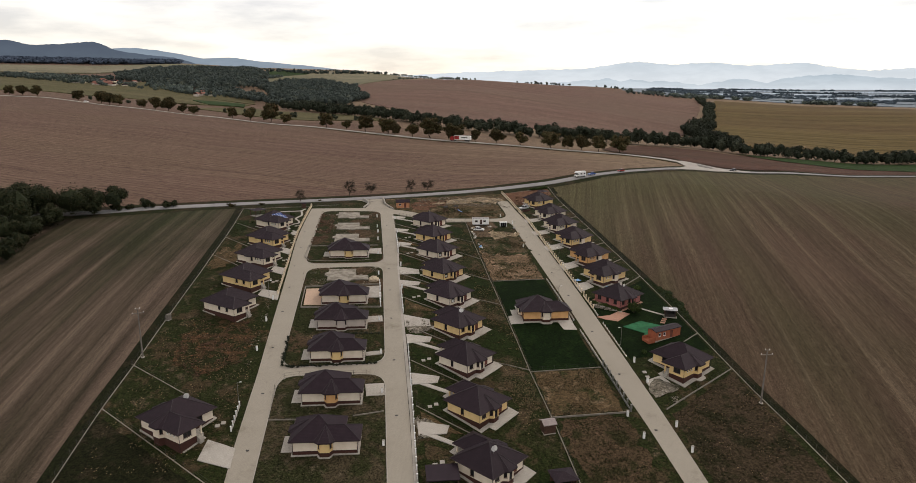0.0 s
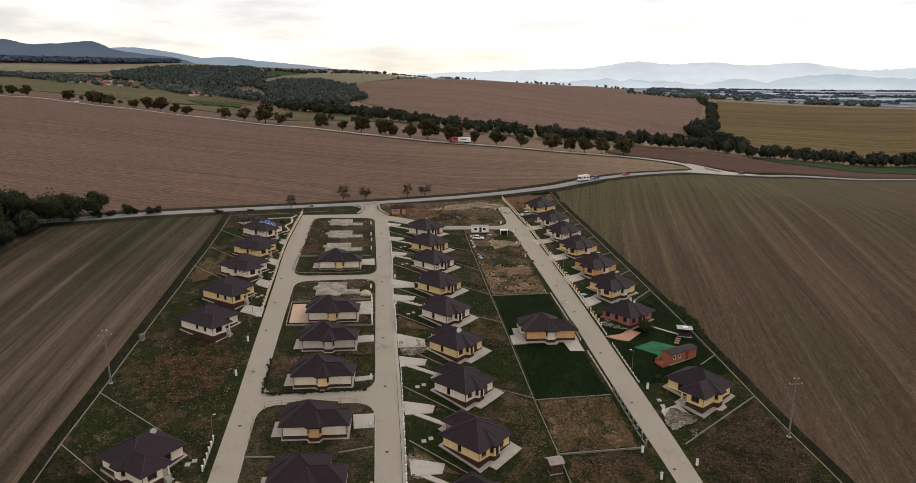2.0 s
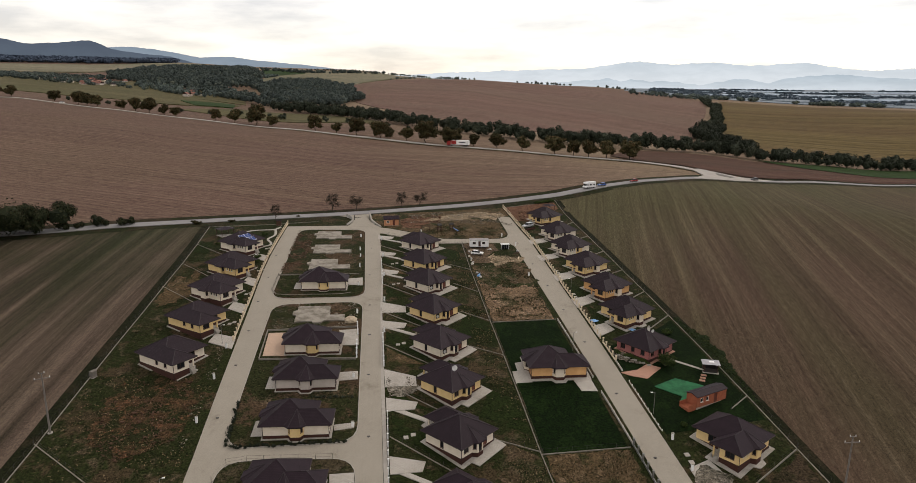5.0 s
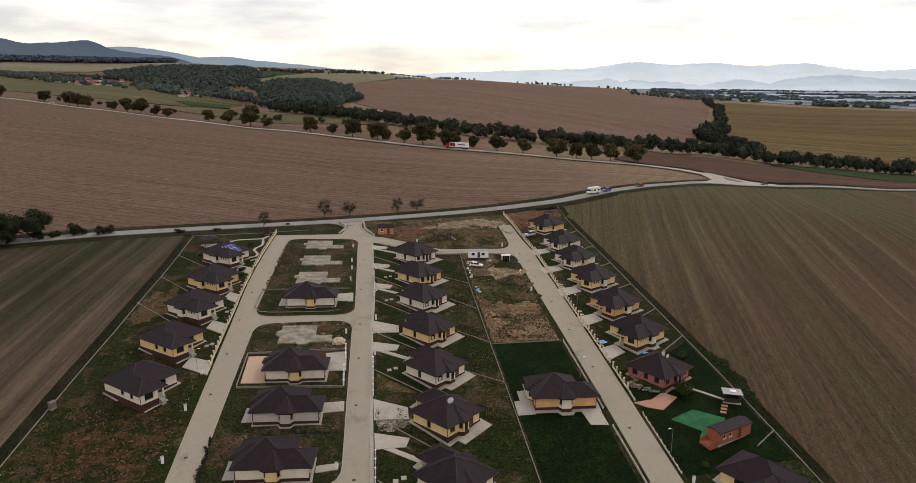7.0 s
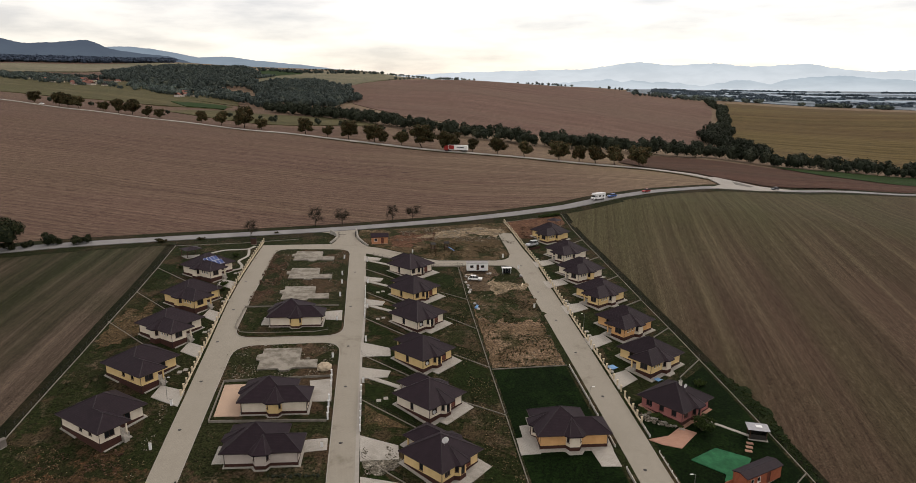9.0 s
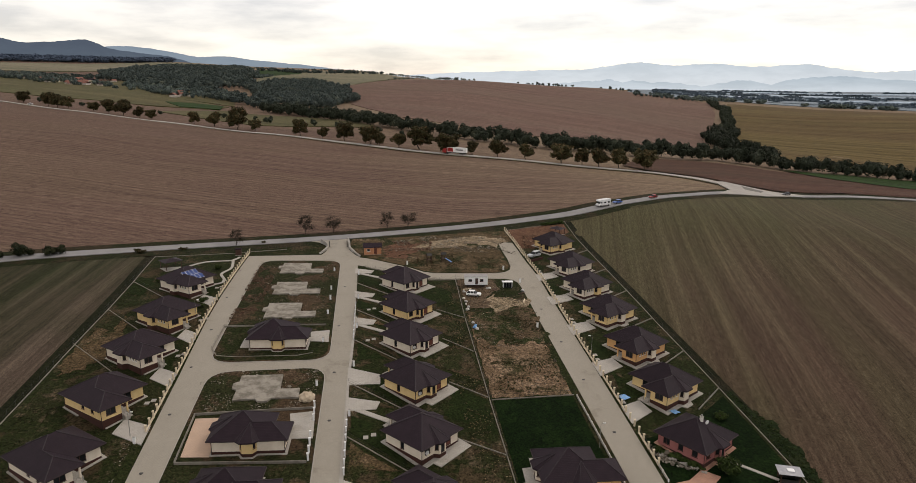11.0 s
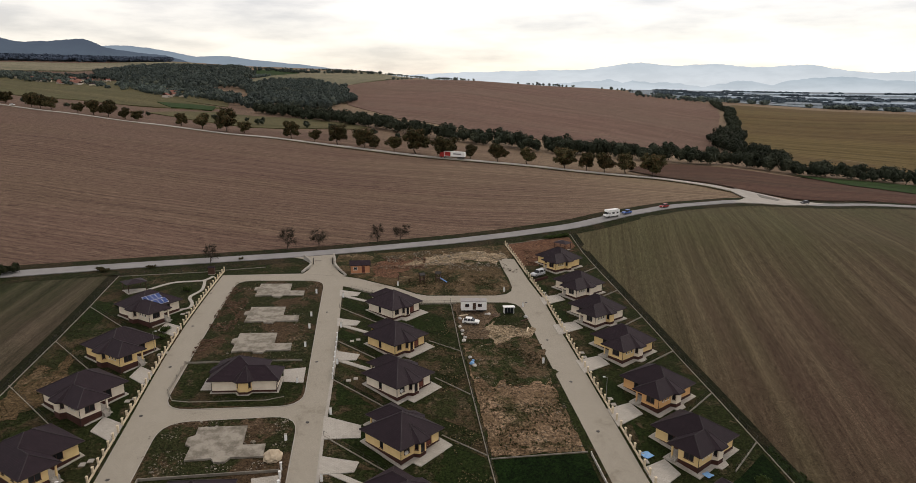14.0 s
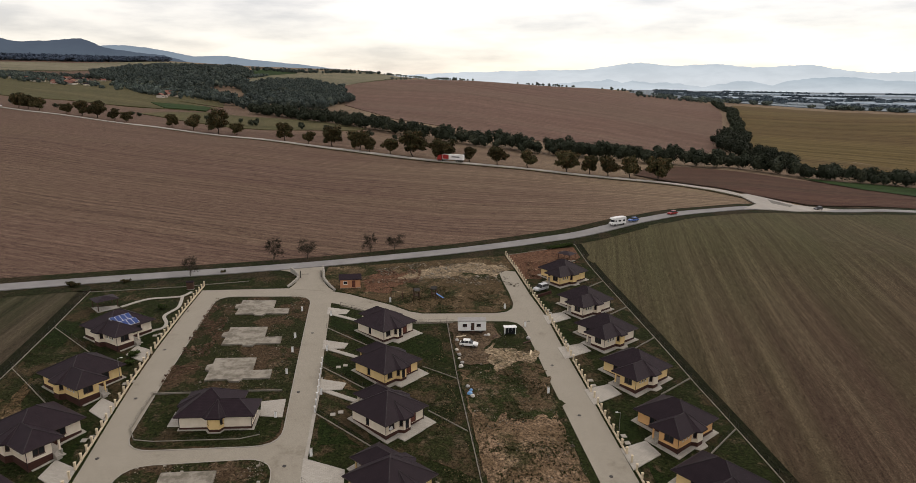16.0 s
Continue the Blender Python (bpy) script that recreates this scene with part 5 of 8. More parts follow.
wood_stuff("tree_row", rng, clumped(along(rng, [(-400, 2400), (-200, 2440), (20, 2380), (150, 2100), (260, 1760), (420, 1660), (560, 1570), (660, 1380)], 4.5, 40)), 7.0, HAZED_WOOD_LEAVES, 60, 1.3, "thin row of trees along the skyline", "tree row", 0.42)
wood_stuff("tree_row", rng, clumped(along(rng, [(-340, 1850), (-298, 2050), (-190, 1940), (-118, 1945), (-40, 1980), (60, 2060)], 4, 60), 3.0), 11, HAZED_WOOD_LEAVES, 70, 2.0, "trees between the ridge fields", "tree row", 0.5)
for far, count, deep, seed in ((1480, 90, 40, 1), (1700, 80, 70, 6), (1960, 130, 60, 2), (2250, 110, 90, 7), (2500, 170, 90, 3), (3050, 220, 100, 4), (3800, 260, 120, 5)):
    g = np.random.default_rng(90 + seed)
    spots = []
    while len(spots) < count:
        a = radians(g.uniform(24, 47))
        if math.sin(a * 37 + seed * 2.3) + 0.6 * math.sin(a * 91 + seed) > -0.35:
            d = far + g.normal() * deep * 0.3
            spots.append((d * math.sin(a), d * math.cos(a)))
    wood_stuff("tree_row", g, spots, 8, HAZED_WOOD_LEAVES if far < 1600 else HAZED_PLAIN_LEAVES, 60, 1.6 + far / 1800, "distant rows of trees on the plain", "tree row", 0.9)
wood_stuff("forest", np.random.default_rng(77), inside(rng, [(-2500, 3500), (-1700, 3150), (-1250, 3250), (-900, 3300), (-960, 3700), (-1600, 3900), (-2600, 4100)], 2200), 22, HAZED_FOREST_LEAVES, 40, 4.5, "dark forest at the foot of the hills", "forest", 0.9)


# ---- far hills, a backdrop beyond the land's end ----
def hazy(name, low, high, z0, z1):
    """Glowing hills with distance haze painted into their colour: paler towards their foot."""
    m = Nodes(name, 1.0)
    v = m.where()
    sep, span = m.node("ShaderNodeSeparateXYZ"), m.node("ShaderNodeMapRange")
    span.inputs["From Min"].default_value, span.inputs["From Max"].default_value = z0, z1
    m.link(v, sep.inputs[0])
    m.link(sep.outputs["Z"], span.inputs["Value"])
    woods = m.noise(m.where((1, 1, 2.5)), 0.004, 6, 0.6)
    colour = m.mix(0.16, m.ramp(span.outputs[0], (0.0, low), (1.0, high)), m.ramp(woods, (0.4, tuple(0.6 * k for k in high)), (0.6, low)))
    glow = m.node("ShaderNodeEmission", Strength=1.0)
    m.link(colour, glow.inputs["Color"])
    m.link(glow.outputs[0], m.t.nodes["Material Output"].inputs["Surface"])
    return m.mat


def hills(name, far, crest, foot, mat, label, rough=6.0, seed=3):
    """A range of hills: crest heights by compass direction, with gullies down the near side."""
    turns = np.arange(crest[0][0], crest[-1][0] + 0.01, 0.12)
    top = np.interp(turns, [c[0] for c in crest], [c[1] for c in crest])
    top = np.convolve(np.pad(top, 6, "edge"), np.hanning(13) / np.hanning(13).sum(), "valid")
    verts, rows_ = [], 9
    for i in range(rows_):
        s = i / (rows_ - 1)
        for t, z in zip(turns, top):
            r = far - 380 * (1 - s) + 30 * noise.noise((t * 0.9, s * 3, seed))
            h = foot + (z - foot) * s**0.8 + rough * (noise.fractal((t * 1.6, s * 2.5, seed), 0.8, 2.0, 4)) * (0.4 + 0.6 * s)
            a = radians(t)
            verts.append((r * math.sin(a), r * math.cos(a), h))
    n = len(turns)
    faces = [(i * n + k, i * n + k + 1, (i + 1) * n + k + 1, (i + 1) * n + k) for i in range(rows_ - 1) for k in range(n - 1)]
    return tagged(raw(name, verts, faces, mat, smooth_shade=True), label, "hills", "", "structure")


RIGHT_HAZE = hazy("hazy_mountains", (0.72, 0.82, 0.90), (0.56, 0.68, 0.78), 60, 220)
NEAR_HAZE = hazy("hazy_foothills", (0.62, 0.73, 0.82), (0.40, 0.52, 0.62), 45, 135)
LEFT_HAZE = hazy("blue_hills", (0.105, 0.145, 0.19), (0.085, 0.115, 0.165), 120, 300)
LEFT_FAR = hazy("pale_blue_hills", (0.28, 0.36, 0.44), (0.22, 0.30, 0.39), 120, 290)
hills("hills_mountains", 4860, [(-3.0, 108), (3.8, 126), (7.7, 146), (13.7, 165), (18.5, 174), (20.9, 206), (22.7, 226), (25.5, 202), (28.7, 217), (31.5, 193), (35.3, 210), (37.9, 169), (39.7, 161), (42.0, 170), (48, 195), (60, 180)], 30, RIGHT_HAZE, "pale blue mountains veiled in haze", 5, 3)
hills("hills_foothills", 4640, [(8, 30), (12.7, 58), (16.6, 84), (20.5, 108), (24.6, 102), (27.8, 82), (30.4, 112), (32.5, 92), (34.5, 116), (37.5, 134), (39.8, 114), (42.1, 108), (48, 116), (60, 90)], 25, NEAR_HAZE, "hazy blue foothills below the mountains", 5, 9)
hills("hills_blue", 4600, [(-60, 240), (-40, 280), (-30, 300), (-25.9, 295), (-24.6, 270), (-22.6, 283), (-20.5, 303), (-19.1, 250), (-17.5, 236), (-15.1, 218), (-13.4, 180), (-12.0, 140), (-10.6, 112)], 105, LEFT_HAZE, "wooded hills painted dark blue with haze", 5, 5)
hills("hills_pale", 4860, [(-23, 215), (-21.8, 227), (-19.1, 278), (-17.5, 283), (-15.1, 258), (-12.8, 222), (-11.0, 236), (-8.6, 212), (-4.9, 188), (-1.1, 150)], 110, LEFT_FAR, "hills behind the ridge painted pale blue with haze", 3, 7)


# ---- paving, drives and slabs ----
def plan(m, points, mirror=False, end=LONG):
    """Points of a house's own plan, in the plan of the place."""
    out = []
    for x, y in points:
        v = m @ Vector((end - x if mirror else x, y, 0))
        out.append((v.x, v.y))
    return out


for m, mirror, kind in SITES:
    deep = ROW_DEEP[kind]
    west = -1.0 if kind in "LR" else -2.5
    side = 0.55 if kind == "C" else 0.9
    pad = [(west, -0.9), (4.2, -0.9), (4.9, -1.9), (7.1, -1.9), (7.8, -0.9), (LONG + 1.0, -1.0), (LONG + 1.0, WING + 2.2), (MAIN + 0.9, WING + 2.2), (MAIN + 0.9, deep + side), (-0.9, deep + side), (-0.9, 7.0), (west, 6.8)]
    rose_house = m is RED_AT
    if rose_house:
        pad = [(-0.7, -0.5), (MAIN + 0.5, -0.5), (MAIN + 0.5, 9.7), (-0.7, 9.7), (-0.7, 6.6), (-1.6, 6.0), (-1.6, 3.2), (-0.7, 2.6)]
    elif kind == "D":
        pad = [(-2.5, 0.8), (-0.4, 0.8), (-0.4, -0.45), (4.4, -0.45), (5.0, -1.3), (7.0, -1.3), (7.6, -0.45), (LONG + 0.5, -0.45), (LONG + 0.5, WING + 2.0), (MAIN + 0.5, WING + 2.0), (MAIN + 0.5, deep + 0.5), (-0.4, deep + 0.5), (-0.4, 5.4), (-2.5, 5.4)]
    elif kind == "L":
        pad = [(-0.5, -0.35), (4.4, -0.35), (4.4, 0.4), (LONG + 0.4, 0.4), (LONG + 0.4, WING + 1.8), (MAIN + 0.5, WING + 1.8), (MAIN + 0.5, deep + 0.6), (-0.8, deep + 0.6)]
    drape("paving", plan(m, pad, mirror), TERRACOTTA if rose_house else PAD, 0.36 if kind == "D" else 0.27, 3.0, 0.2, label="terracotta paving round the rose house" if rose_house else "light concrete paving round the house", category="paving")

C_AT = [(13.2, 189.6), (12.8, 170.4), (12.4, 153.0), (12.1, 134.4), (11.8, 116.6), (12.1, 99.4), (11.5, 82.2), (11.3, 64.4), (10.6, 47.0)]
L_AT = [(-42.6, 191.0), (-42.0, 169.8), (-42.7, 151.9), (-43.8, 133.9), (-46.3, 65.8)]
R_AT = [(61.2, 201.2), (60.0, 182.8), (59.8, 164.4), (59.2, 145.4), (58.4, 128.4), (58.5, 75.4)]
drives = []
for k, (x, y) in enumerate(C_AT):
    edge = -0.1 if y > 150 else -1.0
    if k in (3, 5):
        drives.append([(edge, y + 15.2), (5.7, y + 11.6), (5.6, y + 8.0), (edge, y + 8.3)])
    else:
        drives.append([(edge, y + 21.6), (5.4, y + 19.4), (4.6, y + 17.0), (edge, y + 17.0)])
        drives.append([(0.6, y + 16.9), (2.4, y + 16.9), (7.7, y + 13.1), (7.5, y + 11.9)])
for k, (x, y) in enumerate(L_AT):
    drives.append([(x + 2.2, y - 2.8), (x + 3.0, y + 1.4), (-35.6, y - 1.2), (-35.6, y - 6.6)] if y > 80 else [(x + 4.4, y + 2.2), (-36.2, y - 1.0), (-36.2, y - 6.4), (x + 3.6, y - 3.4)])
for k, (x, y) in enumerate(R_AT):
    drives.append([(51.4 if y < 190 else 53.0, y + 1.2), (x - 2.6, y + 2.9), (x - 1.6, y - 1.0), (51.4 if y < 190 else 52.8, y - 4.4)])
drives += [[(-10.0, 166.9), (-5.6, 167.4), (-5.6, 161.4), (-9.5, 162.1)], [(-11.1, 114.2), (-6.7, 114.3), (-6.7, 111.1), (-10.6, 110.9)], [(-11.1, 95.9), (-7.2, 96.2), (-7.3, 94.6), (-11.1, 94.2)], [(-11.4, 82.5), (-7.2, 82.4), (-7.2, 78.0), (-11.2, 78.1)]]
drives += [[(-11.3, 133.6), (-6.7, 134.0), (-6.6, 125.8), (-10.2, 126.0)], [(26.9, 110.6), (30.3, 111.0), (30.3, 106.0), (26.7, 106.0)], [(39.3, 106.2), (43.2, 105.6), (43.2, 101.2), (39.8, 101.6)]]
for k, d in enumerate(drives):
    drape("driveway", d, PAD, 0.40 if d[0][0] < -4 and d[0][0] > -12 else 0.265, 3.0, 0.16, label="pale concrete drive with dirt stains", category="driveway")
drape("terrace", [(-28.1, 133.8), (-23.6, 133.6), (-23.4, 122.6), (-28.1, 123.0)], PEACH, 0.42, 3, 0.2, label="peach-coloured paved terrace", category="terrace")
drape("terrace", [(50.7, 107.6), (52.6, 105.9), (55.6, 104.5), (60.4, 108.4), (58.0, 110.4), (54.8, 108.2)], TERRACOTTA, 0.31, 3, 0.15, label="terracotta paved terrace by the street", category="terrace")
drape("garden_path", ribbon([(62.5, 113.2), (66, 110), (69.6, 106.6)], 0.6), PAD, 0.31, 2, 0.12, label="narrow terracotta garden path", category="path")
for k in range(3):
    drape("stepping_stone", [(67.9 - 0.7 * k, 104.4 - 1.0 * k), (69.0 - 0.7 * k, 104.0 - 1.0 * k), (69.2 - 0.7 * k, 104.6 - 1.0 * k), (68.1 - 0.7 * k, 105.0 - 1.0 * k)], TERRACOTTA, 0.31, 2, 0.12, label="terracotta stepping stone in the lawn", category="stepping stone", kind="")
drape("pool_cover", rounded([(55.7, 101.4), (61.6, 103.9), (66.5, 100.5), (62.0, 96.0), (59.9, 94.4), (58.8, 95.7), (60.0, 97.2)], 0.3), mottled("green_tarpaulin", (0.006, 0.060, 0.022), (0.020, 0.135, 0.055), 0.45, 0.9, 2.0, relief=0.5), 0.36, 2, 0.14, label="bright green tarpaulin over a garden pool", category="pool cover", kind="")
drape("garden_path", ribbon(curved([(-50, 214.6), (-45.4, 219.3), (-40.5, 220.3), (-37.4, 221.0), (-35.7, 224.2)]), 0.9), PAD, 0.29, 2, 0.12, label="winding pale garden path", category="path")
drape("garden_path", ribbon(curved([(-37.2, 220.8), (-36.4, 213.6), (-38.2, 208.5), (-36.6, 204), (-36.8, 201), (-40, 199.5)]), 0.8), PAD, 0.29, 2, 0.12, label="winding pale garden path", category="path")

SLAB_PLAN = [(0, 0), (4.2, 0.2), (4.8, -0.8), (6.6, -0.8), (7.2, 0.2), (12.4, 0.1), (12.4, 3.4), (8.6, 3.4), (8.6, 8.8), (0.3, 8.9), (0.3, 6.6), (-0.8, 6.0), (-0.8, 4.2), (0.2, 3.6)]
for x, y in ((-21.8, 207.4), (-21.7, 190.7), (-21.9, 175.4), (-22.6, 138.9)):
    drape("foundation_slab", [(x + a, y + b - 0.03 * a) for a, b in SLAB_PLAN], SLAB, 0.62, 2.5, 0.5, label="bare concrete foundation slab of an unbuilt house", category="foundation", kind="")


# ---- fences ----
def stations(line, gap):
    """Points at even steps along a line in plan."""
    out = []
    for a, b in zip(line, line[1:]):
        n = max(1, round((Vector(b) - Vector(a)).length / gap))
        out += [tuple(Vector(a).lerp(Vector(b), k / n)) for k in range(n)]
    return out + [tuple(line[-1])]


def beam(bm, a, b, w, h):
    """A squared beam between two points, its width level."""
    a, b = Vector(a), Vector(b)
    d = b - a
    side = Vector((-d.y, d.x, 0)).normalized() * w / 2
    up = Vector((0, 0, h))
    vs = [bm.verts.new(p) for p in (a - side, a + side, b + side, b - side, a - side + up, a + side + up, b + side + up, b - side + up)]
    for f in ((0, 1, 2, 3), (4, 7, 6, 5), (0, 4, 5, 1), (1, 5, 6, 2), (2, 6, 7, 3), (3, 7, 4, 0)):
        bm.faces.new([vs[i] for i in f])
    return bm


POST_MESH = {}


def shared(key, build, mat):
    if key not in POST_MESH:
        bm = bmesh.new()
        build(bm)
        me = bpy.data.meshes.new(key)
        bm.normal_update()
        bm.to_mesh(me)
        bm.free()
        me.materials.append(mat)
        POST_MESH[key] = me
    return POST_MESH[key]


def fence(line, label, gap=3.0, tall=1.4, base=0.16, base_wide=0.16, posts=("wire_post", DARK_STEEL, 0.032), rails=2, base_mat=None, group="wire fences"):
    """A wire fence: a low concrete footing, a post at each step, and wires between."""
    pts = stations(line, gap)
    o = (pts[0][0], pts[0][1], float(land(*pts[0])))
    f = empty("fence", Matrix.Translation(o), label, "fence", group)
    zs = [float(land(*p)) + 0.13 - o[2] for p in pts]
    at = [Vector((p[0] - o[0], p[1] - o[1], z)) for p, z in zip(pts, zs)]
    for a, b in zip(at, at[1:]):
        part("footing", beam(bmesh.new(), a - Vector((0, 0, 0.3)), b - Vector((0, 0, 0.3)), base_wide, 0.3 + base), base_mat or FOOTING, f)
    r = posts[2]
    me = shared(f"{posts[0]}_{tall}", lambda b: rod(b, (0, 0, -0.3), (0, 0, tall), r, sides=6), posts[1])
    for a in at:
        p = new("post", me)
        p.parent, p.location = f, a
    for k in range(rails):
        h = base + (tall - base) * (k + 1) / rails - 0.04
        line_ = [a + Vector((0, 0, h)) for a in at]
        verts = [p + Vector((0, 0, d)) for p in line_ for d in (-0.012, 0.012)] + [p + Vector((0.012, 0.012, 0)) for p in line_]
        n = len(line_)
        faces = []
        for i in range(n - 1):
            lo, hi, mid = 2 * i, 2 * i + 1, 2 * n + i
            faces += [(lo, lo + 2, hi + 2, hi), (lo, mid, mid + 1, lo + 2), (hi, hi + 2, mid + 1, mid)]
        raw("wire", [tuple(v) for v in verts], faces, posts[1], f)
    return f


def lattice(a, b, low, high, count=8):
    """A panel of upright bars between two rails, in one piece."""
    bm, seen = bmesh.new(), {}
    us = [0.0]
    for k in range(1, count + 1):
        us += [k / (count + 1) - 0.012, k / (count + 1) + 0.012]
    us.append(1.0)
    zs = [low, low + 0.05, high - 0.05, high]

    def at(i, j):
        if (i, j) not in seen:
            seen[i, j] = bm.verts.new(a.lerp(b, us[i]) + Vector((0, 0, zs[j])))
        return seen[i, j]

    for i in range(len(us) - 1):
        for j in range(3):
            if j != 1 or i % 2:
                bm.faces.new((at(i, j), at(i + 1, j), at(i + 1, j + 1), at(i, j + 1)))
    bmesh.ops.solidify(bm, geom=bm.faces[:], thickness=0.03)
    return bm


def pillar_fence(line, label, gap=2.2, tall=1.3, wide=0.30, pillar_mat=None, bars=True, skip=(), base=0.35, cap=True, group="pillar fences"):
    """A street fence: capped pillars on a low wall, with panels of upright bars between; skip: drives left open."""
    pts = stations(line, gap)
    o = (pts[0][0], pts[0][1], float(land(*pts[0])))
    f = empty("fence", Matrix.Translation(o), label, "fence", group)
    at = [Vector((p[0] - o[0], p[1] - o[1], float(land(*p)) + 0.15 - o[2])) for p in pts]
    mat = pillar_mat or STONE_POST

    def pillar(b):
        box(b, -wide / 2, -wide / 2, -0.4, wide / 2, wide / 2, tall, 0.02)
        if cap:
            box(b, -wide / 2 - 0.06, -wide / 2 - 0.06, tall, wide / 2 + 0.06, wide / 2 + 0.06, tall + 0.09, 0.03)

    me = shared(f"pillar_{tall}_{wide}_{mat.name}", pillar, mat)
    for a in at:
        p = new("pillar", me)
        p.parent, p.location = f, a
    for (a, b), p in zip(zip(at, at[1:]), pts):
        if any(s0 <= p[1] + gap / 2 <= s1 for s0, s1 in skip):
            continue
        d = (b - a) * (wide / 2 / (b - a).length)
        bm = beam(bmesh.new(), a + d - Vector((0, 0, 0.3)), b - d - Vector((0, 0, 0.3)), 0.2, 0.3 + base)
        part("low_wall", bm, KERB if mat is WHITE_METAL else mat, f)
        if bars:
            part("bar_panel", lattice(a + d, b - d, base + 0.08, tall - 0.12), DARK_STEEL, f)
    return f


fence(LEFT_FENCE, "long wire fence on a pale footing beside the field")
fence(RIGHT_FENCE, "long wire fence on a pale footing beside the field")
fence([(-61.0, 225.6), (-38.7, 228.3), (-33.4, 229.8), (-22.5, 232.1)], "wire fence on a pale footing along a garden")
fence([(28.6, 200), (27.3, 172), (26.6, 136), (26.4, 105), (26.3, 83.2), (26.8, 64), (26.9, 40)], "wire fence with pale posts between the back gardens")
for a, b in (((-60.5, 203.4), (-47.6, 189.4)), ((-60.6, 184.4), (-46.6, 168.4)), ((-61.4, 166), (-47.2, 150.8)), ((-64.9, 97), (-48, 82)), ((-65.8, 80.6), (-38.2, 54.5))):
    fence([a, b], "low wire fence between two plots")
for a, b in (((20.8, 177.8), (27.2, 172.2)), ((20.4, 161.2), (26.6, 154.2)), ((19.6, 141.8), (26.5, 135.4)), ((19.4, 122.8), (26.4, 117.8)), ((18.6, 88.4), (26.2, 84))):
    fence([a, b], "low wire fence between two plots", tall=1.2)
for k, (x, y) in enumerate(C_AT[:8]):
    fence([(0.2 if y > 150 else -0.7, y + 9.2), (10.6, y - 2.2)], "low wire fence on a kerb between two plots", tall=1.1)
for a, b in (((77.2, 225.8), (70, 220.4)), ((76.5, 206.2), (68.2, 200.2)), ((75.7, 187.4), (67.4, 181.2)), ((74.7, 168), (65.8, 162.4)), ((74.2, 150), (66, 143.6)), ((74.0, 134), (66, 127)), ((73.8, 96), (68, 92)), ((73.6, 79), (51.6, 66.0))):
    fence([a, b], "low wire fence on a pale footing between two plots", base=0.28)
fence([(26.4, 66.2), (43.4, 66.0)], "wire fence on a pale footing across the empty plots", base=0.35)
fence([(27.0, 134.5), (43.6, 134.6)], "wire fence at the end of the lawn", tall=1.2)
fence([(26.4, 83.2), (43.2, 83.2)], "wire fence at the end of the lawn", tall=1.2)
fence([(-30.2, 171.4), (-21.5, 171.0)], "low pale rail fence behind the corner house", tall=0.8, base=0.5)
fence([(-13, 170.8), (-6.6, 170.4)], "low pale rail fence behind the corner house", tall=0.8, base=0.5)
fence([(-30.3, 171.2), (-30.8, 160.5), (-29.2, 157.2), (-26, 156.4), (-12, 155.7), (-8.8, 156.6)], "low pale rail fence inside the kerb", tall=0.8, base=0.3)
fence([(-30.8, 72.6), (-31.0, 83), (-29.4, 87.2), (-26, 87.6), (-11, 86.4)], "wire fence inside the kerb", tall=1.3)
fence([(-31.0, 72.4), (-25.2, 71.8)], "low pale rail fence between two houses", tall=0.7, base=0.4)
fence([(-14, 71.6), (-7.6, 72.4)], "low pale rail fence between two houses", tall=0.7, base=0.4)
fence([(53.9, 251.2), (67.8, 254.8), (78.8, 258)], "wire fence round the newly dug garden", tall=1.3)
fence([(3, 212.2), (8.6, 208.2), (16.4, 202.6), (21, 199.6), (30, 199.4)], "low wire fence along the link street", tall=1.0, base=0.15)

pillar_fence([(-35.9, 131), (-35.6, 157), (-35.7, 177), (-35.4, 191), (-34.7, 208), (-33.6, 228.6)], "cream pillar fence with dark bar panels along the street", skip=[(146.5, 150.5), (164.5, 168.5), (187, 191)])
pillar_fence([(51.4, 112.5), (52.1, 156), (53.2, 182), (54.2, 202), (54.1, 217), (54.3, 238), (53.9, 251)], "cream pillar fence with dark bar panels along the street", skip=[(122, 128), (140, 145.5), (160, 164.5), (178, 183), (198, 202.5), (216, 221)])
pillar_fence([(0.3, 181), (0.0, 162.5)], "slim white pillar fence with dark panels along the street", wide=0.22, pillar_mat=WHITE_METAL, skip=[(170, 175)])
pillar_fence([(-0.8, 129), (-1.0, 116)], "slim white pillar fence along the street", wide=0.25, pillar_mat=WHITE_METAL)
pillar_fence([(-0.9, 97.4), (-1.6, 70), (-2.3, 50)], "slim white pillar fence with dark panels along the street", wide=0.2, pillar_mat=WHITE_METAL, skip=[(79, 85), (62, 68)])
pillar_fence([(43.9, 84), (43.8, 100.6)], "low fence of white boards beside the lawn", wide=0.14, tall=0.55, gap=2.3, pillar_mat=WHITE_METAL, bars=False, base=0.42, cap=False)
pillar_fence([(43.9, 106.4), (44.0, 134)], "low fence of white boards beside the lawn", wide=0.14, tall=0.55, gap=2.3, pillar_mat=WHITE_METAL, bars=False, base=0.42, cap=False)
pillar_fence([(43.9, 66.4), (43.9, 83.6)], "grey pillar fence with dark bar panels", wide=0.3, tall=1.5, pillar_mat=WIRE)
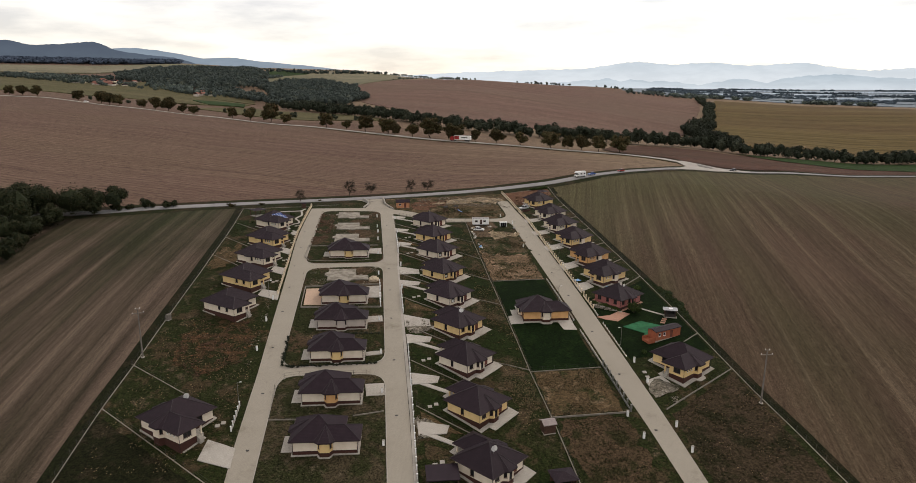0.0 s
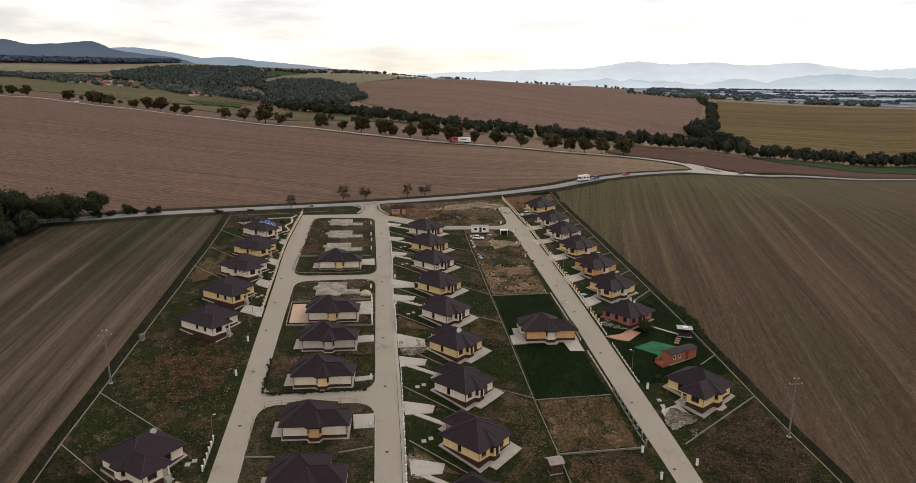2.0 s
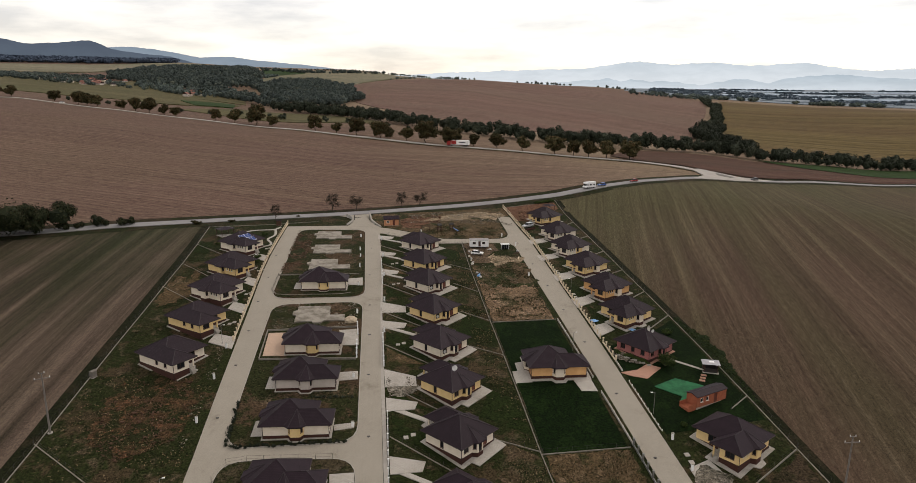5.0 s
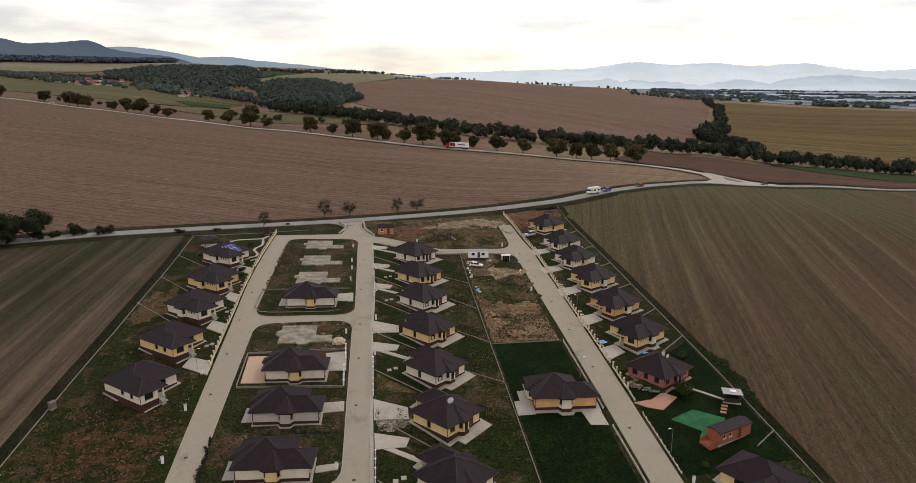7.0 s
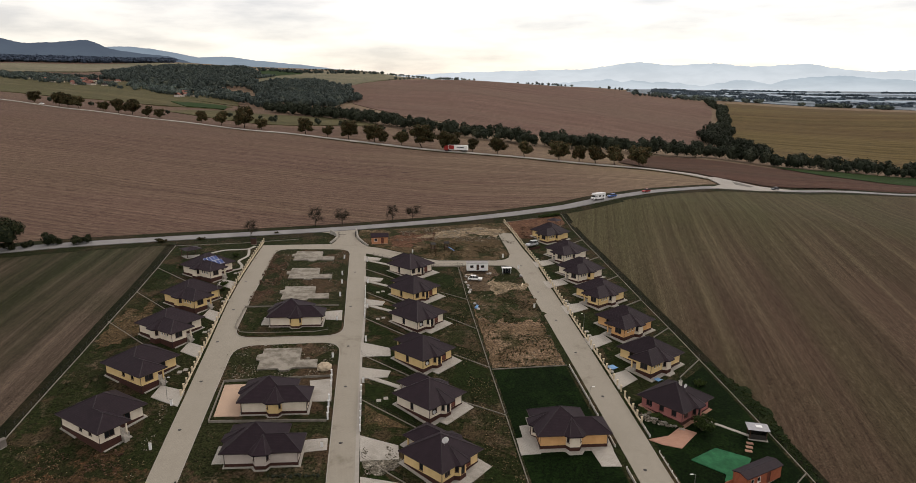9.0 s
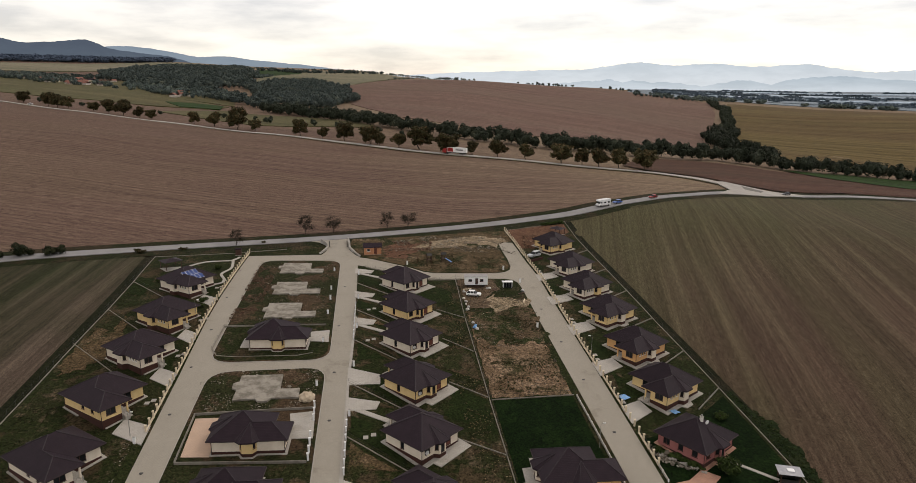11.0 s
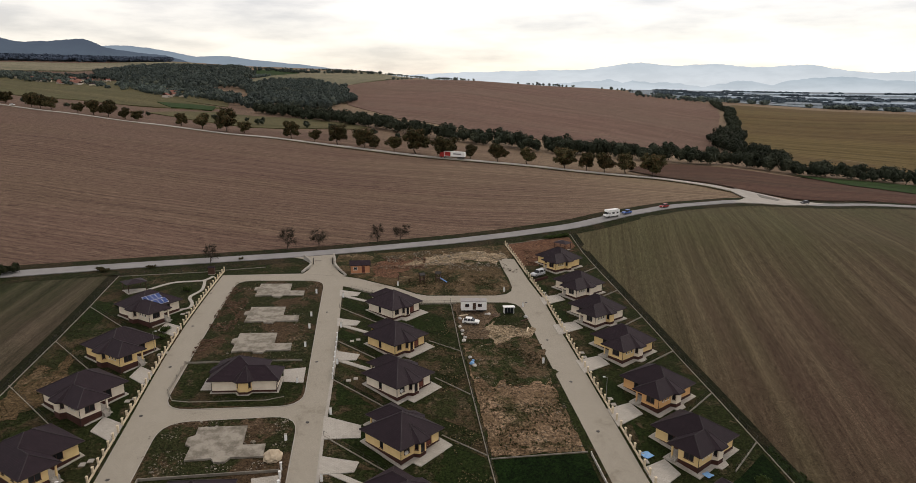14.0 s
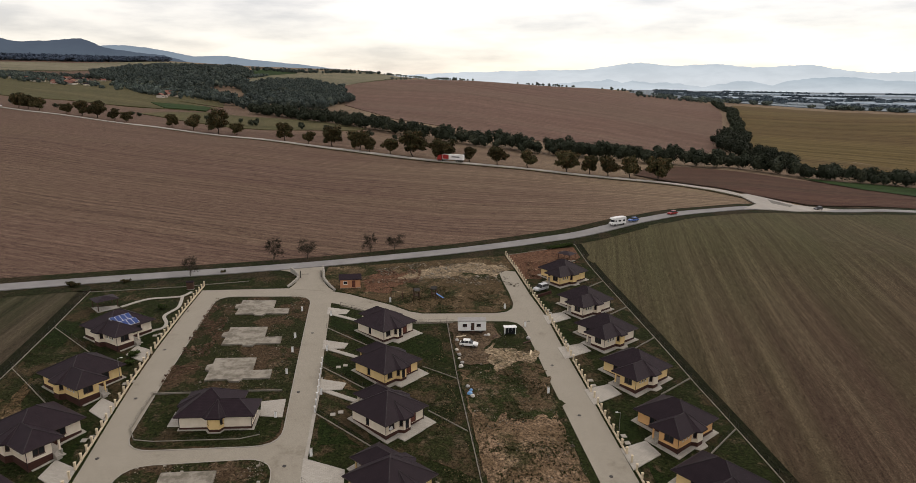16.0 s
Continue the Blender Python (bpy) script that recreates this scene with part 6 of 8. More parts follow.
pillar_fence([(51.0, 87), (51.2, 104)], "low fence of white boards beside the garden", wide=0.12, tall=0.45, gap=1.7, pillar_mat=WHITE_METAL, bars=False, base=0.10, cap=False)
pillar_fence([(51.3, 108.4), (51.4, 113)], "low fence of white boards beside the garden", wide=0.16, tall=0.5, gap=2.3, pillar_mat=WHITE_METAL, bars=False, base=0.4, cap=False)
pillar_fence([(-6.9, 135.2), (-6.8, 131)], "white pillar fence beside the drive", wide=0.3, tall=1.5, gap=2, pillar_mat=WHITE_METAL)
pillar_fence([(-7.0, 126), (-7.0, 120)], "white pillar fence beside the drive", wide=0.3, tall=1.5, gap=2, pillar_mat=WHITE_METAL)
pillar_fence([(-37.6, 78), (-37.9, 70)], "short white pillar fence beside the street", wide=0.22, tall=1.1, gap=1.6, pillar_mat=WHITE_METAL)


def low_wall(line, label, tall, wide, mat, name="garden_wall", step=3.0, up=0.2):
    pts = stations(line, step)
    o = Vector((pts[0][0], pts[0][1], float(land(*pts[0]))))
    bm = bmesh.new()
    for a, b in zip(pts, pts[1:]):
        beam(bm, Vector((*a, float(land(*a)) - 0.3)) - o, Vector((*b, float(land(*b)) - 0.3)) - o, wide, tall + 0.3 + up)
    ob = obj(name, bm, mat)
    ob.location = o
    return tagged(ob, label, "wall")


low_wall([(-28.7, 121.6), (-28.5, 135.0), (-7.2, 134.9)], "low pale plastered garden wall", 0.55, 0.16, FOOTING)
low_wall([(-28.7, 121.4), (-18, 120.4), (-7.2, 119.4)], "low pale plastered garden wall", 0.55, 0.16, FOOTING)


GATE_STONE = mottled("gate_stone", (0.24, 0.225, 0.195), (0.44, 0.42, 0.375), 1.6, 0.9, 8, relief=0.4)


def entrance_wall(line, label):
    """A stepped pale wall at the gate: each length a little lower, with a cap."""
    pts = stations(line, 1.5)
    w = empty("entrance_wall", Matrix.Translation((*pts[0], float(land(*pts[0])))), label, "wall", "walls at the estate's gate")
    o = w.matrix_basis.translation
    for k, (a, b) in enumerate(zip(pts, pts[1:])):
        h = 1.9 - 0.10 * k
        za = Vector((a[0], a[1], float(land(*a)) - 0.3)) - o
        zb = Vector((b[0], b[1], float(land(*b)) - 0.3)) - o
        part("wall_length", beam(bmesh.new(), za, zb, 0.4, h), GATE_STONE, w)
        part("cap", beam(bmesh.new(), za + Vector((0, 0, h)), zb + Vector((0, 0, h)), 0.52, 0.1), KERB, w)


WHITE_STONE = mottled("white_split_stone", (0.48, 0.45, 0.40), (0.66, 0.63, 0.57), 1.2, 0.9, 8, relief=0.5)
entrance_wall(curved([(-11.9, 239.2), (-9.9, 236), (-9.5, 232.4), (-11.5, 226.6)], 4), "curved stepped pale stone wall at the gate")
entrance_wall(curved([(-2.9, 240.5), (-2.4, 236), (-1.9, 231), (1.2, 223.4)], 4), "curved stepped pale stone wall at the gate")
gate = empty("gate", Matrix.Translation((-6.0, 234.4, float(land(-6.0, 234.4)) + 0.2)), "open dark steel barrier posts at the estate's gate", "gate")
for x in (-2.8, 2.9):
    part("gate_post", box(bmesh.new(), x - 0.12, -0.12, -0.2, x + 0.12, 0.12, 2.0, 0.02), DARK_STEEL, gate)
part("barrier", beam(bmesh.new(), (-2.7, 0, 1.0), (-0.4, 0, 1.0), 0.08, 0.1), DARK_STEEL, gate)


# ---- huts, sheds, garden things ----
def gable(bm, x0, y0, x1, y1, z, rise, over=0.3, along_x=True):
    """A gable roof with thickness over a rectangle."""
    if along_x:
        ym, t = (y0 + y1) / 2, 0.12
        prof = [(y0 - over, z), (ym, z + rise), (y1 + over, z), (y1 + over, z + t), (ym, z + rise + t), (y0 - over, z + t)]
        ends = [[bm.verts.new((x, y, h)) for y, h in prof] for x in (x0 - over, x1 + over)]
    else:
        xm, t = (x0 + x1) / 2, 0.12
        prof = [(x0 - over, z), (xm, z + rise), (x1 + over, z), (x1 + over, z + t), (xm, z + rise + t), (x0 - over, z + t)]
        ends = [[bm.verts.new((x, y, h)) for x, h in prof] for y in (y0 - over, y1 + over)]
    bm.faces.new(ends[0])
    bm.faces.new(ends[1][::-1])
    for i in range(6):
        bm.faces.new((ends[0][i], ends[1][i], ends[1][(i + 1) % 6], ends[0][(i + 1) % 6]))
    bmesh.ops.recalc_face_normals(bm, faces=bm.faces)
    return bm


def cabin(name, at, turn, size, wall_mat, roof_mat, label, category, rise=0.9, door=True, windows=((0.7, 1.5),), tall=2.3, over=0.35):
    """A small board-walled cabin with a gable roof, a door and windows on its front."""
    w, d = size
    c = empty(name, on_land(*at, turn, 1, 0.15), label, category)
    a, b, e, f = (-w / 2, -d / 2), (w / 2, -d / 2), (w / 2, d / 2), (-w / 2, d / 2)
    holes = [(u0, u1, 1.0, 1.9) for u0, u1 in windows]
    if door:
        holes.append((w * 0.58, w * 0.58 + 0.9, 0.12, 2.05))
    bm = bmesh.new()
    wall_run(bm, a, b, 0.05, tall, holes, 0.1)
    for p, q in ((b, e), (e, f), (f, a)):
        wall_run(bm, p, q, 0.05, tall, [], 0.1)
    if rise:
        for x in (-w / 2, w / 2):
            bm.faces.new([bm.verts.new(v) for v in ((x, -d / 2, tall), (x, d / 2, tall), (x, 0, tall + rise))])
    body = part("wall", bm, wall_mat, c)
    part("base", box(bmesh.new(), -w / 2 - 0.05, -d / 2 - 0.05, -0.6, w / 2 + 0.05, d / 2 + 0.05, 0.05), KERB, c)
    part("roof", gable(bmesh.new(), -w / 2, -d / 2, w / 2, d / 2, tall, rise, over), roof_mat, c)
    for h in holes:
        is_door = h[2] < 0.5
        opening(c, a, b, h, WHITE_FRAME if not is_door else FRAME, "door" if is_door else "window", 0.07, DOOR if is_door else None)
    return c


hut = cabin("garden_hut", (5.2, 226.6), 2, (5.4, 3.2), mottled("terracotta_plaster", (0.42, 0.19, 0.095), (0.52, 0.25, 0.135), 0.8, 0.92, 30), ROOF, "small orange plastered hut with a dark gable roof", "hut", 1.1, windows=((0.8, 1.9),))
part("step", box(bmesh.new(), 0.7, -2.3, -0.4, 1.5, -1.62, 0.02), DARK_WOOD, hut)
red_shed = cabin("garden_shed", (64.3, 95.4), 21, (8.6, 2.7), RED_WOOD, ROOF, "long red timber garden shed with a brown roof", "shed", 0.45, windows=((1.0, 1.8), (2.6, 3.4)), tall=2.3, over=0.2)
part("deck", box(bmesh.new(), -6.4, -1.3, -0.4, -4.36, 1.2, 0.25), RED_WOOD, red_shed)
for y in (-1.3, 1.1):
    part("deck_rail", box(bmesh.new(), -6.4, y, 0.25, -4.36, y + 0.08, 1.0), RED_WOOD, red_shed)
cabin("garden_shed", (24.8, 62.4), 8, (2.4, 2.2), DARK_WOOD, mottled("weathered_felt", (0.20, 0.165, 0.155), (0.30, 0.255, 0.24), 2), "small dark timber shed with a pale felt roof", "shed", 0.6, door=False, windows=(), tall=1.9, over=0.25)
cabin("utility_cabinet", (-36.6, 226.6), 0, (1.7, 1.2), DARK_WOOD, ROOF, "small dark brown cabinet beside the street fence", "cabinet", 0.3, door=False, windows=(), tall=1.9, over=0.1)
cabin("garden_shed", (-62.4, 118.5), 60, (1.1, 0.9), POLE_CONCRETE, POLE_CONCRETE, "small grey concrete meter box by the fence", "meter box", 0.15, door=False, windows=(), tall=1.3, over=0.05)


def pavilion(at, turn, w, d, tall, label, roof_mat, walls=None, rise=0.7):
    """An open garden pavilion: four posts, a hipped roof, a floor."""
    p = empty("pavilion", on_land(*at, turn, 1, 0.1), label, "pavilion")
    part("floor", box(bmesh.new(), -w / 2 - 0.3, -d / 2 - 0.3, -0.6, w / 2 + 0.3, d / 2 + 0.3, 0.08), PAD, p)
    for x in (-w / 2, w / 2):
        for y in (-d / 2, d / 2):
            part("post", box(bmesh.new(), x - 0.08, y - 0.08, 0.08, x + 0.08, y + 0.08, tall, 0.01), DARK_WOOD, p)
    o, r = 0.5, min(w, d) / 2
    bm = bmesh.new()
    e = [bm.verts.new(v) for v in ((-w / 2 - o, -d / 2 - o, tall), (w / 2 + o, -d / 2 - o, tall), (w / 2 + o, d / 2 + o, tall), (-w / 2 - o, d / 2 + o, tall))]
    t = [bm.verts.new((s * (w / 2 - r), 0, tall + rise)) for s in (-1, 1)]
    for f in ((e[0], e[1], t[1], t[0]), (e[1], e[2], t[1]), (e[2], e[3], t[0], t[1]), (e[3], e[0], t[0]), (e[3], e[2], e[1], e[0])):
        bm.faces.new(f)
    part("roof", bm, roof_mat, p)
    if walls:
        part("back_wall", box(bmesh.new(), -w / 2 + 0.1, d / 2 - 0.1, 0.08, w / 2 - 0.1, d / 2, tall - 0.1), walls, p)
        part("side_wall", box(bmesh.new(), w / 2 - 0.1, -d / 2 + 0.1, 0.08, w / 2, d / 2 - 0.12, tall - 0.1), walls, p)
        part("half_wall", box(bmesh.new(), -w / 2 + 0.1, -d / 2, 0.08, w / 2 - 0.1, -d / 2 + 0.1, 1.0), walls, p)
    return p


pavilion((-53.6, 214.6), 38, 4.4, 4.0, 2.4, "open dark timber garden pavilion with brown roof", ROOF)
pavilion((23.6, 47.6), 5, 3.6, 3.2, 2.3, "dark timber garden pavilion with brown roof", ROOF, DARK_WOOD)
pavilion((72.0, 244.5), -50, 4.0, 3.4, 2.3, "dark garden pavilion with brown roof", ROOF)
spa = pavilion((70.9, 106.2), -20, 2.8, 2.0, 2.1, "black garden cabin with a grey sheet roof", mottled("grey_sheet", (0.25, 0.25, 0.26), (0.36, 0.36, 0.37), 1, 0.5), DARK_STEEL, 0.1)
part("roof_hatch", box(bmesh.new(), -0.4, -0.5, 2.2, 0.7, 0.4, 2.3, 0.02), WHITE_METAL, spa)
carport = empty("carport", on_land(1.8, 50.8, -2, 1, 0.1), "flat-roofed dark carport beside the street", "carport")
part("roof", box(bmesh.new(), -2.6, -2.6, 2.3, 3.4, 2.6, 2.5, 0.03), ROOF, carport)
for x in (-2.3, 3.1):
    for y in (-2.3, 2.3):
        part("post", box(bmesh.new(), x - 0.08, y - 0.08, -0.4, x + 0.08, y + 0.08, 2.3), DARK_WOOD, carport)

# site hut on wheels, glass booth
wagon = empty("site_wagon", on_land(33.7, 194.2, -5, 1, 0.16), "white site wagon with flat grey roof and two windows", "site wagon")
bm = bmesh.new()
front = [(-3.2, -1.25), (3.2, -1.25)]
wagon_holes = [(1.0, 2.0, 1.6, 2.3), (4.2, 5.2, 1.6, 2.3), (2.9, 3.7, 0.75, 2.55)]
wall_run(bm, front[0], front[1], 0.65, 2.9, wagon_holes, 0.08)
for p, q in (((3.2, -1.25), (3.2, 1.25)), ((3.2, 1.25), (-3.2, 1.25)), ((-3.2, 1.25), (-3.2, -1.25))):
    wall_run(bm, p, q, 0.65, 2.9, [], 0.08)
part("body", bm, WHITE_METAL, wagon)
part("roof", box(bmesh.new(), -3.3, -1.35, 2.9, 3.3, 1.35, 3.02, 0.03), mottled("grey_felt", (0.22, 0.21, 0.2), (0.32, 0.31, 0.3), 1), wagon)
part("chassis", box(bmesh.new(), -3.1, -1.1, 0.45, 3.1, 1.1, 0.65), DARK_STEEL, wagon)
for h in wagon_holes:
    opening(wagon, front[0], front[1], h, FRAME if h[2] > 1 else DARK_STEEL, "window" if h[2] > 1 else "door", 0.05, None if h[2] > 1 else DARK_WOOD)
for x in (-2.0, 2.0):
    for y in (-0.9, 0.9):
        part("wheel", rod(bmesh.new(), (x, y - 0.1, 0.3), (x, y + 0.1, 0.3), 0.3, sides=14), DARK_STEEL, wagon)
for k in range(3):
    part("step", box(bmesh.new(), -0.4, -2.2 + 0.3 * k, 0.15 + 0.2 * k, 0.6, -1.9 + 0.3 * k, 0.2 + 0.2 * k), DARK_WOOD, wagon)
booth = empty("booth", on_land(42.4, 192.4, -3, 1, 0.16) @ Matrix.Diagonal((1.2, 1.0, 0.78, 1)), "small pale booth with dark glass front", "booth")
part("frame", box(box(box(bmesh.new(), -1.05, -0.6, 0, -0.95, 0.6, 2.1), 0.95, -0.6, 0, 1.05, 0.6, 2.1), -0.95, 0.5, 0, 0.95, 0.6, 2.1), WHITE_METAL, booth)
part("roof", box(bmesh.new(), -1.25, -0.8, 2.1, 1.25, 0.75, 2.25, 0.03), WHITE_METAL, booth)
for x in (-0.93, -0.29, 0.35):
    part("pane", box(bmesh.new(), x, -0.56, 0.1, x + 0.58, -0.52, 2.05), GLASS, booth)

# playground
swing = empty("swing", on_land(17.4, 216.2, -10, 1, 0.14), "timber swing frame on the empty plot", "swing")
for x in (-1.6, 1.6):
    for y in (-0.8, 0.8):
        part("leg", rod(bmesh.new(), (x, y, -0.1), (x * 0.9, 0, 2.2), 0.06, sides=6), DARK_WOOD, swing)
part("crossbar", rod(bmesh.new(), (-1.6, 0, 2.2), (1.6, 0, 2.2), 0.06, sides=6), DARK_WOOD, swing)
for x in (-0.7, 0.7):
    s = part("seat", box(bmesh.new(), x - 0.25, -0.1, 0.5, x + 0.25, 0.1, 0.55), DARK_WOOD, swing)
    part("chain", rod(rod(bmesh.new(), (x - 0.22, 0, 0.55), (x - 0.22, 0, 2.2), 0.012, sides=4), (x + 0.22, 0, 0.55), (x + 0.22, 0, 2.2), 0.012, sides=4), DARK_STEEL, s)


def play_tower(at, turn, slide, label):
    t = empty("play_tower", on_land(*at, turn, 1, 0.14), label, "play tower")
    for x in (-0.6, 0.6):
        for y in (-0.6, 0.6):
            part("post", box(bmesh.new(), x - 0.06, y - 0.06, -0.2, x + 0.06, y + 0.06, 2.4), DARK_WOOD, t)
    part("platform", box(bmesh.new(), -0.65, -0.65, 1.1, 0.65, 0.65, 1.2), DARK_WOOD, t)
    for x in (-0.62, 0.58):
        part("side_board", box(bmesh.new(), x, -0.55, 1.2, x + 0.04, 0.55, 1.85), DARK_WOOD, t)
    part("roof", gable(bmesh.new(), -0.65, -0.65, 0.65, 0.65, 2.4, 0.6, 0.15), DARK_STEEL, t)
    if slide:
        part("slide", beam(bmesh.new(), (0.6, 0, 1.15), (2.6, -0.4, 0.2), 0.5, 0.08), mottled("blue_plastic", (0.05, 0.16, 0.42), (0.08, 0.22, 0.50), 1, 0.35), t, "blue plastic slide")


play_tower((22.5, 215.6), 10, False, "dark timber play house on posts")
play_tower((27.2, 216.6), -20, True, "dark timber play tower with a blue slide")


# poles and lamps
def power_pole(at, tall, turn, label):
    p = empty("power_pole", on_land(*at, turn), label, "power pole")
    part("shaft", rod(bmesh.new(), (0, 0, -0.5), (0, 0, tall), 0.20, 0.11, 10), POLE_CONCRETE, p)
    part("crossarm", box(bmesh.new(), -1.3, -0.07, tall - 1.2, 1.3, 0.07, tall - 1.05), POLE_CONCRETE, p)
    part("top_arm", box(bmesh.new(), -0.55, -0.06, tall - 0.15, 0.55, 0.06, tall - 0.02), POLE_CONCRETE, p)
    for x, z in ((-1.2, tall - 1.05), (1.2, tall - 1.05), (-0.45, tall - 0.02), (0.45, tall - 0.02)):
        part("insulator", rod(bmesh.new(), (x, 0, z), (x, 0, z + 0.25), 0.06, 0.04, 8), WHITE_METAL, p)
    part("plinth", rod(bmesh.new(), (0, 0, -0.3), (0, 0, 0.25), 0.6, 0.45, 8), KERB, p)


power_pole((-63.4, 100.1), 12.2, 20, "tall concrete power pole by the field fence")
power_pole((72.9, 65.8), 12.4, -5, "tall concrete power pole by the field fence")


def street_lamp(at, turn):
    p = empty("street_lamp", on_land(*at, turn, 1, 0.15), "slim steel street lamp beside the estate street", "street lamp", "street lamps")
    part("pole", rod(bmesh.new(), (0, 0, -0.2), (0, 0, 4.6), 0.06, 0.04, 8), WIRE, p)
    part("arm", rod(bmesh.new(), (0, 0, 4.55), (0.5, 0, 4.7), 0.03, sides=6), WIRE, p)
    part("head", box(bmesh.new(), 0.4, -0.1, 4.66, 0.9, 0.1, 4.76, 0.02), WHITE_METAL, p)
    return p


lamp = street_lamp((-38.0, 177.5), 0)
for x, y, t in ((-38.0, 79.3, 0), (51.6, 92.4, 180), (-38.2, 130, 0), (43.0, 118, 0), (52.4, 150, 180)):
    copy_thing(lamp, on_land(x, y, t, 1, 0.15))


def meter_post(at):
    p = empty("meter_post", on_land(*at, 0, 1, 0.15), "small white meter post at the plot's edge", "meter post", "meter posts")
    part("body", box(bmesh.new(), -0.22, -0.16, -0.3, 0.22, 0.16, 1.25, 0.03), WHITE_METAL, p)
    part("lid", box(bmesh.new(), -0.26, -0.20, 1.25, 0.26, 0.20, 1.34, 0.03), KERB, p)
    return p


post = meter_post((-6.2, 209))
for x, y in ((-6.4, 193.5), (-6.3, 186.5), (-6.5, 177), (-6.8, 161.6), (-7.0, 143), (-7.6, 112), (-7.6, 95), (-7.8, 79), (-8, 62), (0.9, 206), (0.9, 186.8), (0.7, 168.8), (0.2, 150.2), (-0.4, 132.2), (-36.9, 128), (-37.0, 115), (-37.2, 100), (46.9, 196), (44.0, 165), (51.9, 84.5), (51.6, 76), (51.2, 60.5), (43.2, 58), (42.6, 65), (44.4, 207.6), (15.6, 214.0), (50.9, 53)):
    copy_thing(post, on_land(x, y, 0, 1, 0.15))


def hatch(at):
    return tagged(drape("hatch_cover", [(at[0] - 0.45, at[1] - 0.45), (at[0] + 0.45, at[1] - 0.45), (at[0] + 0.45, at[1] + 0.45), (at[0] - 0.45, at[1] + 0.45)], KERB, 0.29, 2, 0.12, kind=""), "pale concrete hatch cover in the grass", "hatch cover", "hatch covers")


for x, y in C_AT[1:]:
    hatch((x - 9.2, y + 8.6)), hatch((x - 7.8, y + 9.2))
for x, y in L_AT:
    hatch((x + 5.4, y + 6.2)), hatch((x + 6.4, y + 7.0))
for x, y in R_AT:
    hatch((x - 5.9, y + 4.6)), hatch((x - 6.0, y + 2.6))


def manhole(x, y):
    bm = rod(bmesh.new(), (0, 0, -0.05), (0, 0, 0.02), 0.33, sides=16)
    ob = obj("manhole_cover", bm, DARK_STEEL)
    ob.location = (x, y, float(land(x, y)) + 0.195)
    tagged(ob, "dark iron manhole cover in the paving", "manhole cover", "manhole covers")


for x, y in ((-33.5, 211), (-33.2, 190), (-33.0, 170.5), (-33.4, 153), (-33.2, 136), (-33.4, 120), (-33.6, 101), (-33.4, 82), (-33.8, 64), (-2.8, 196), (-3.6, 170), (-3.8, 148), (-4.0, 131), (-4.4, 113), (-4.6, 92), (-5.0, 71), (48.5, 199), (47.9, 176), (47.6, 157), (47.3, 140), (47.2, 122), (46.8, 100), (46.5, 80), (46.6, 60)):
    manhole(x, y)

# odds and ends along the plot fence: bags, crates, boards
rng = np.random.default_rng(21)
BAG = (mottled("dirty_bag", (0.26, 0.25, 0.235), (0.46, 0.45, 0.42), 1.5), WHITE_STONE, mottled("blue_sheeting", (0.10, 0.26, 0.50), (0.20, 0.38, 0.60), 2, 0.5))
for k, (x, y) in enumerate(((29.6, 189.4), (28.9, 184.6), (29.1, 182.2), (28.8, 180.4), (29.2, 178.6), (28.7, 177), (28.8, 168.8), (29.3, 167.4), (28.8, 166.2), (29.2, 165.2), (36.4, 191.4), (37.2, 191.6), (46.0, 189.2))):
    bm = bmesh.new()
    bmesh.ops.create_icosphere(bm, subdivisions=2, radius=0.5)
    for v in bm.verts:
        v.co *= 1 + 0.35 * noise.noise(v.co * 2 + Vector((k, 0, 0)))
        v.co.z = max(v.co.z * 0.8, -0.3)
    ob = obj("building_bag", bm, BAG[2] if k in (7, 8) else BAG[k % 2])
    ob.matrix_basis = on_land(x, y, 50 * k, 0.6 + 0.4 * rng.random(), 0.36)
    tagged(ob, "blue plastic sheeting heaped on the ground" if k in (7, 8) else "pale building bag heaped on the weedy plot", "building bag", "building bags")
for k, (x, y, t) in enumerate(((38.6, 191, 60), (30.8, 191.4, 15), (45.2, 187.2, 30), (44.8, 182, 70))):
    ob = obj("board_stack", box(box(bmesh.new(), -1.2, -0.15, 0, 1.2, 0.15, 0.08), -1.1, -0.1, 0.08, 1.15, 0.18, 0.15), (DARK_WOOD, STONE_POST)[k % 2])
    ob.matrix_basis = on_land(x, y, t, 1, 0.22)
    tagged(ob, "short stack of building boards on the earth", "boards", "board stacks")
rubble_pile = bmesh.new()
bmesh.ops.create_icosphere(rubble_pile, subdivisions=3, radius=1.5)
for v in rubble_pile.verts:
    v.co *= 1 + 0.25 * noise.noise(v.co * 1.5)
    v.co.z = max(v.co.z * 0.75, -0.3)
ob = obj("sand_mound", rubble_pile, mottled("sand", (0.36, 0.29, 0.2), (0.48, 0.4, 0.29), 1.2, 0.95, 20))
ob.matrix_basis = on_land(-8.6, 138.4, 0, 1, 0.5)
tagged(ob, "mound of pale sand beside the street", "sand mound")

# garden shrubs
low_wall([(54.6, 214.6), (59.4, 217.6)], "low red-brown brick garden wall", 0.7, 0.25, PLINTH)
shrub = bush(71, 2.9, 2.2, SHRUB_LEAVES, "drooping green garden shrub beside the terrace", 130, 0.16)
shrub.matrix_basis = on_land(61.8, 109.2, 0, 1.1, 0.1)
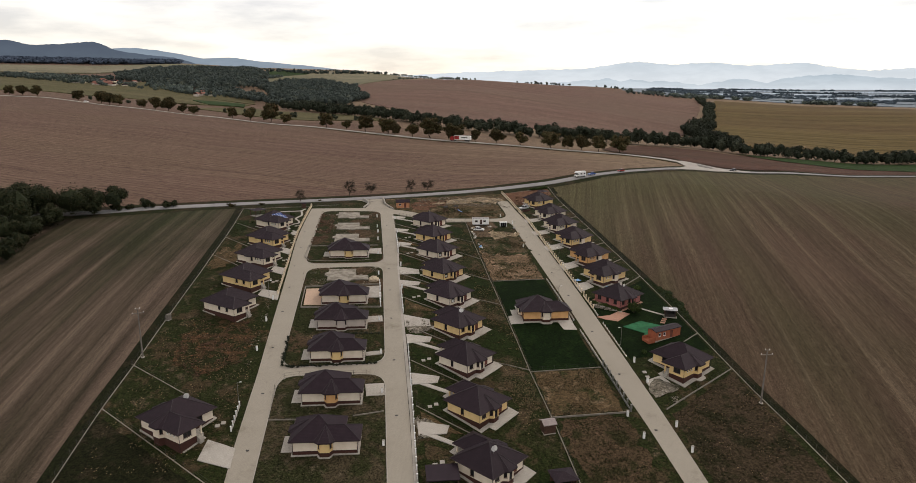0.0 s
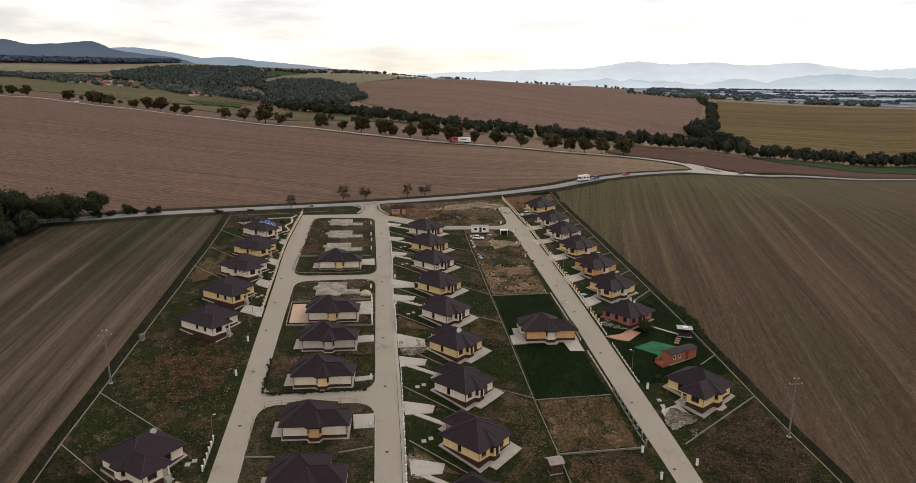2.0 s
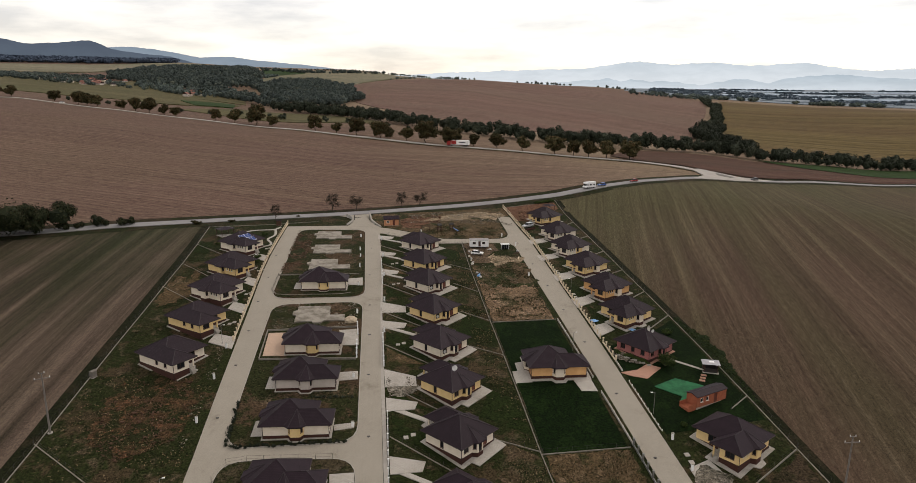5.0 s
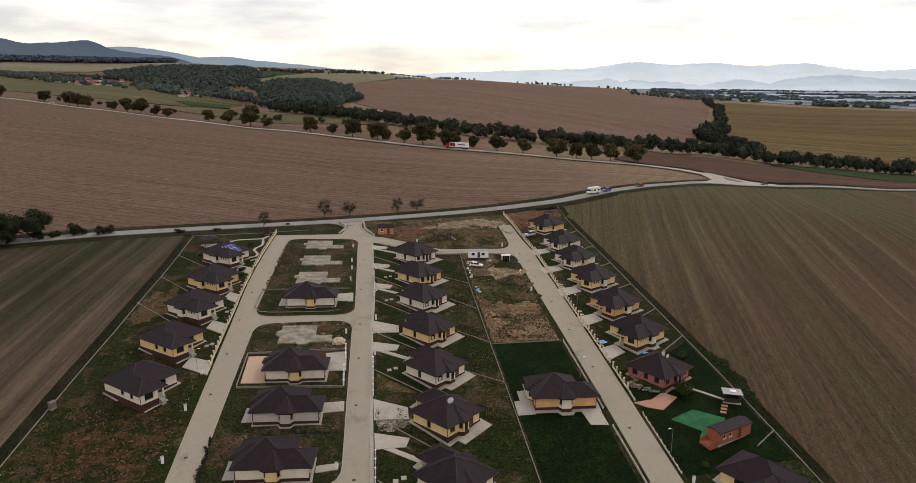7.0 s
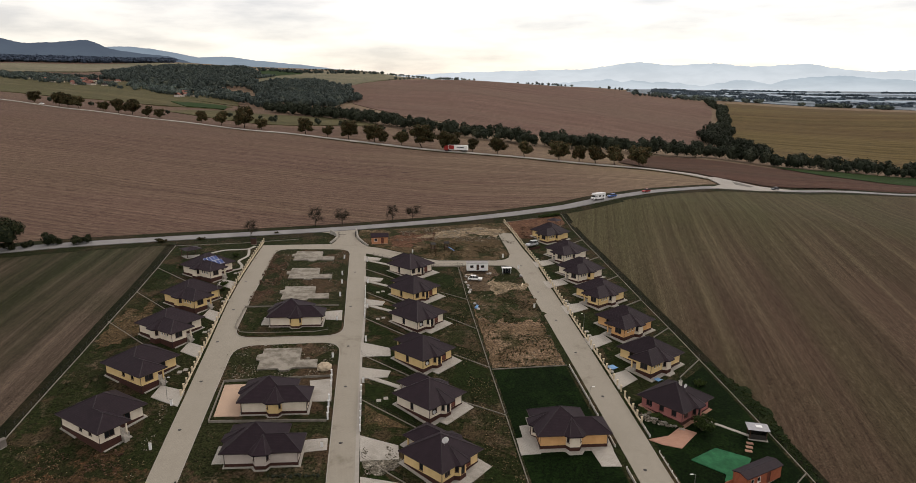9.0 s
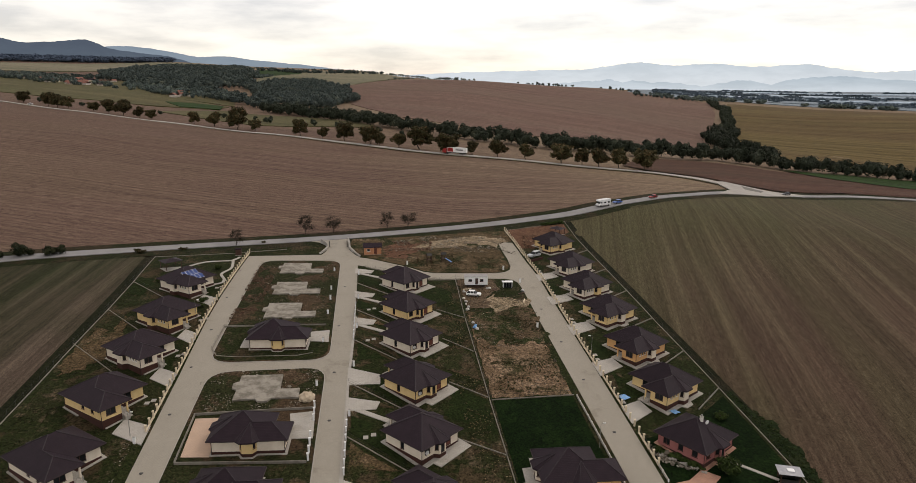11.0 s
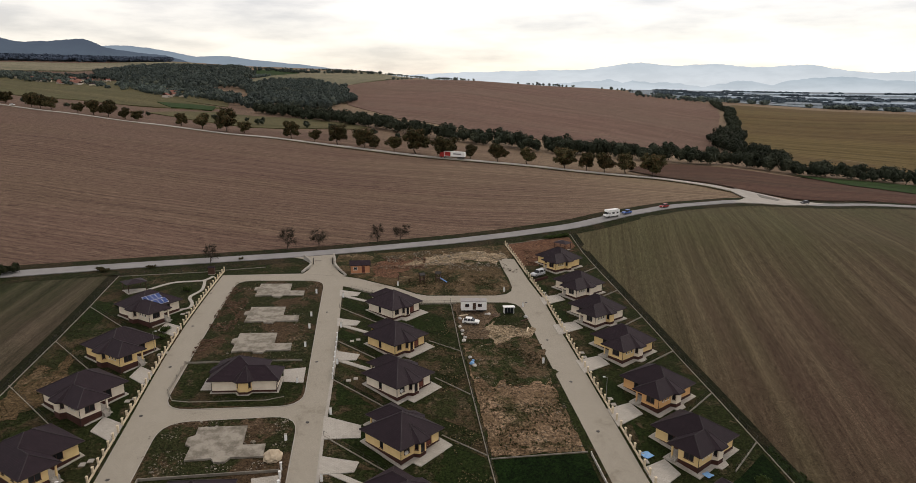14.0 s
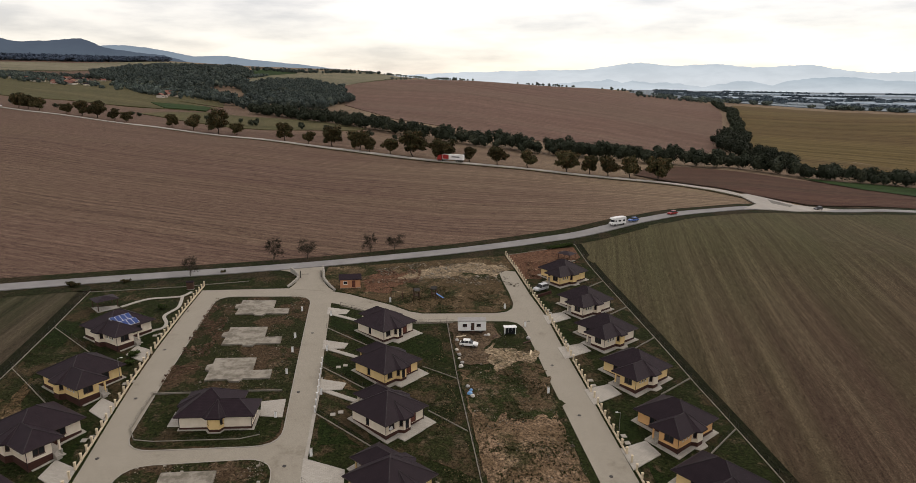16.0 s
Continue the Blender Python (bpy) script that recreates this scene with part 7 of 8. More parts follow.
small = bush(72, 1.0, 0.9, SHRUB_LEAVES, "small green shrub in the rock garden", 50, 0.11)
small.matrix_basis = on_land(53.0, 116.0, 0, 1, 0.2)
for k in range(9):
    copy_thing(small, on_land(53.2 + 0.62 * k, 115.4 - 0.62 * k + 0.4 * (k % 2), 60 * k, 0.6 + 0.15 * (k % 4), 0.2))
for k, (x, y) in enumerate(((-44.6, 203), (-43, 207.5), (-40, 213), (-54, 203), (-38.5, 184), (-38.7, 187.4), (55.5, 113.5), (65, 121.4), (69, 123.6), (56, 88), (-47.5, 196.5))):
    copy_thing(small, on_land(x, y, 40 * k, 0.9 + 0.3 * (k % 3), 0.2))
for k in range(14):
    ob = bmesh.new()
    bmesh.ops.create_icosphere(ob, subdivisions=1, radius=0.3)
    for v in ob.verts:
        v.co *= 1 + 0.4 * noise.noise(v.co * 3 + Vector((k, 3, 0)))
    ob = obj("garden_stone", ob, KERB)
    ob.matrix_basis = on_land(52.6 + 0.44 * k, 114.8 - 0.42 * k + 0.3 * ((k * 7) % 3), 33 * k, 0.8 + 0.1 * (k % 5), 0.3)
    tagged(ob, "pale rounded stone in the rock garden", "stone", "garden stones")
for k in range(9):
    copy_thing(small, on_land(69.4 + 0.95 * k, 255.2 + 0.2 * k, 50 * k, 1.1 + 0.1 * (k % 3), 0.2))
rng = np.random.default_rng(33)
RANK_LEAVES = leaves("rank_growth_leaves", (0.010, 0.016, 0.006), (0.026, 0.036, 0.012), (0.045, 0.05, 0.02), 0.6)
BANK = [(74.2, 90), (75.6, 96), (76.8, 106), (78.0, 115), (77.6, 122), (76.2, 128), (75.0, 133), (74.2, 131), (74.1, 110)]
drape("bank_grass", ragged(BANK, 1.4, 0.6), turf("rank_bank_grass", (0.0100, 0.0165, 0.0052), (0.0170, 0.0220, 0.0085), (0.0300, 0.0300, 0.0150), (0.46, 0.62), (0.62, 0.74), 0.2), 0.19, 3, label="dark green rank grass outside the garden fence", category="grass")
wood_stuff("shrubbery", rng, inside(rng, BANK, 260), 0.34, RANK_LEAVES, 60, 0.12, "rank green growth along the garden fence", "shrubbery", 0.9)
wood_stuff("box_hedge", rng, along(rng, [(-29.8, 91.6), (-8.6, 90.9)], 0.5, 0.5), 0.8, HEDGE_LEAVES, 60, 0.09, "low clipped hedge inside the kerb", "hedge", 0.5)
wood_stuff("box_hedge", rng, along(rng, [(-30.4, 92), (-30.4, 106)], 0.5, 0.5), 0.8, HEDGE_LEAVES, 60, 0.09, "low clipped hedge inside the kerb", "hedge", 0.5)
wood_stuff("box_hedge", rng, along(rng, [(-16, 105.4), (-7.8, 104.8)], 0.5, 0.5), 0.8, HEDGE_LEAVES, 60, 0.09, "low clipped hedge between two houses", "hedge", 0.5)


# ---- dishes, panels, chimney ----
def dish(at, turn, label="white satellite dish on a short mast"):
    d = empty("satellite_dish", at @ Matrix.Rotation(radians(turn), 4, "Z"), label, "satellite dish", "satellite dishes")
    part("mast", rod(bmesh.new(), (0, 0, -1.0), (0, 0, 0.6), 0.04, sides=6), WIRE, d)
    bm = bmesh.new()
    rings, n = 4, 14
    loops = []
    for i in range(rings + 1):
        r = 0.62 * i / rings
        loops.append([bm.verts.new((r * math.cos(2 * math.pi * k / n), -0.12 - 0.35 * (r / 0.62) ** 2 * 0.5, 0.6 + r * math.sin(2 * math.pi * k / n))) for k in range(n if i else 1)])
    for k in range(n):
        bm.faces.new((loops[0][0], loops[1][k], loops[1][(k + 1) % n]))
        for i in range(1, rings):
            bm.faces.new((loops[i][k], loops[i + 1][k], loops[i + 1][(k + 1) % n], loops[i][(k + 1) % n]))
    bmesh.ops.solidify(bm, geom=bm.faces[:], thickness=0.03)
    part("reflector", bm, WHITE_METAL, d)
    part("feed_arm", rod(bmesh.new(), (0, -0.14, 0.05), (0, -0.75, 0.5), 0.02, sides=5), WIRE, d)


def on_roof(index, x, y, z):
    return Matrix.Translation((SITES[index][0] @ Vector((x, y, z))).to_tuple())


dish(on_roof(5, 2.6, 5.4, 5.0), 15)
dish(on_roof(8, 2.6, 5.4, 5.0), 15)
dish(on_roof(14, 4.0, 7.6, 4.3), 30)
rose_m = RED_AT
stack = empty("chimney", Matrix.Translation((rose_m @ Vector((3.7, 4.4, 4.95))).to_tuple()), "white chimney stack with steel cowls on the roof", "chimney")
part("stack", box(bmesh.new(), -0.26, -0.22, -0.6, 0.26, 0.22, 0.9, 0.02), WHITE_STONE, stack)
part("cap", box(bmesh.new(), -0.33, -0.29, 0.9, 0.33, 0.29, 1.0, 0.02), KERB, stack)
part("cowl", rod(bmesh.new(), (0, 0, 1.0), (0, 0, 1.35), 0.12, sides=10), WIRE, stack)
dish(Matrix.Translation((rose_m @ Vector((2.9, 4.2, 4.75))).to_tuple()) @ Matrix.Scale(0.7, 4), 20)
for k in (2, 3, 4):
    dish(on_roof(k, -0.35, ROW_DEEP["C"] - 0.8, 1.2) @ Matrix.Scale(0.6, 4), 25, "small white satellite dish by the bungalow's corner")

panel_blue = Nodes("solar_cells", 0.55)
pv = panel_blue.where()
cell = panel_blue.node("ShaderNodeTexBrick", Scale=1.0, Mortar_Size=0.012)
cell.offset = 0.0
cell.inputs["Brick Width"].default_value, cell.inputs["Row Height"].default_value = 0.16, 0.16
for key, value in (("Color1", (0.014, 0.040, 0.16)), ("Color2", (0.018, 0.050, 0.19)), ("Mortar", (0.05, 0.09, 0.24))):
    cell.inputs[key].default_value = (*value, 1)
panel_blue.link(pv, cell.inputs["Vector"])
SOLAR = panel_blue.done(cell.outputs["Color"])
sm = SITES[9][0]
slope = math.atan(TAN)
array = empty("solar_array", sm @ Matrix.Translation((MAIN + OVER - 1.0, 5.9, EAVE + 1.0 * TAN + 0.1)) @ Matrix.Rotation(math.pi, 4, "Z") @ Matrix.Rotation(-slope, 4, "Y"), "blue solar panels on the bungalow's roof", "solar panels")
for i in range(2):
    for j in range(4):
        x0, y0 = -0.75 + 1.80 * i, -1.2 + 1.13 * j + 0.55 * i
        p = part("solar_panel", box(bmesh.new(), x0, y0, 0.046, x0 + 1.65, y0 + 1.0, 0.07), SOLAR, array)
        part("panel_frame", box(bmesh.new(), x0 - 0.045, y0 - 0.045, 0.0, x0 + 1.695, y0 + 1.045, 0.045), WHITE_METAL, p)


# ---- vehicles ----
def car(at, turn, paint, label, length=4.2, wide=1.75, tall=1.45, van=False, up=0.15, scale=1.0):
    """A car: shaped body, glasshouse, windows, wheels, lamps. It heads along +x."""
    c = empty("car", on_land(*at, turn, scale, up), label, "car", "cars")
    L2, w = length / 2, wide / 2
    nose = 0.78 if not van else 0.95
    prof = [(-L2, 0.35), (L2, 0.35), (L2, nose - 0.1), (L2 - 0.15, nose), (L2 * 0.45, nose + 0.12), (-L2 + 0.1, nose + 0.15), (-L2, nose)]
    bm = bmesh.new()
    sides = [[bm.verts.new((x, s * w, z)) for x, z in prof] for s in (-1, 1)]
    bm.faces.new(sides[0]), bm.faces.new(sides[1][::-1])
    n = len(prof)
    for i in range(n):
        bm.faces.new((sides[0][i], sides[0][(i + 1) % n], sides[1][(i + 1) % n], sides[1][i]))
    bmesh.ops.recalc_face_normals(bm, faces=bm.faces)
    bmesh.ops.bevel(bm, geom=[e for e in bm.edges], offset=0.06, segments=2, affect="EDGES")
    part("body", bm, paint, c)
    z0 = nose + 0.10
    f0, f1, r1, r0 = L2 * 0.48, L2 * 0.12, -L2 * (0.86 if van else 0.62), -L2 * (0.95 if van else 0.92)
    bm = bmesh.new()
    lo = [bm.verts.new((x, y, z0)) for x, y in ((f0, -w + 0.06), (f0, w - 0.06), (r0, w - 0.06), (r0, -w + 0.06))]
    hi = [bm.verts.new((x, y, tall)) for x, y in ((f1, -w + 0.22), (f1, w - 0.22), (r1, w - 0.22), (r1, -w + 0.22))]
    for i in range(4):
        bm.faces.new((lo[i], lo[(i + 1) % 4], hi[(i + 1) % 4], hi[i]))
    bm.faces.new(hi[::-1])
    bmesh.ops.recalc_face_normals(bm, faces=bm.faces)
    part("glasshouse", bm, GLASS, c)
    part("roof", box(bmesh.new(), r1 - 0.05, -w + 0.2, tall - 0.02, f1 + 0.05, w - 0.2, tall + 0.05, 0.03), paint, c)
    for x in (f0 - 0.9, r1 + 0.5):
        for s in (-1, 1):
            part("pillar", beam(bmesh.new(), (x, s * (w - 0.06), z0), (x - 0.02, s * (w - 0.21), tall - 0.03), 0.06, 0.06), paint, c)
    for x in (L2 * 0.62, -L2 * 0.62):
        for s in (-1, 1):
            wheel = part("wheel", rod(bmesh.new(), (x, s * (w - 0.12), 0.31), (x, s * (w + 0.03), 0.31), 0.31, sides=16), DARK_STEEL, c)
            part("rim", rod(bmesh.new(), (x, s * (w + 0.02), 0.31), (x, s * (w + 0.045), 0.31), 0.19, sides=12), WIRE, wheel)
    for s in (-1, 1):
        part("headlight", box(bmesh.new(), L2 - 0.08, s * w * 0.72 - 0.15, 0.6, L2 + 0.015, s * w * 0.72 + 0.15, 0.74, 0.02), WHITE_METAL, c)
        part("tail_light", box(bmesh.new(), -L2 - 0.015, s * w * 0.75 - 0.12, 0.65, -L2 + 0.06, s * w * 0.75 + 0.12, 0.85, 0.02), DOOR, c)
    return c


RED_PAINT = mottled("red_car_paint", (0.26, 0.022, 0.020), (0.32, 0.03, 0.026), 1, 0.3, 10, relief=0)
BLUE_PAINT = mottled("blue_car_paint", (0.05, 0.11, 0.32), (0.07, 0.14, 0.38), 1, 0.3, 10, relief=0)
GREY_PAINT = mottled("dark_car_paint", (0.05, 0.05, 0.055), (0.08, 0.08, 0.085), 1, 0.3, 10, relief=0)
SILVER_PAINT = mottled("silver_car_paint", (0.42, 0.43, 0.44), (0.52, 0.53, 0.54), 1, 0.35, 10, 0.3, relief=0)
car((31.8, 186.4), -18, WHITE_METAL, "old white hatchback parked on the weedy plot", 4.0, up=0.22)
car((57.0, 219.4), 212, SILVER_PAINT, "silver minivan parked beside the house", 4.7, 1.85, 1.75, True, up=0.42)
car((127.4, 287.4), 207, RED_PAINT, "red hatchback driving on the country road", up=0.40)
car((107.2, 277.0), 205, BLUE_PAINT, "blue and white saloon driving on the country road", up=0.40)
car((207.0, 311.0), 195, GREY_PAINT, "dark car driving on the country road", up=0.42)
car((-262.0, 598.5), -24, WHITE_METAL, "white car driving on the tree-lined road", up=0.46)

camper = empty("camper_van", on_land(99.6, 273.3, 204, 1.0, 0.40), "white camper van driving on the country road", "camper van")
bm = bmesh.new()
prof = [(-3.3, 0.5), (3.3, 0.5), (3.35, 1.0), (2.6, 1.25), (2.2, 2.05), (3.0, 2.35), (2.6, 2.95), (-3.3, 2.95)]
two = [[bm.verts.new((x, s * 1.1, z)) for x, z in prof] for s in (-1, 1)]
bm.faces.new(two[0]), bm.faces.new(two[1][::-1])
for i in range(len(prof)):
    bm.faces.new((two[0][i], two[0][(i + 1) % 8], two[1][(i + 1) % 8], two[1][i]))
bmesh.ops.recalc_face_normals(bm, faces=bm.faces)
bmesh.ops.bevel(bm, geom=list(bm.edges), offset=0.08, segments=2, affect="EDGES")
part("body", bm, WHITE_METAL, camper)
part("windscreen", beam(bmesh.new(), (2.62, 0, 1.30), (2.27, 0, 2.0), 1.9, 0.03), GLASS, camper)
for s in (-1, 1):
    for x0, x1 in ((-2.6, -1.6), (-0.6, 0.6), (1.5, 2.15)):
        part("side_window", box(bmesh.new(), x0, s * 1.10 - 0.015, 1.4, x1, s * 1.10 + 0.015, 2.0), GLASS, camper)
    for x in (-2.0, 2.2):
        part("wheel", rod(bmesh.new(), (x, s * 0.95, 0.36), (x, s * 1.12, 0.36), 0.36, sides=16), DARK_STEEL, camper)
    part("headlight", box(bmesh.new(), 3.30, s * 0.75 - 0.15, 0.75, 3.38, s * 0.75 + 0.15, 0.95, 0.02), GLASS, camper)

lorry = empty("lorry", on_land(57.4, 416.8, 148, 1.0, 0.46), "articulated lorry with white and red trailer on the road", "lorry")
part("trailer", box(bmesh.new(), -8.0, -1.25, 1.1, 4.6, 1.25, 3.95, 0.05), WHITE_METAL, lorry, "white box trailer")
for s in (-1, 1):
    part("red_panel", box(bmesh.new(), 0.6, s * 1.26 - 0.01, 1.4, 4.4, s * 1.26 + 0.01, 3.8), RED_PAINT, lorry, "red painted panel")
    part("plain_bar", box(bmesh.new(), -6.0, s * 1.26 - 0.01, 2.4, -1.2, s * 1.26 + 0.01, 3.0), GREY_PAINT, lorry, "dark bar of lettering")
part("chassis", box(bmesh.new(), -7.8, -1.0, 0.7, 7.4, 1.0, 1.1), DARK_STEEL, lorry)
bm = bmesh.new()
prof = [(5.0, 0.6), (7.6, 0.6), (7.65, 1.9), (7.2, 3.2), (5.6, 3.6), (5.0, 3.6)]
two = [[bm.verts.new((x, s * 1.2, z)) for x, z in prof] for s in (-1, 1)]
bm.faces.new(two[0]), bm.faces.new(two[1][::-1])
for i in range(6):
    bm.faces.new((two[0][i], two[0][(i + 1) % 6], two[1][(i + 1) % 6], two[1][i]))
bmesh.ops.recalc_face_normals(bm, faces=bm.faces)
part("cab", bm, RED_PAINT, lorry, "red driver's cab")
part("windscreen", beam(bmesh.new(), (7.68, 0, 1.95), (7.28, 0, 3.05), 2.1, 0.03), GLASS, lorry)
for x in (-6.8, -5.5, -4.2, 4.4, 6.6):
    for s in (-1, 1):
        part("wheel", rod(bmesh.new(), (x, s * 0.95, 0.5), (x, s * 1.22, 0.5), 0.5, sides=14), DARK_STEEL, lorry)


# ---- far village ----
TILE_RED = mottled("red_village_tiles", (0.16, 0.070, 0.050), (0.25, 0.11, 0.08), 0.3, 0.85, 3)
rng = np.random.default_rng(12)
villa = None
spots = inside(rng, [(-600, 1330), (-480, 1180), (-420, 1200), (-470, 1400), (-580, 1460)], 40) + inside(rng, [(-300, 1090), (-252, 975), (-236, 995), (-272, 1120)], 18)
for k, (x, y) in enumerate(spots):
    m = on_land(x, y, rng.uniform(0, 180), 1.0 if k < 3 else rng.uniform(0.55, 0.9), 0)
    kind = k % 3
    if k < 3:
        h = empty("village_house", m, ("white village house with a red tiled roof", "grey village house with a red tiled roof", "cream village house with a brown tiled roof")[kind], "house", "houses of the far village")
        part("wall", box(bmesh.new(), -6, -4, -1.5, 6, 4, 4.2), (GREY_WALL, GREY_WALL, WHITE)[kind], h)
        part("roof", gable(bmesh.new(), -6, -4, 6, 4, 4.2, 3.4, 0.5), (TILE_RED, TILE_RED, ROOF)[kind], h)
        for wx in (-4, -1, 2):
            part("window", box(bmesh.new(), wx, -4.04, 1.2, wx + 1.4, -3.9, 2.8), GLASS, h)
        villa = (villa or []) + [h]
    else:
        copy_thing(villa[kind], m)

# ---- weeds: tufts strewn over the unkept ground ----
def tufts(name, rng, outline, count, mat, size, tall, label):
    spots = np.array(inside(rng, outline, count))
    z = land(spots[:, 0], spots[:, 1]) + 0.25
    # weeds grow in clumps
    keep = np.array([noise.noise((x * 0.16, y * 0.16, 2.0)) + 0.5 * noise.noise((x * 0.55, y * 0.55, 5.0)) > -0.02 for x, y in spots])
    spots, z = spots[keep], z[keep]
    v, f = leaf_cloud(rng, np.c_[spots, z], np.tile((size * 0.8, size * 0.8, tall * 0.7), (len(spots), 1)), 4, size * 0.45, 0.2)
    tagged(raw(name, v.tolist(), f.tolist(), mat), label, "weeds", "", "stuff")


WEEDS = leaves("weed_leaves", (0.018, 0.021, 0.008), (0.040, 0.042, 0.017), (0.085, 0.066, 0.032))
STRAW = leaves("dry_stalks", (0.10, 0.072, 0.038), (0.20, 0.150, 0.085), (0.27, 0.21, 0.13))
rng = np.random.default_rng(55)
tufts("weeds", rng, [(27.4, 135), (43.4, 135), (45.4, 184), (29, 198)], 4600, WEEDS, 0.16, 0.16, "dark weeds in clumps on the bare earth")
tufts("weeds", rng, [(29, 136.5), (42.8, 136.5), (43.6, 158), (28.6, 156)], 620, WEEDS, 0.42, 0.34, "dark weed clumps on the pale bare earth")
tufts("weeds", rng, [(34, 156), (44.6, 156), (45.4, 176), (37, 176)], 700, WEEDS, 0.36, 0.28, "dark weed clumps on the bare plot")
tufts("weeds", rng, [(26.8, 66.6), (42.6, 66.6), (42.8, 83), (26.8, 83)], 1300, WEEDS, 0.22, 0.22, "dark weeds among dry stalks")
tufts("stalks", rng, [(20, 72), (27, 66.6), (42.6, 66.6), (42.8, 82.4), (27, 82.4), (19, 82)], 2600, STRAW, 0.22, 0.2, "dry straw-coloured stalks on the plot")
tufts("weeds", rng, [(-30.2, 173), (-7.2, 172), (-6, 218), (-28.6, 219)], 1800, WEEDS, 0.22, 0.2, "dark weeds round the foundation slabs")
tufts("stalks", rng, [(-30.2, 173), (-7.2, 172), (-6, 218), (-28.6, 219)], 1500, STRAW, 0.2, 0.16, "dry stalks round the foundation slabs")
tufts("weeds", rng, [(2, 226), (46, 220), (53, 238), (30, 246)], 900, WEEDS, 0.22, 0.2, "dark weeds on the gravel by the road")
tufts("weeds", rng, [(-63, 60), (-38, 60), (-37, 112), (-62, 120)], 5200, WEEDS, 0.16, 0.16, "dark weeds on the empty grass plot")
tufts("stalks", rng, [(-63, 60), (-38, 60), (-37, 112), (-62, 120)], 1600, STRAW, 0.22, 0.14, "dry stalks on the empty grass plot")
tufts("weeds", rng, [(52, 44), (72.5, 44), (72.5, 78), (52.4, 64)], 1800, WEEDS, 0.26, 0.22, "dark weeds on the empty grass plot")
tufts("weeds", rng, [(-60, 125), (-54, 125), (-52, 200), (-60, 200)], 1400, WEEDS, 0.25, 0.2, "dark weeds along the garden fence")
tufts("weeds", rng, [(20, 86), (26, 86), (26.2, 195), (21.5, 190)], 1800, WEEDS, 0.24, 0.2, "dark weeds in the back gardens")
tufts("weeds", rng, [(27, 42), (42.4, 42), (42.4, 65.6), (27, 65.6)], 1500, WEEDS, 0.26, 0.22, "dark weeds on the brown plot")


# ---- rubble: broken stone and clods strewn about the building plots ----
def rubble(name, rng, outline, count, size, mat, label, up=0.26, clump=-0.05):
    """Many small broken pieces, each a crooked block, in one object."""
    spots = np.array([p for p in inside(rng, outline, count) if noise.noise((p[0] * 0.22, p[1] * 0.22, 7.0)) > clump])
    n = len(spots)
    corner = np.array([(x, y, z) for x in (-1, 1) for y in (-1, 1) for z in (0, 1)], float)
    s = size * rng.lognormal(0, 0.45, (n, 1, 1)) * np.array([[[0.5, 0.35, 0.4]]])
    v = corner[None] * s * (1 + 0.3 * rng.normal(size=(n, 8, 3)))
    a = rng.uniform(0, 6.28, n)
    ca, sa = np.cos(a)[:, None], np.sin(a)[:, None]
    x, y = v[:, :, 0] * ca - v[:, :, 1] * sa + spots[:, :1], v[:, :, 0] * sa + v[:, :, 1] * ca + spots[:, 1:]
    z = v[:, :, 2] + (land(spots[:, 0], spots[:, 1]) + up)[:, None]
    faces = np.array([(0, 1, 3, 2), (4, 6, 7, 5), (0, 4, 5, 1), (2, 3, 7, 6), (1, 5, 7, 3)])
    f = (np.arange(n)[:, None, None] * 8 + faces[None]).reshape(-1, 4)
    tagged(raw(name, np.stack([x, y, z], 2).reshape(-1, 3).tolist(), f.tolist(), mat), label, "rubble", "", "stuff")


BROKEN = leaves("broken_stone", (0.10, 0.084, 0.062), (0.19, 0.165, 0.128), (0.33, 0.30, 0.25))
CLODS = leaves("red_clods", (0.060, 0.034, 0.022), (0.125, 0.072, 0.046), (0.20, 0.13, 0.085))
rng = np.random.default_rng(81)
rubble("rubble", rng, [(-30, 173), (-7.4, 172), (-6, 218), (-28.4, 219)], 1200, 0.11, BROKEN, "pale stones strewn round the foundation slabs", 0.30)
rubble("rubble", rng, [(-30.4, 136), (-7, 135.6), (-6.6, 149.6), (-30, 150)], 1200, 0.13, BROKEN, "pale stones strewn round the foundation slab", 0.30)
rubble("clods", rng, [(-30, 173), (-24, 172.6), (-23, 205), (-28.6, 218)], 2200, 0.16, CLODS, "red-brown clods along the edge of the block", 0.30)
rubble("rubble", rng, [(-0.6, 104), (6.4, 105), (5, 110.6), (-0.6, 111.6)], 400, 0.14, BROKEN, "broken pale stone on the drive")
rubble("rubble", rng, [(-1.4, 62.6), (3.6, 64), (4, 68), (-1.2, 70)], 350, 0.14, BROKEN, "broken pale stone beside the drive")
rubble("rubble", rng, [(51.4, 66.4), (57.6, 69), (57, 74), (51.6, 73)], 450, 0.14, BROKEN, "broken pale stone before the house")
rubble("rubble", rng, [(28.4, 136), (43.4, 136), (45, 184), (38, 199), (28.9, 198.6)], 1200, 0.12, BROKEN, "pale stones strewn over the bare plot")
rubble("rubble", rng, [(8, 229), (34, 227), (52, 222), (53, 243), (26, 246), (12, 240)], 2200, 0.20, BROKEN, "pale gravel heaps by the country road")
rubble("clods", rng, [(8, 229), (24, 228), (26, 240), (12, 240)], 700, 0.28, CLODS, "reddish clods beside the hut")
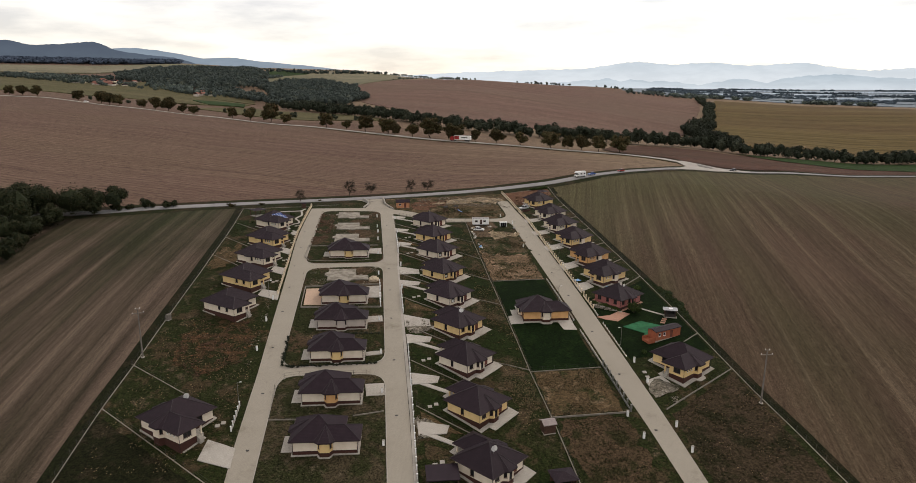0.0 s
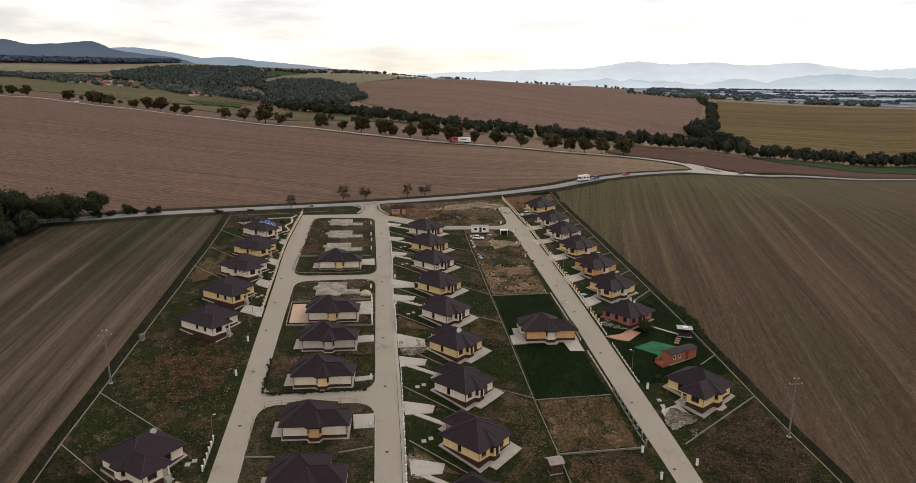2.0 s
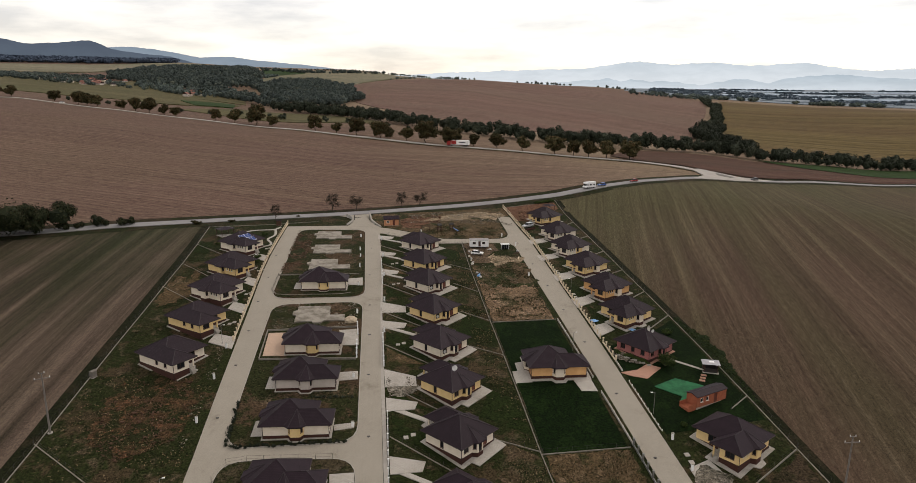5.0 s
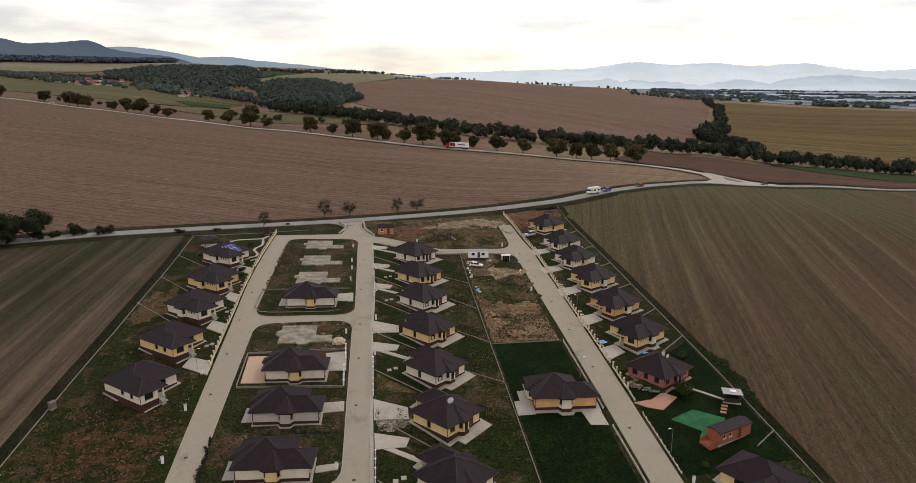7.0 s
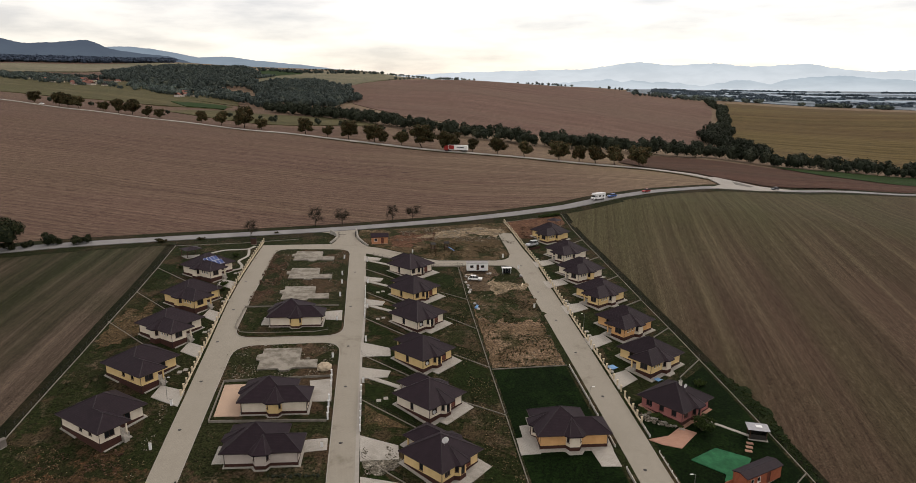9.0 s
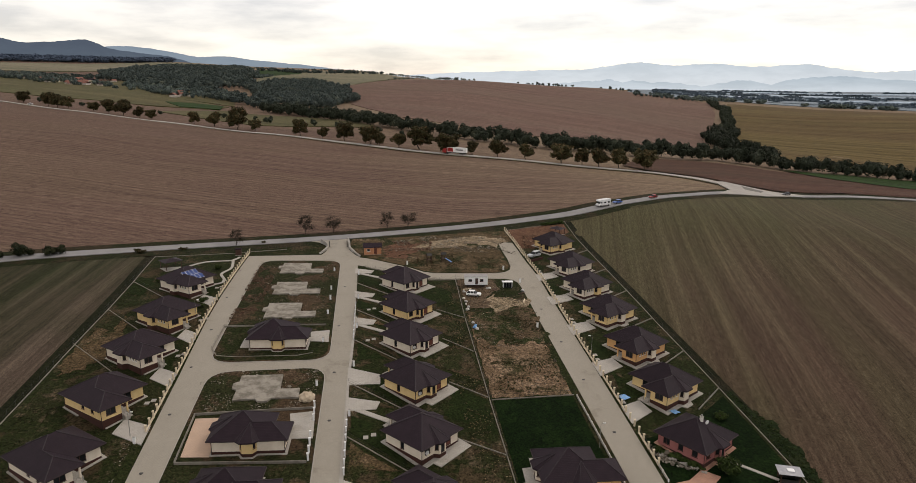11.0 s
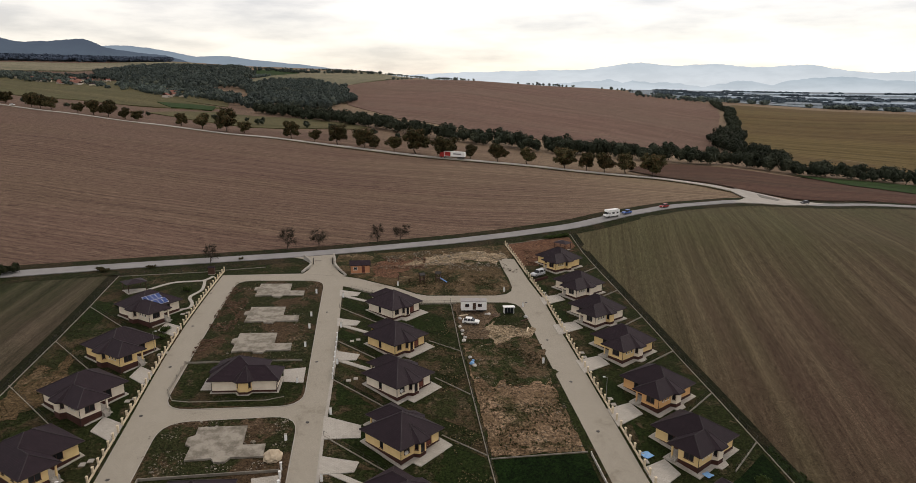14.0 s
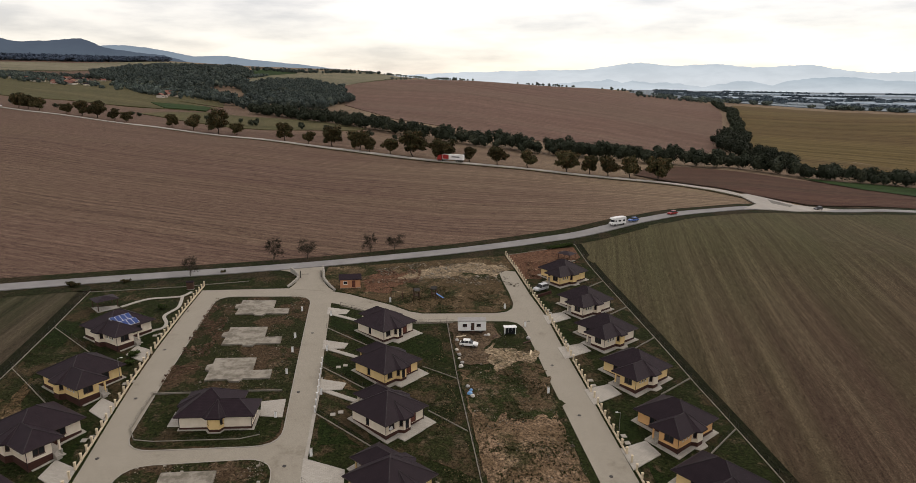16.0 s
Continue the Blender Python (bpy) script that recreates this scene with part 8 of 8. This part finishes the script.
rubble("clods", rng, [(56, 229), (75, 231), (75, 246), (58, 244)], 900, 0.26, CLODS, "red clods in the newly dug garden")
rubble("clods", rng, [(-57, 97), (-49, 90), (-40, 95), (-39, 112), (-47, 119), (-56, 112)], 2000, 0.15, CLODS, "reddish clods on the disturbed soil")
rubble("rubble", rng, [(-39.6, 92), (-37.6, 92), (-37, 128), (-38.6, 128)], 200, 0.12, BROKEN, "pale stones along the street's edge")
tufts("weeds", rng, [(16, 215.5), (24, 208), (45.6, 208), (46.6, 219), (30, 225), (11, 225)], 2200, WEEDS, 0.25, 0.2, "dark weeds round the playground")
tufts("stalks", rng, [(16, 215.5), (24, 208), (45.6, 208), (46.6, 219), (30, 225), (11, 225)], 1200, STRAW, 0.2, 0.14, "dry stalks round the playground")
tufts("stalks", rng, [(52, 44), (72.5, 44), (72.5, 76), (52.4, 63)], 500, STRAW, 0.2, 0.14, "dry stalks on the empty plot")
tufts("stalks", rng, [(20, 60), (26, 60), (26.2, 195), (21.5, 190)], 1500, STRAW, 0.2, 0.12, "dry stalks in the back gardens")

# blue sheets beside one bungalow
SHEETS = BAG[2]
for x, y, r in ((53.1, 132.5, 0.9), (61.0, 126.6, 0.7)):
    bm = bmesh.new()
    bmesh.ops.create_grid(bm, x_segments=6, y_segments=6, size=r)
    for v in bm.verts:
        v.co.z = 0.14 * noise.noise(v.co * 1.7 + Vector((x, y, 0))) + 0.12
        v.co.x += 0.3 * noise.noise((v.co.y * 1.3, x, 3))
    bmesh.ops.solidify(bm, geom=bm.faces[:], thickness=0.05)
    ob = obj("tarpaulin", bm, SHEETS)
    ob.matrix_basis = on_land(x, y, 25, 1, 0.27)
    tagged(ob, "crumpled blue plastic sheet lying by the bungalow", "tarpaulin", "blue sheets")

rock_bed = [(52.0, 118.2), (55.1, 114.1), (58.4, 111.4), (57.2, 110.1), (52.4, 112.6), (51.2, 116.2)]
rubble("rubble", rng, rock_bed, 260, 0.22, BROKEN, "pale stones of the rock garden", 0.26, -1)
tufts("weeds", rng, rock_bed, 500, leaves("silver_plants", (0.05, 0.055, 0.04), (0.11, 0.12, 0.085)), 0.2, 0.2, "grey-green plants of the rock garden")
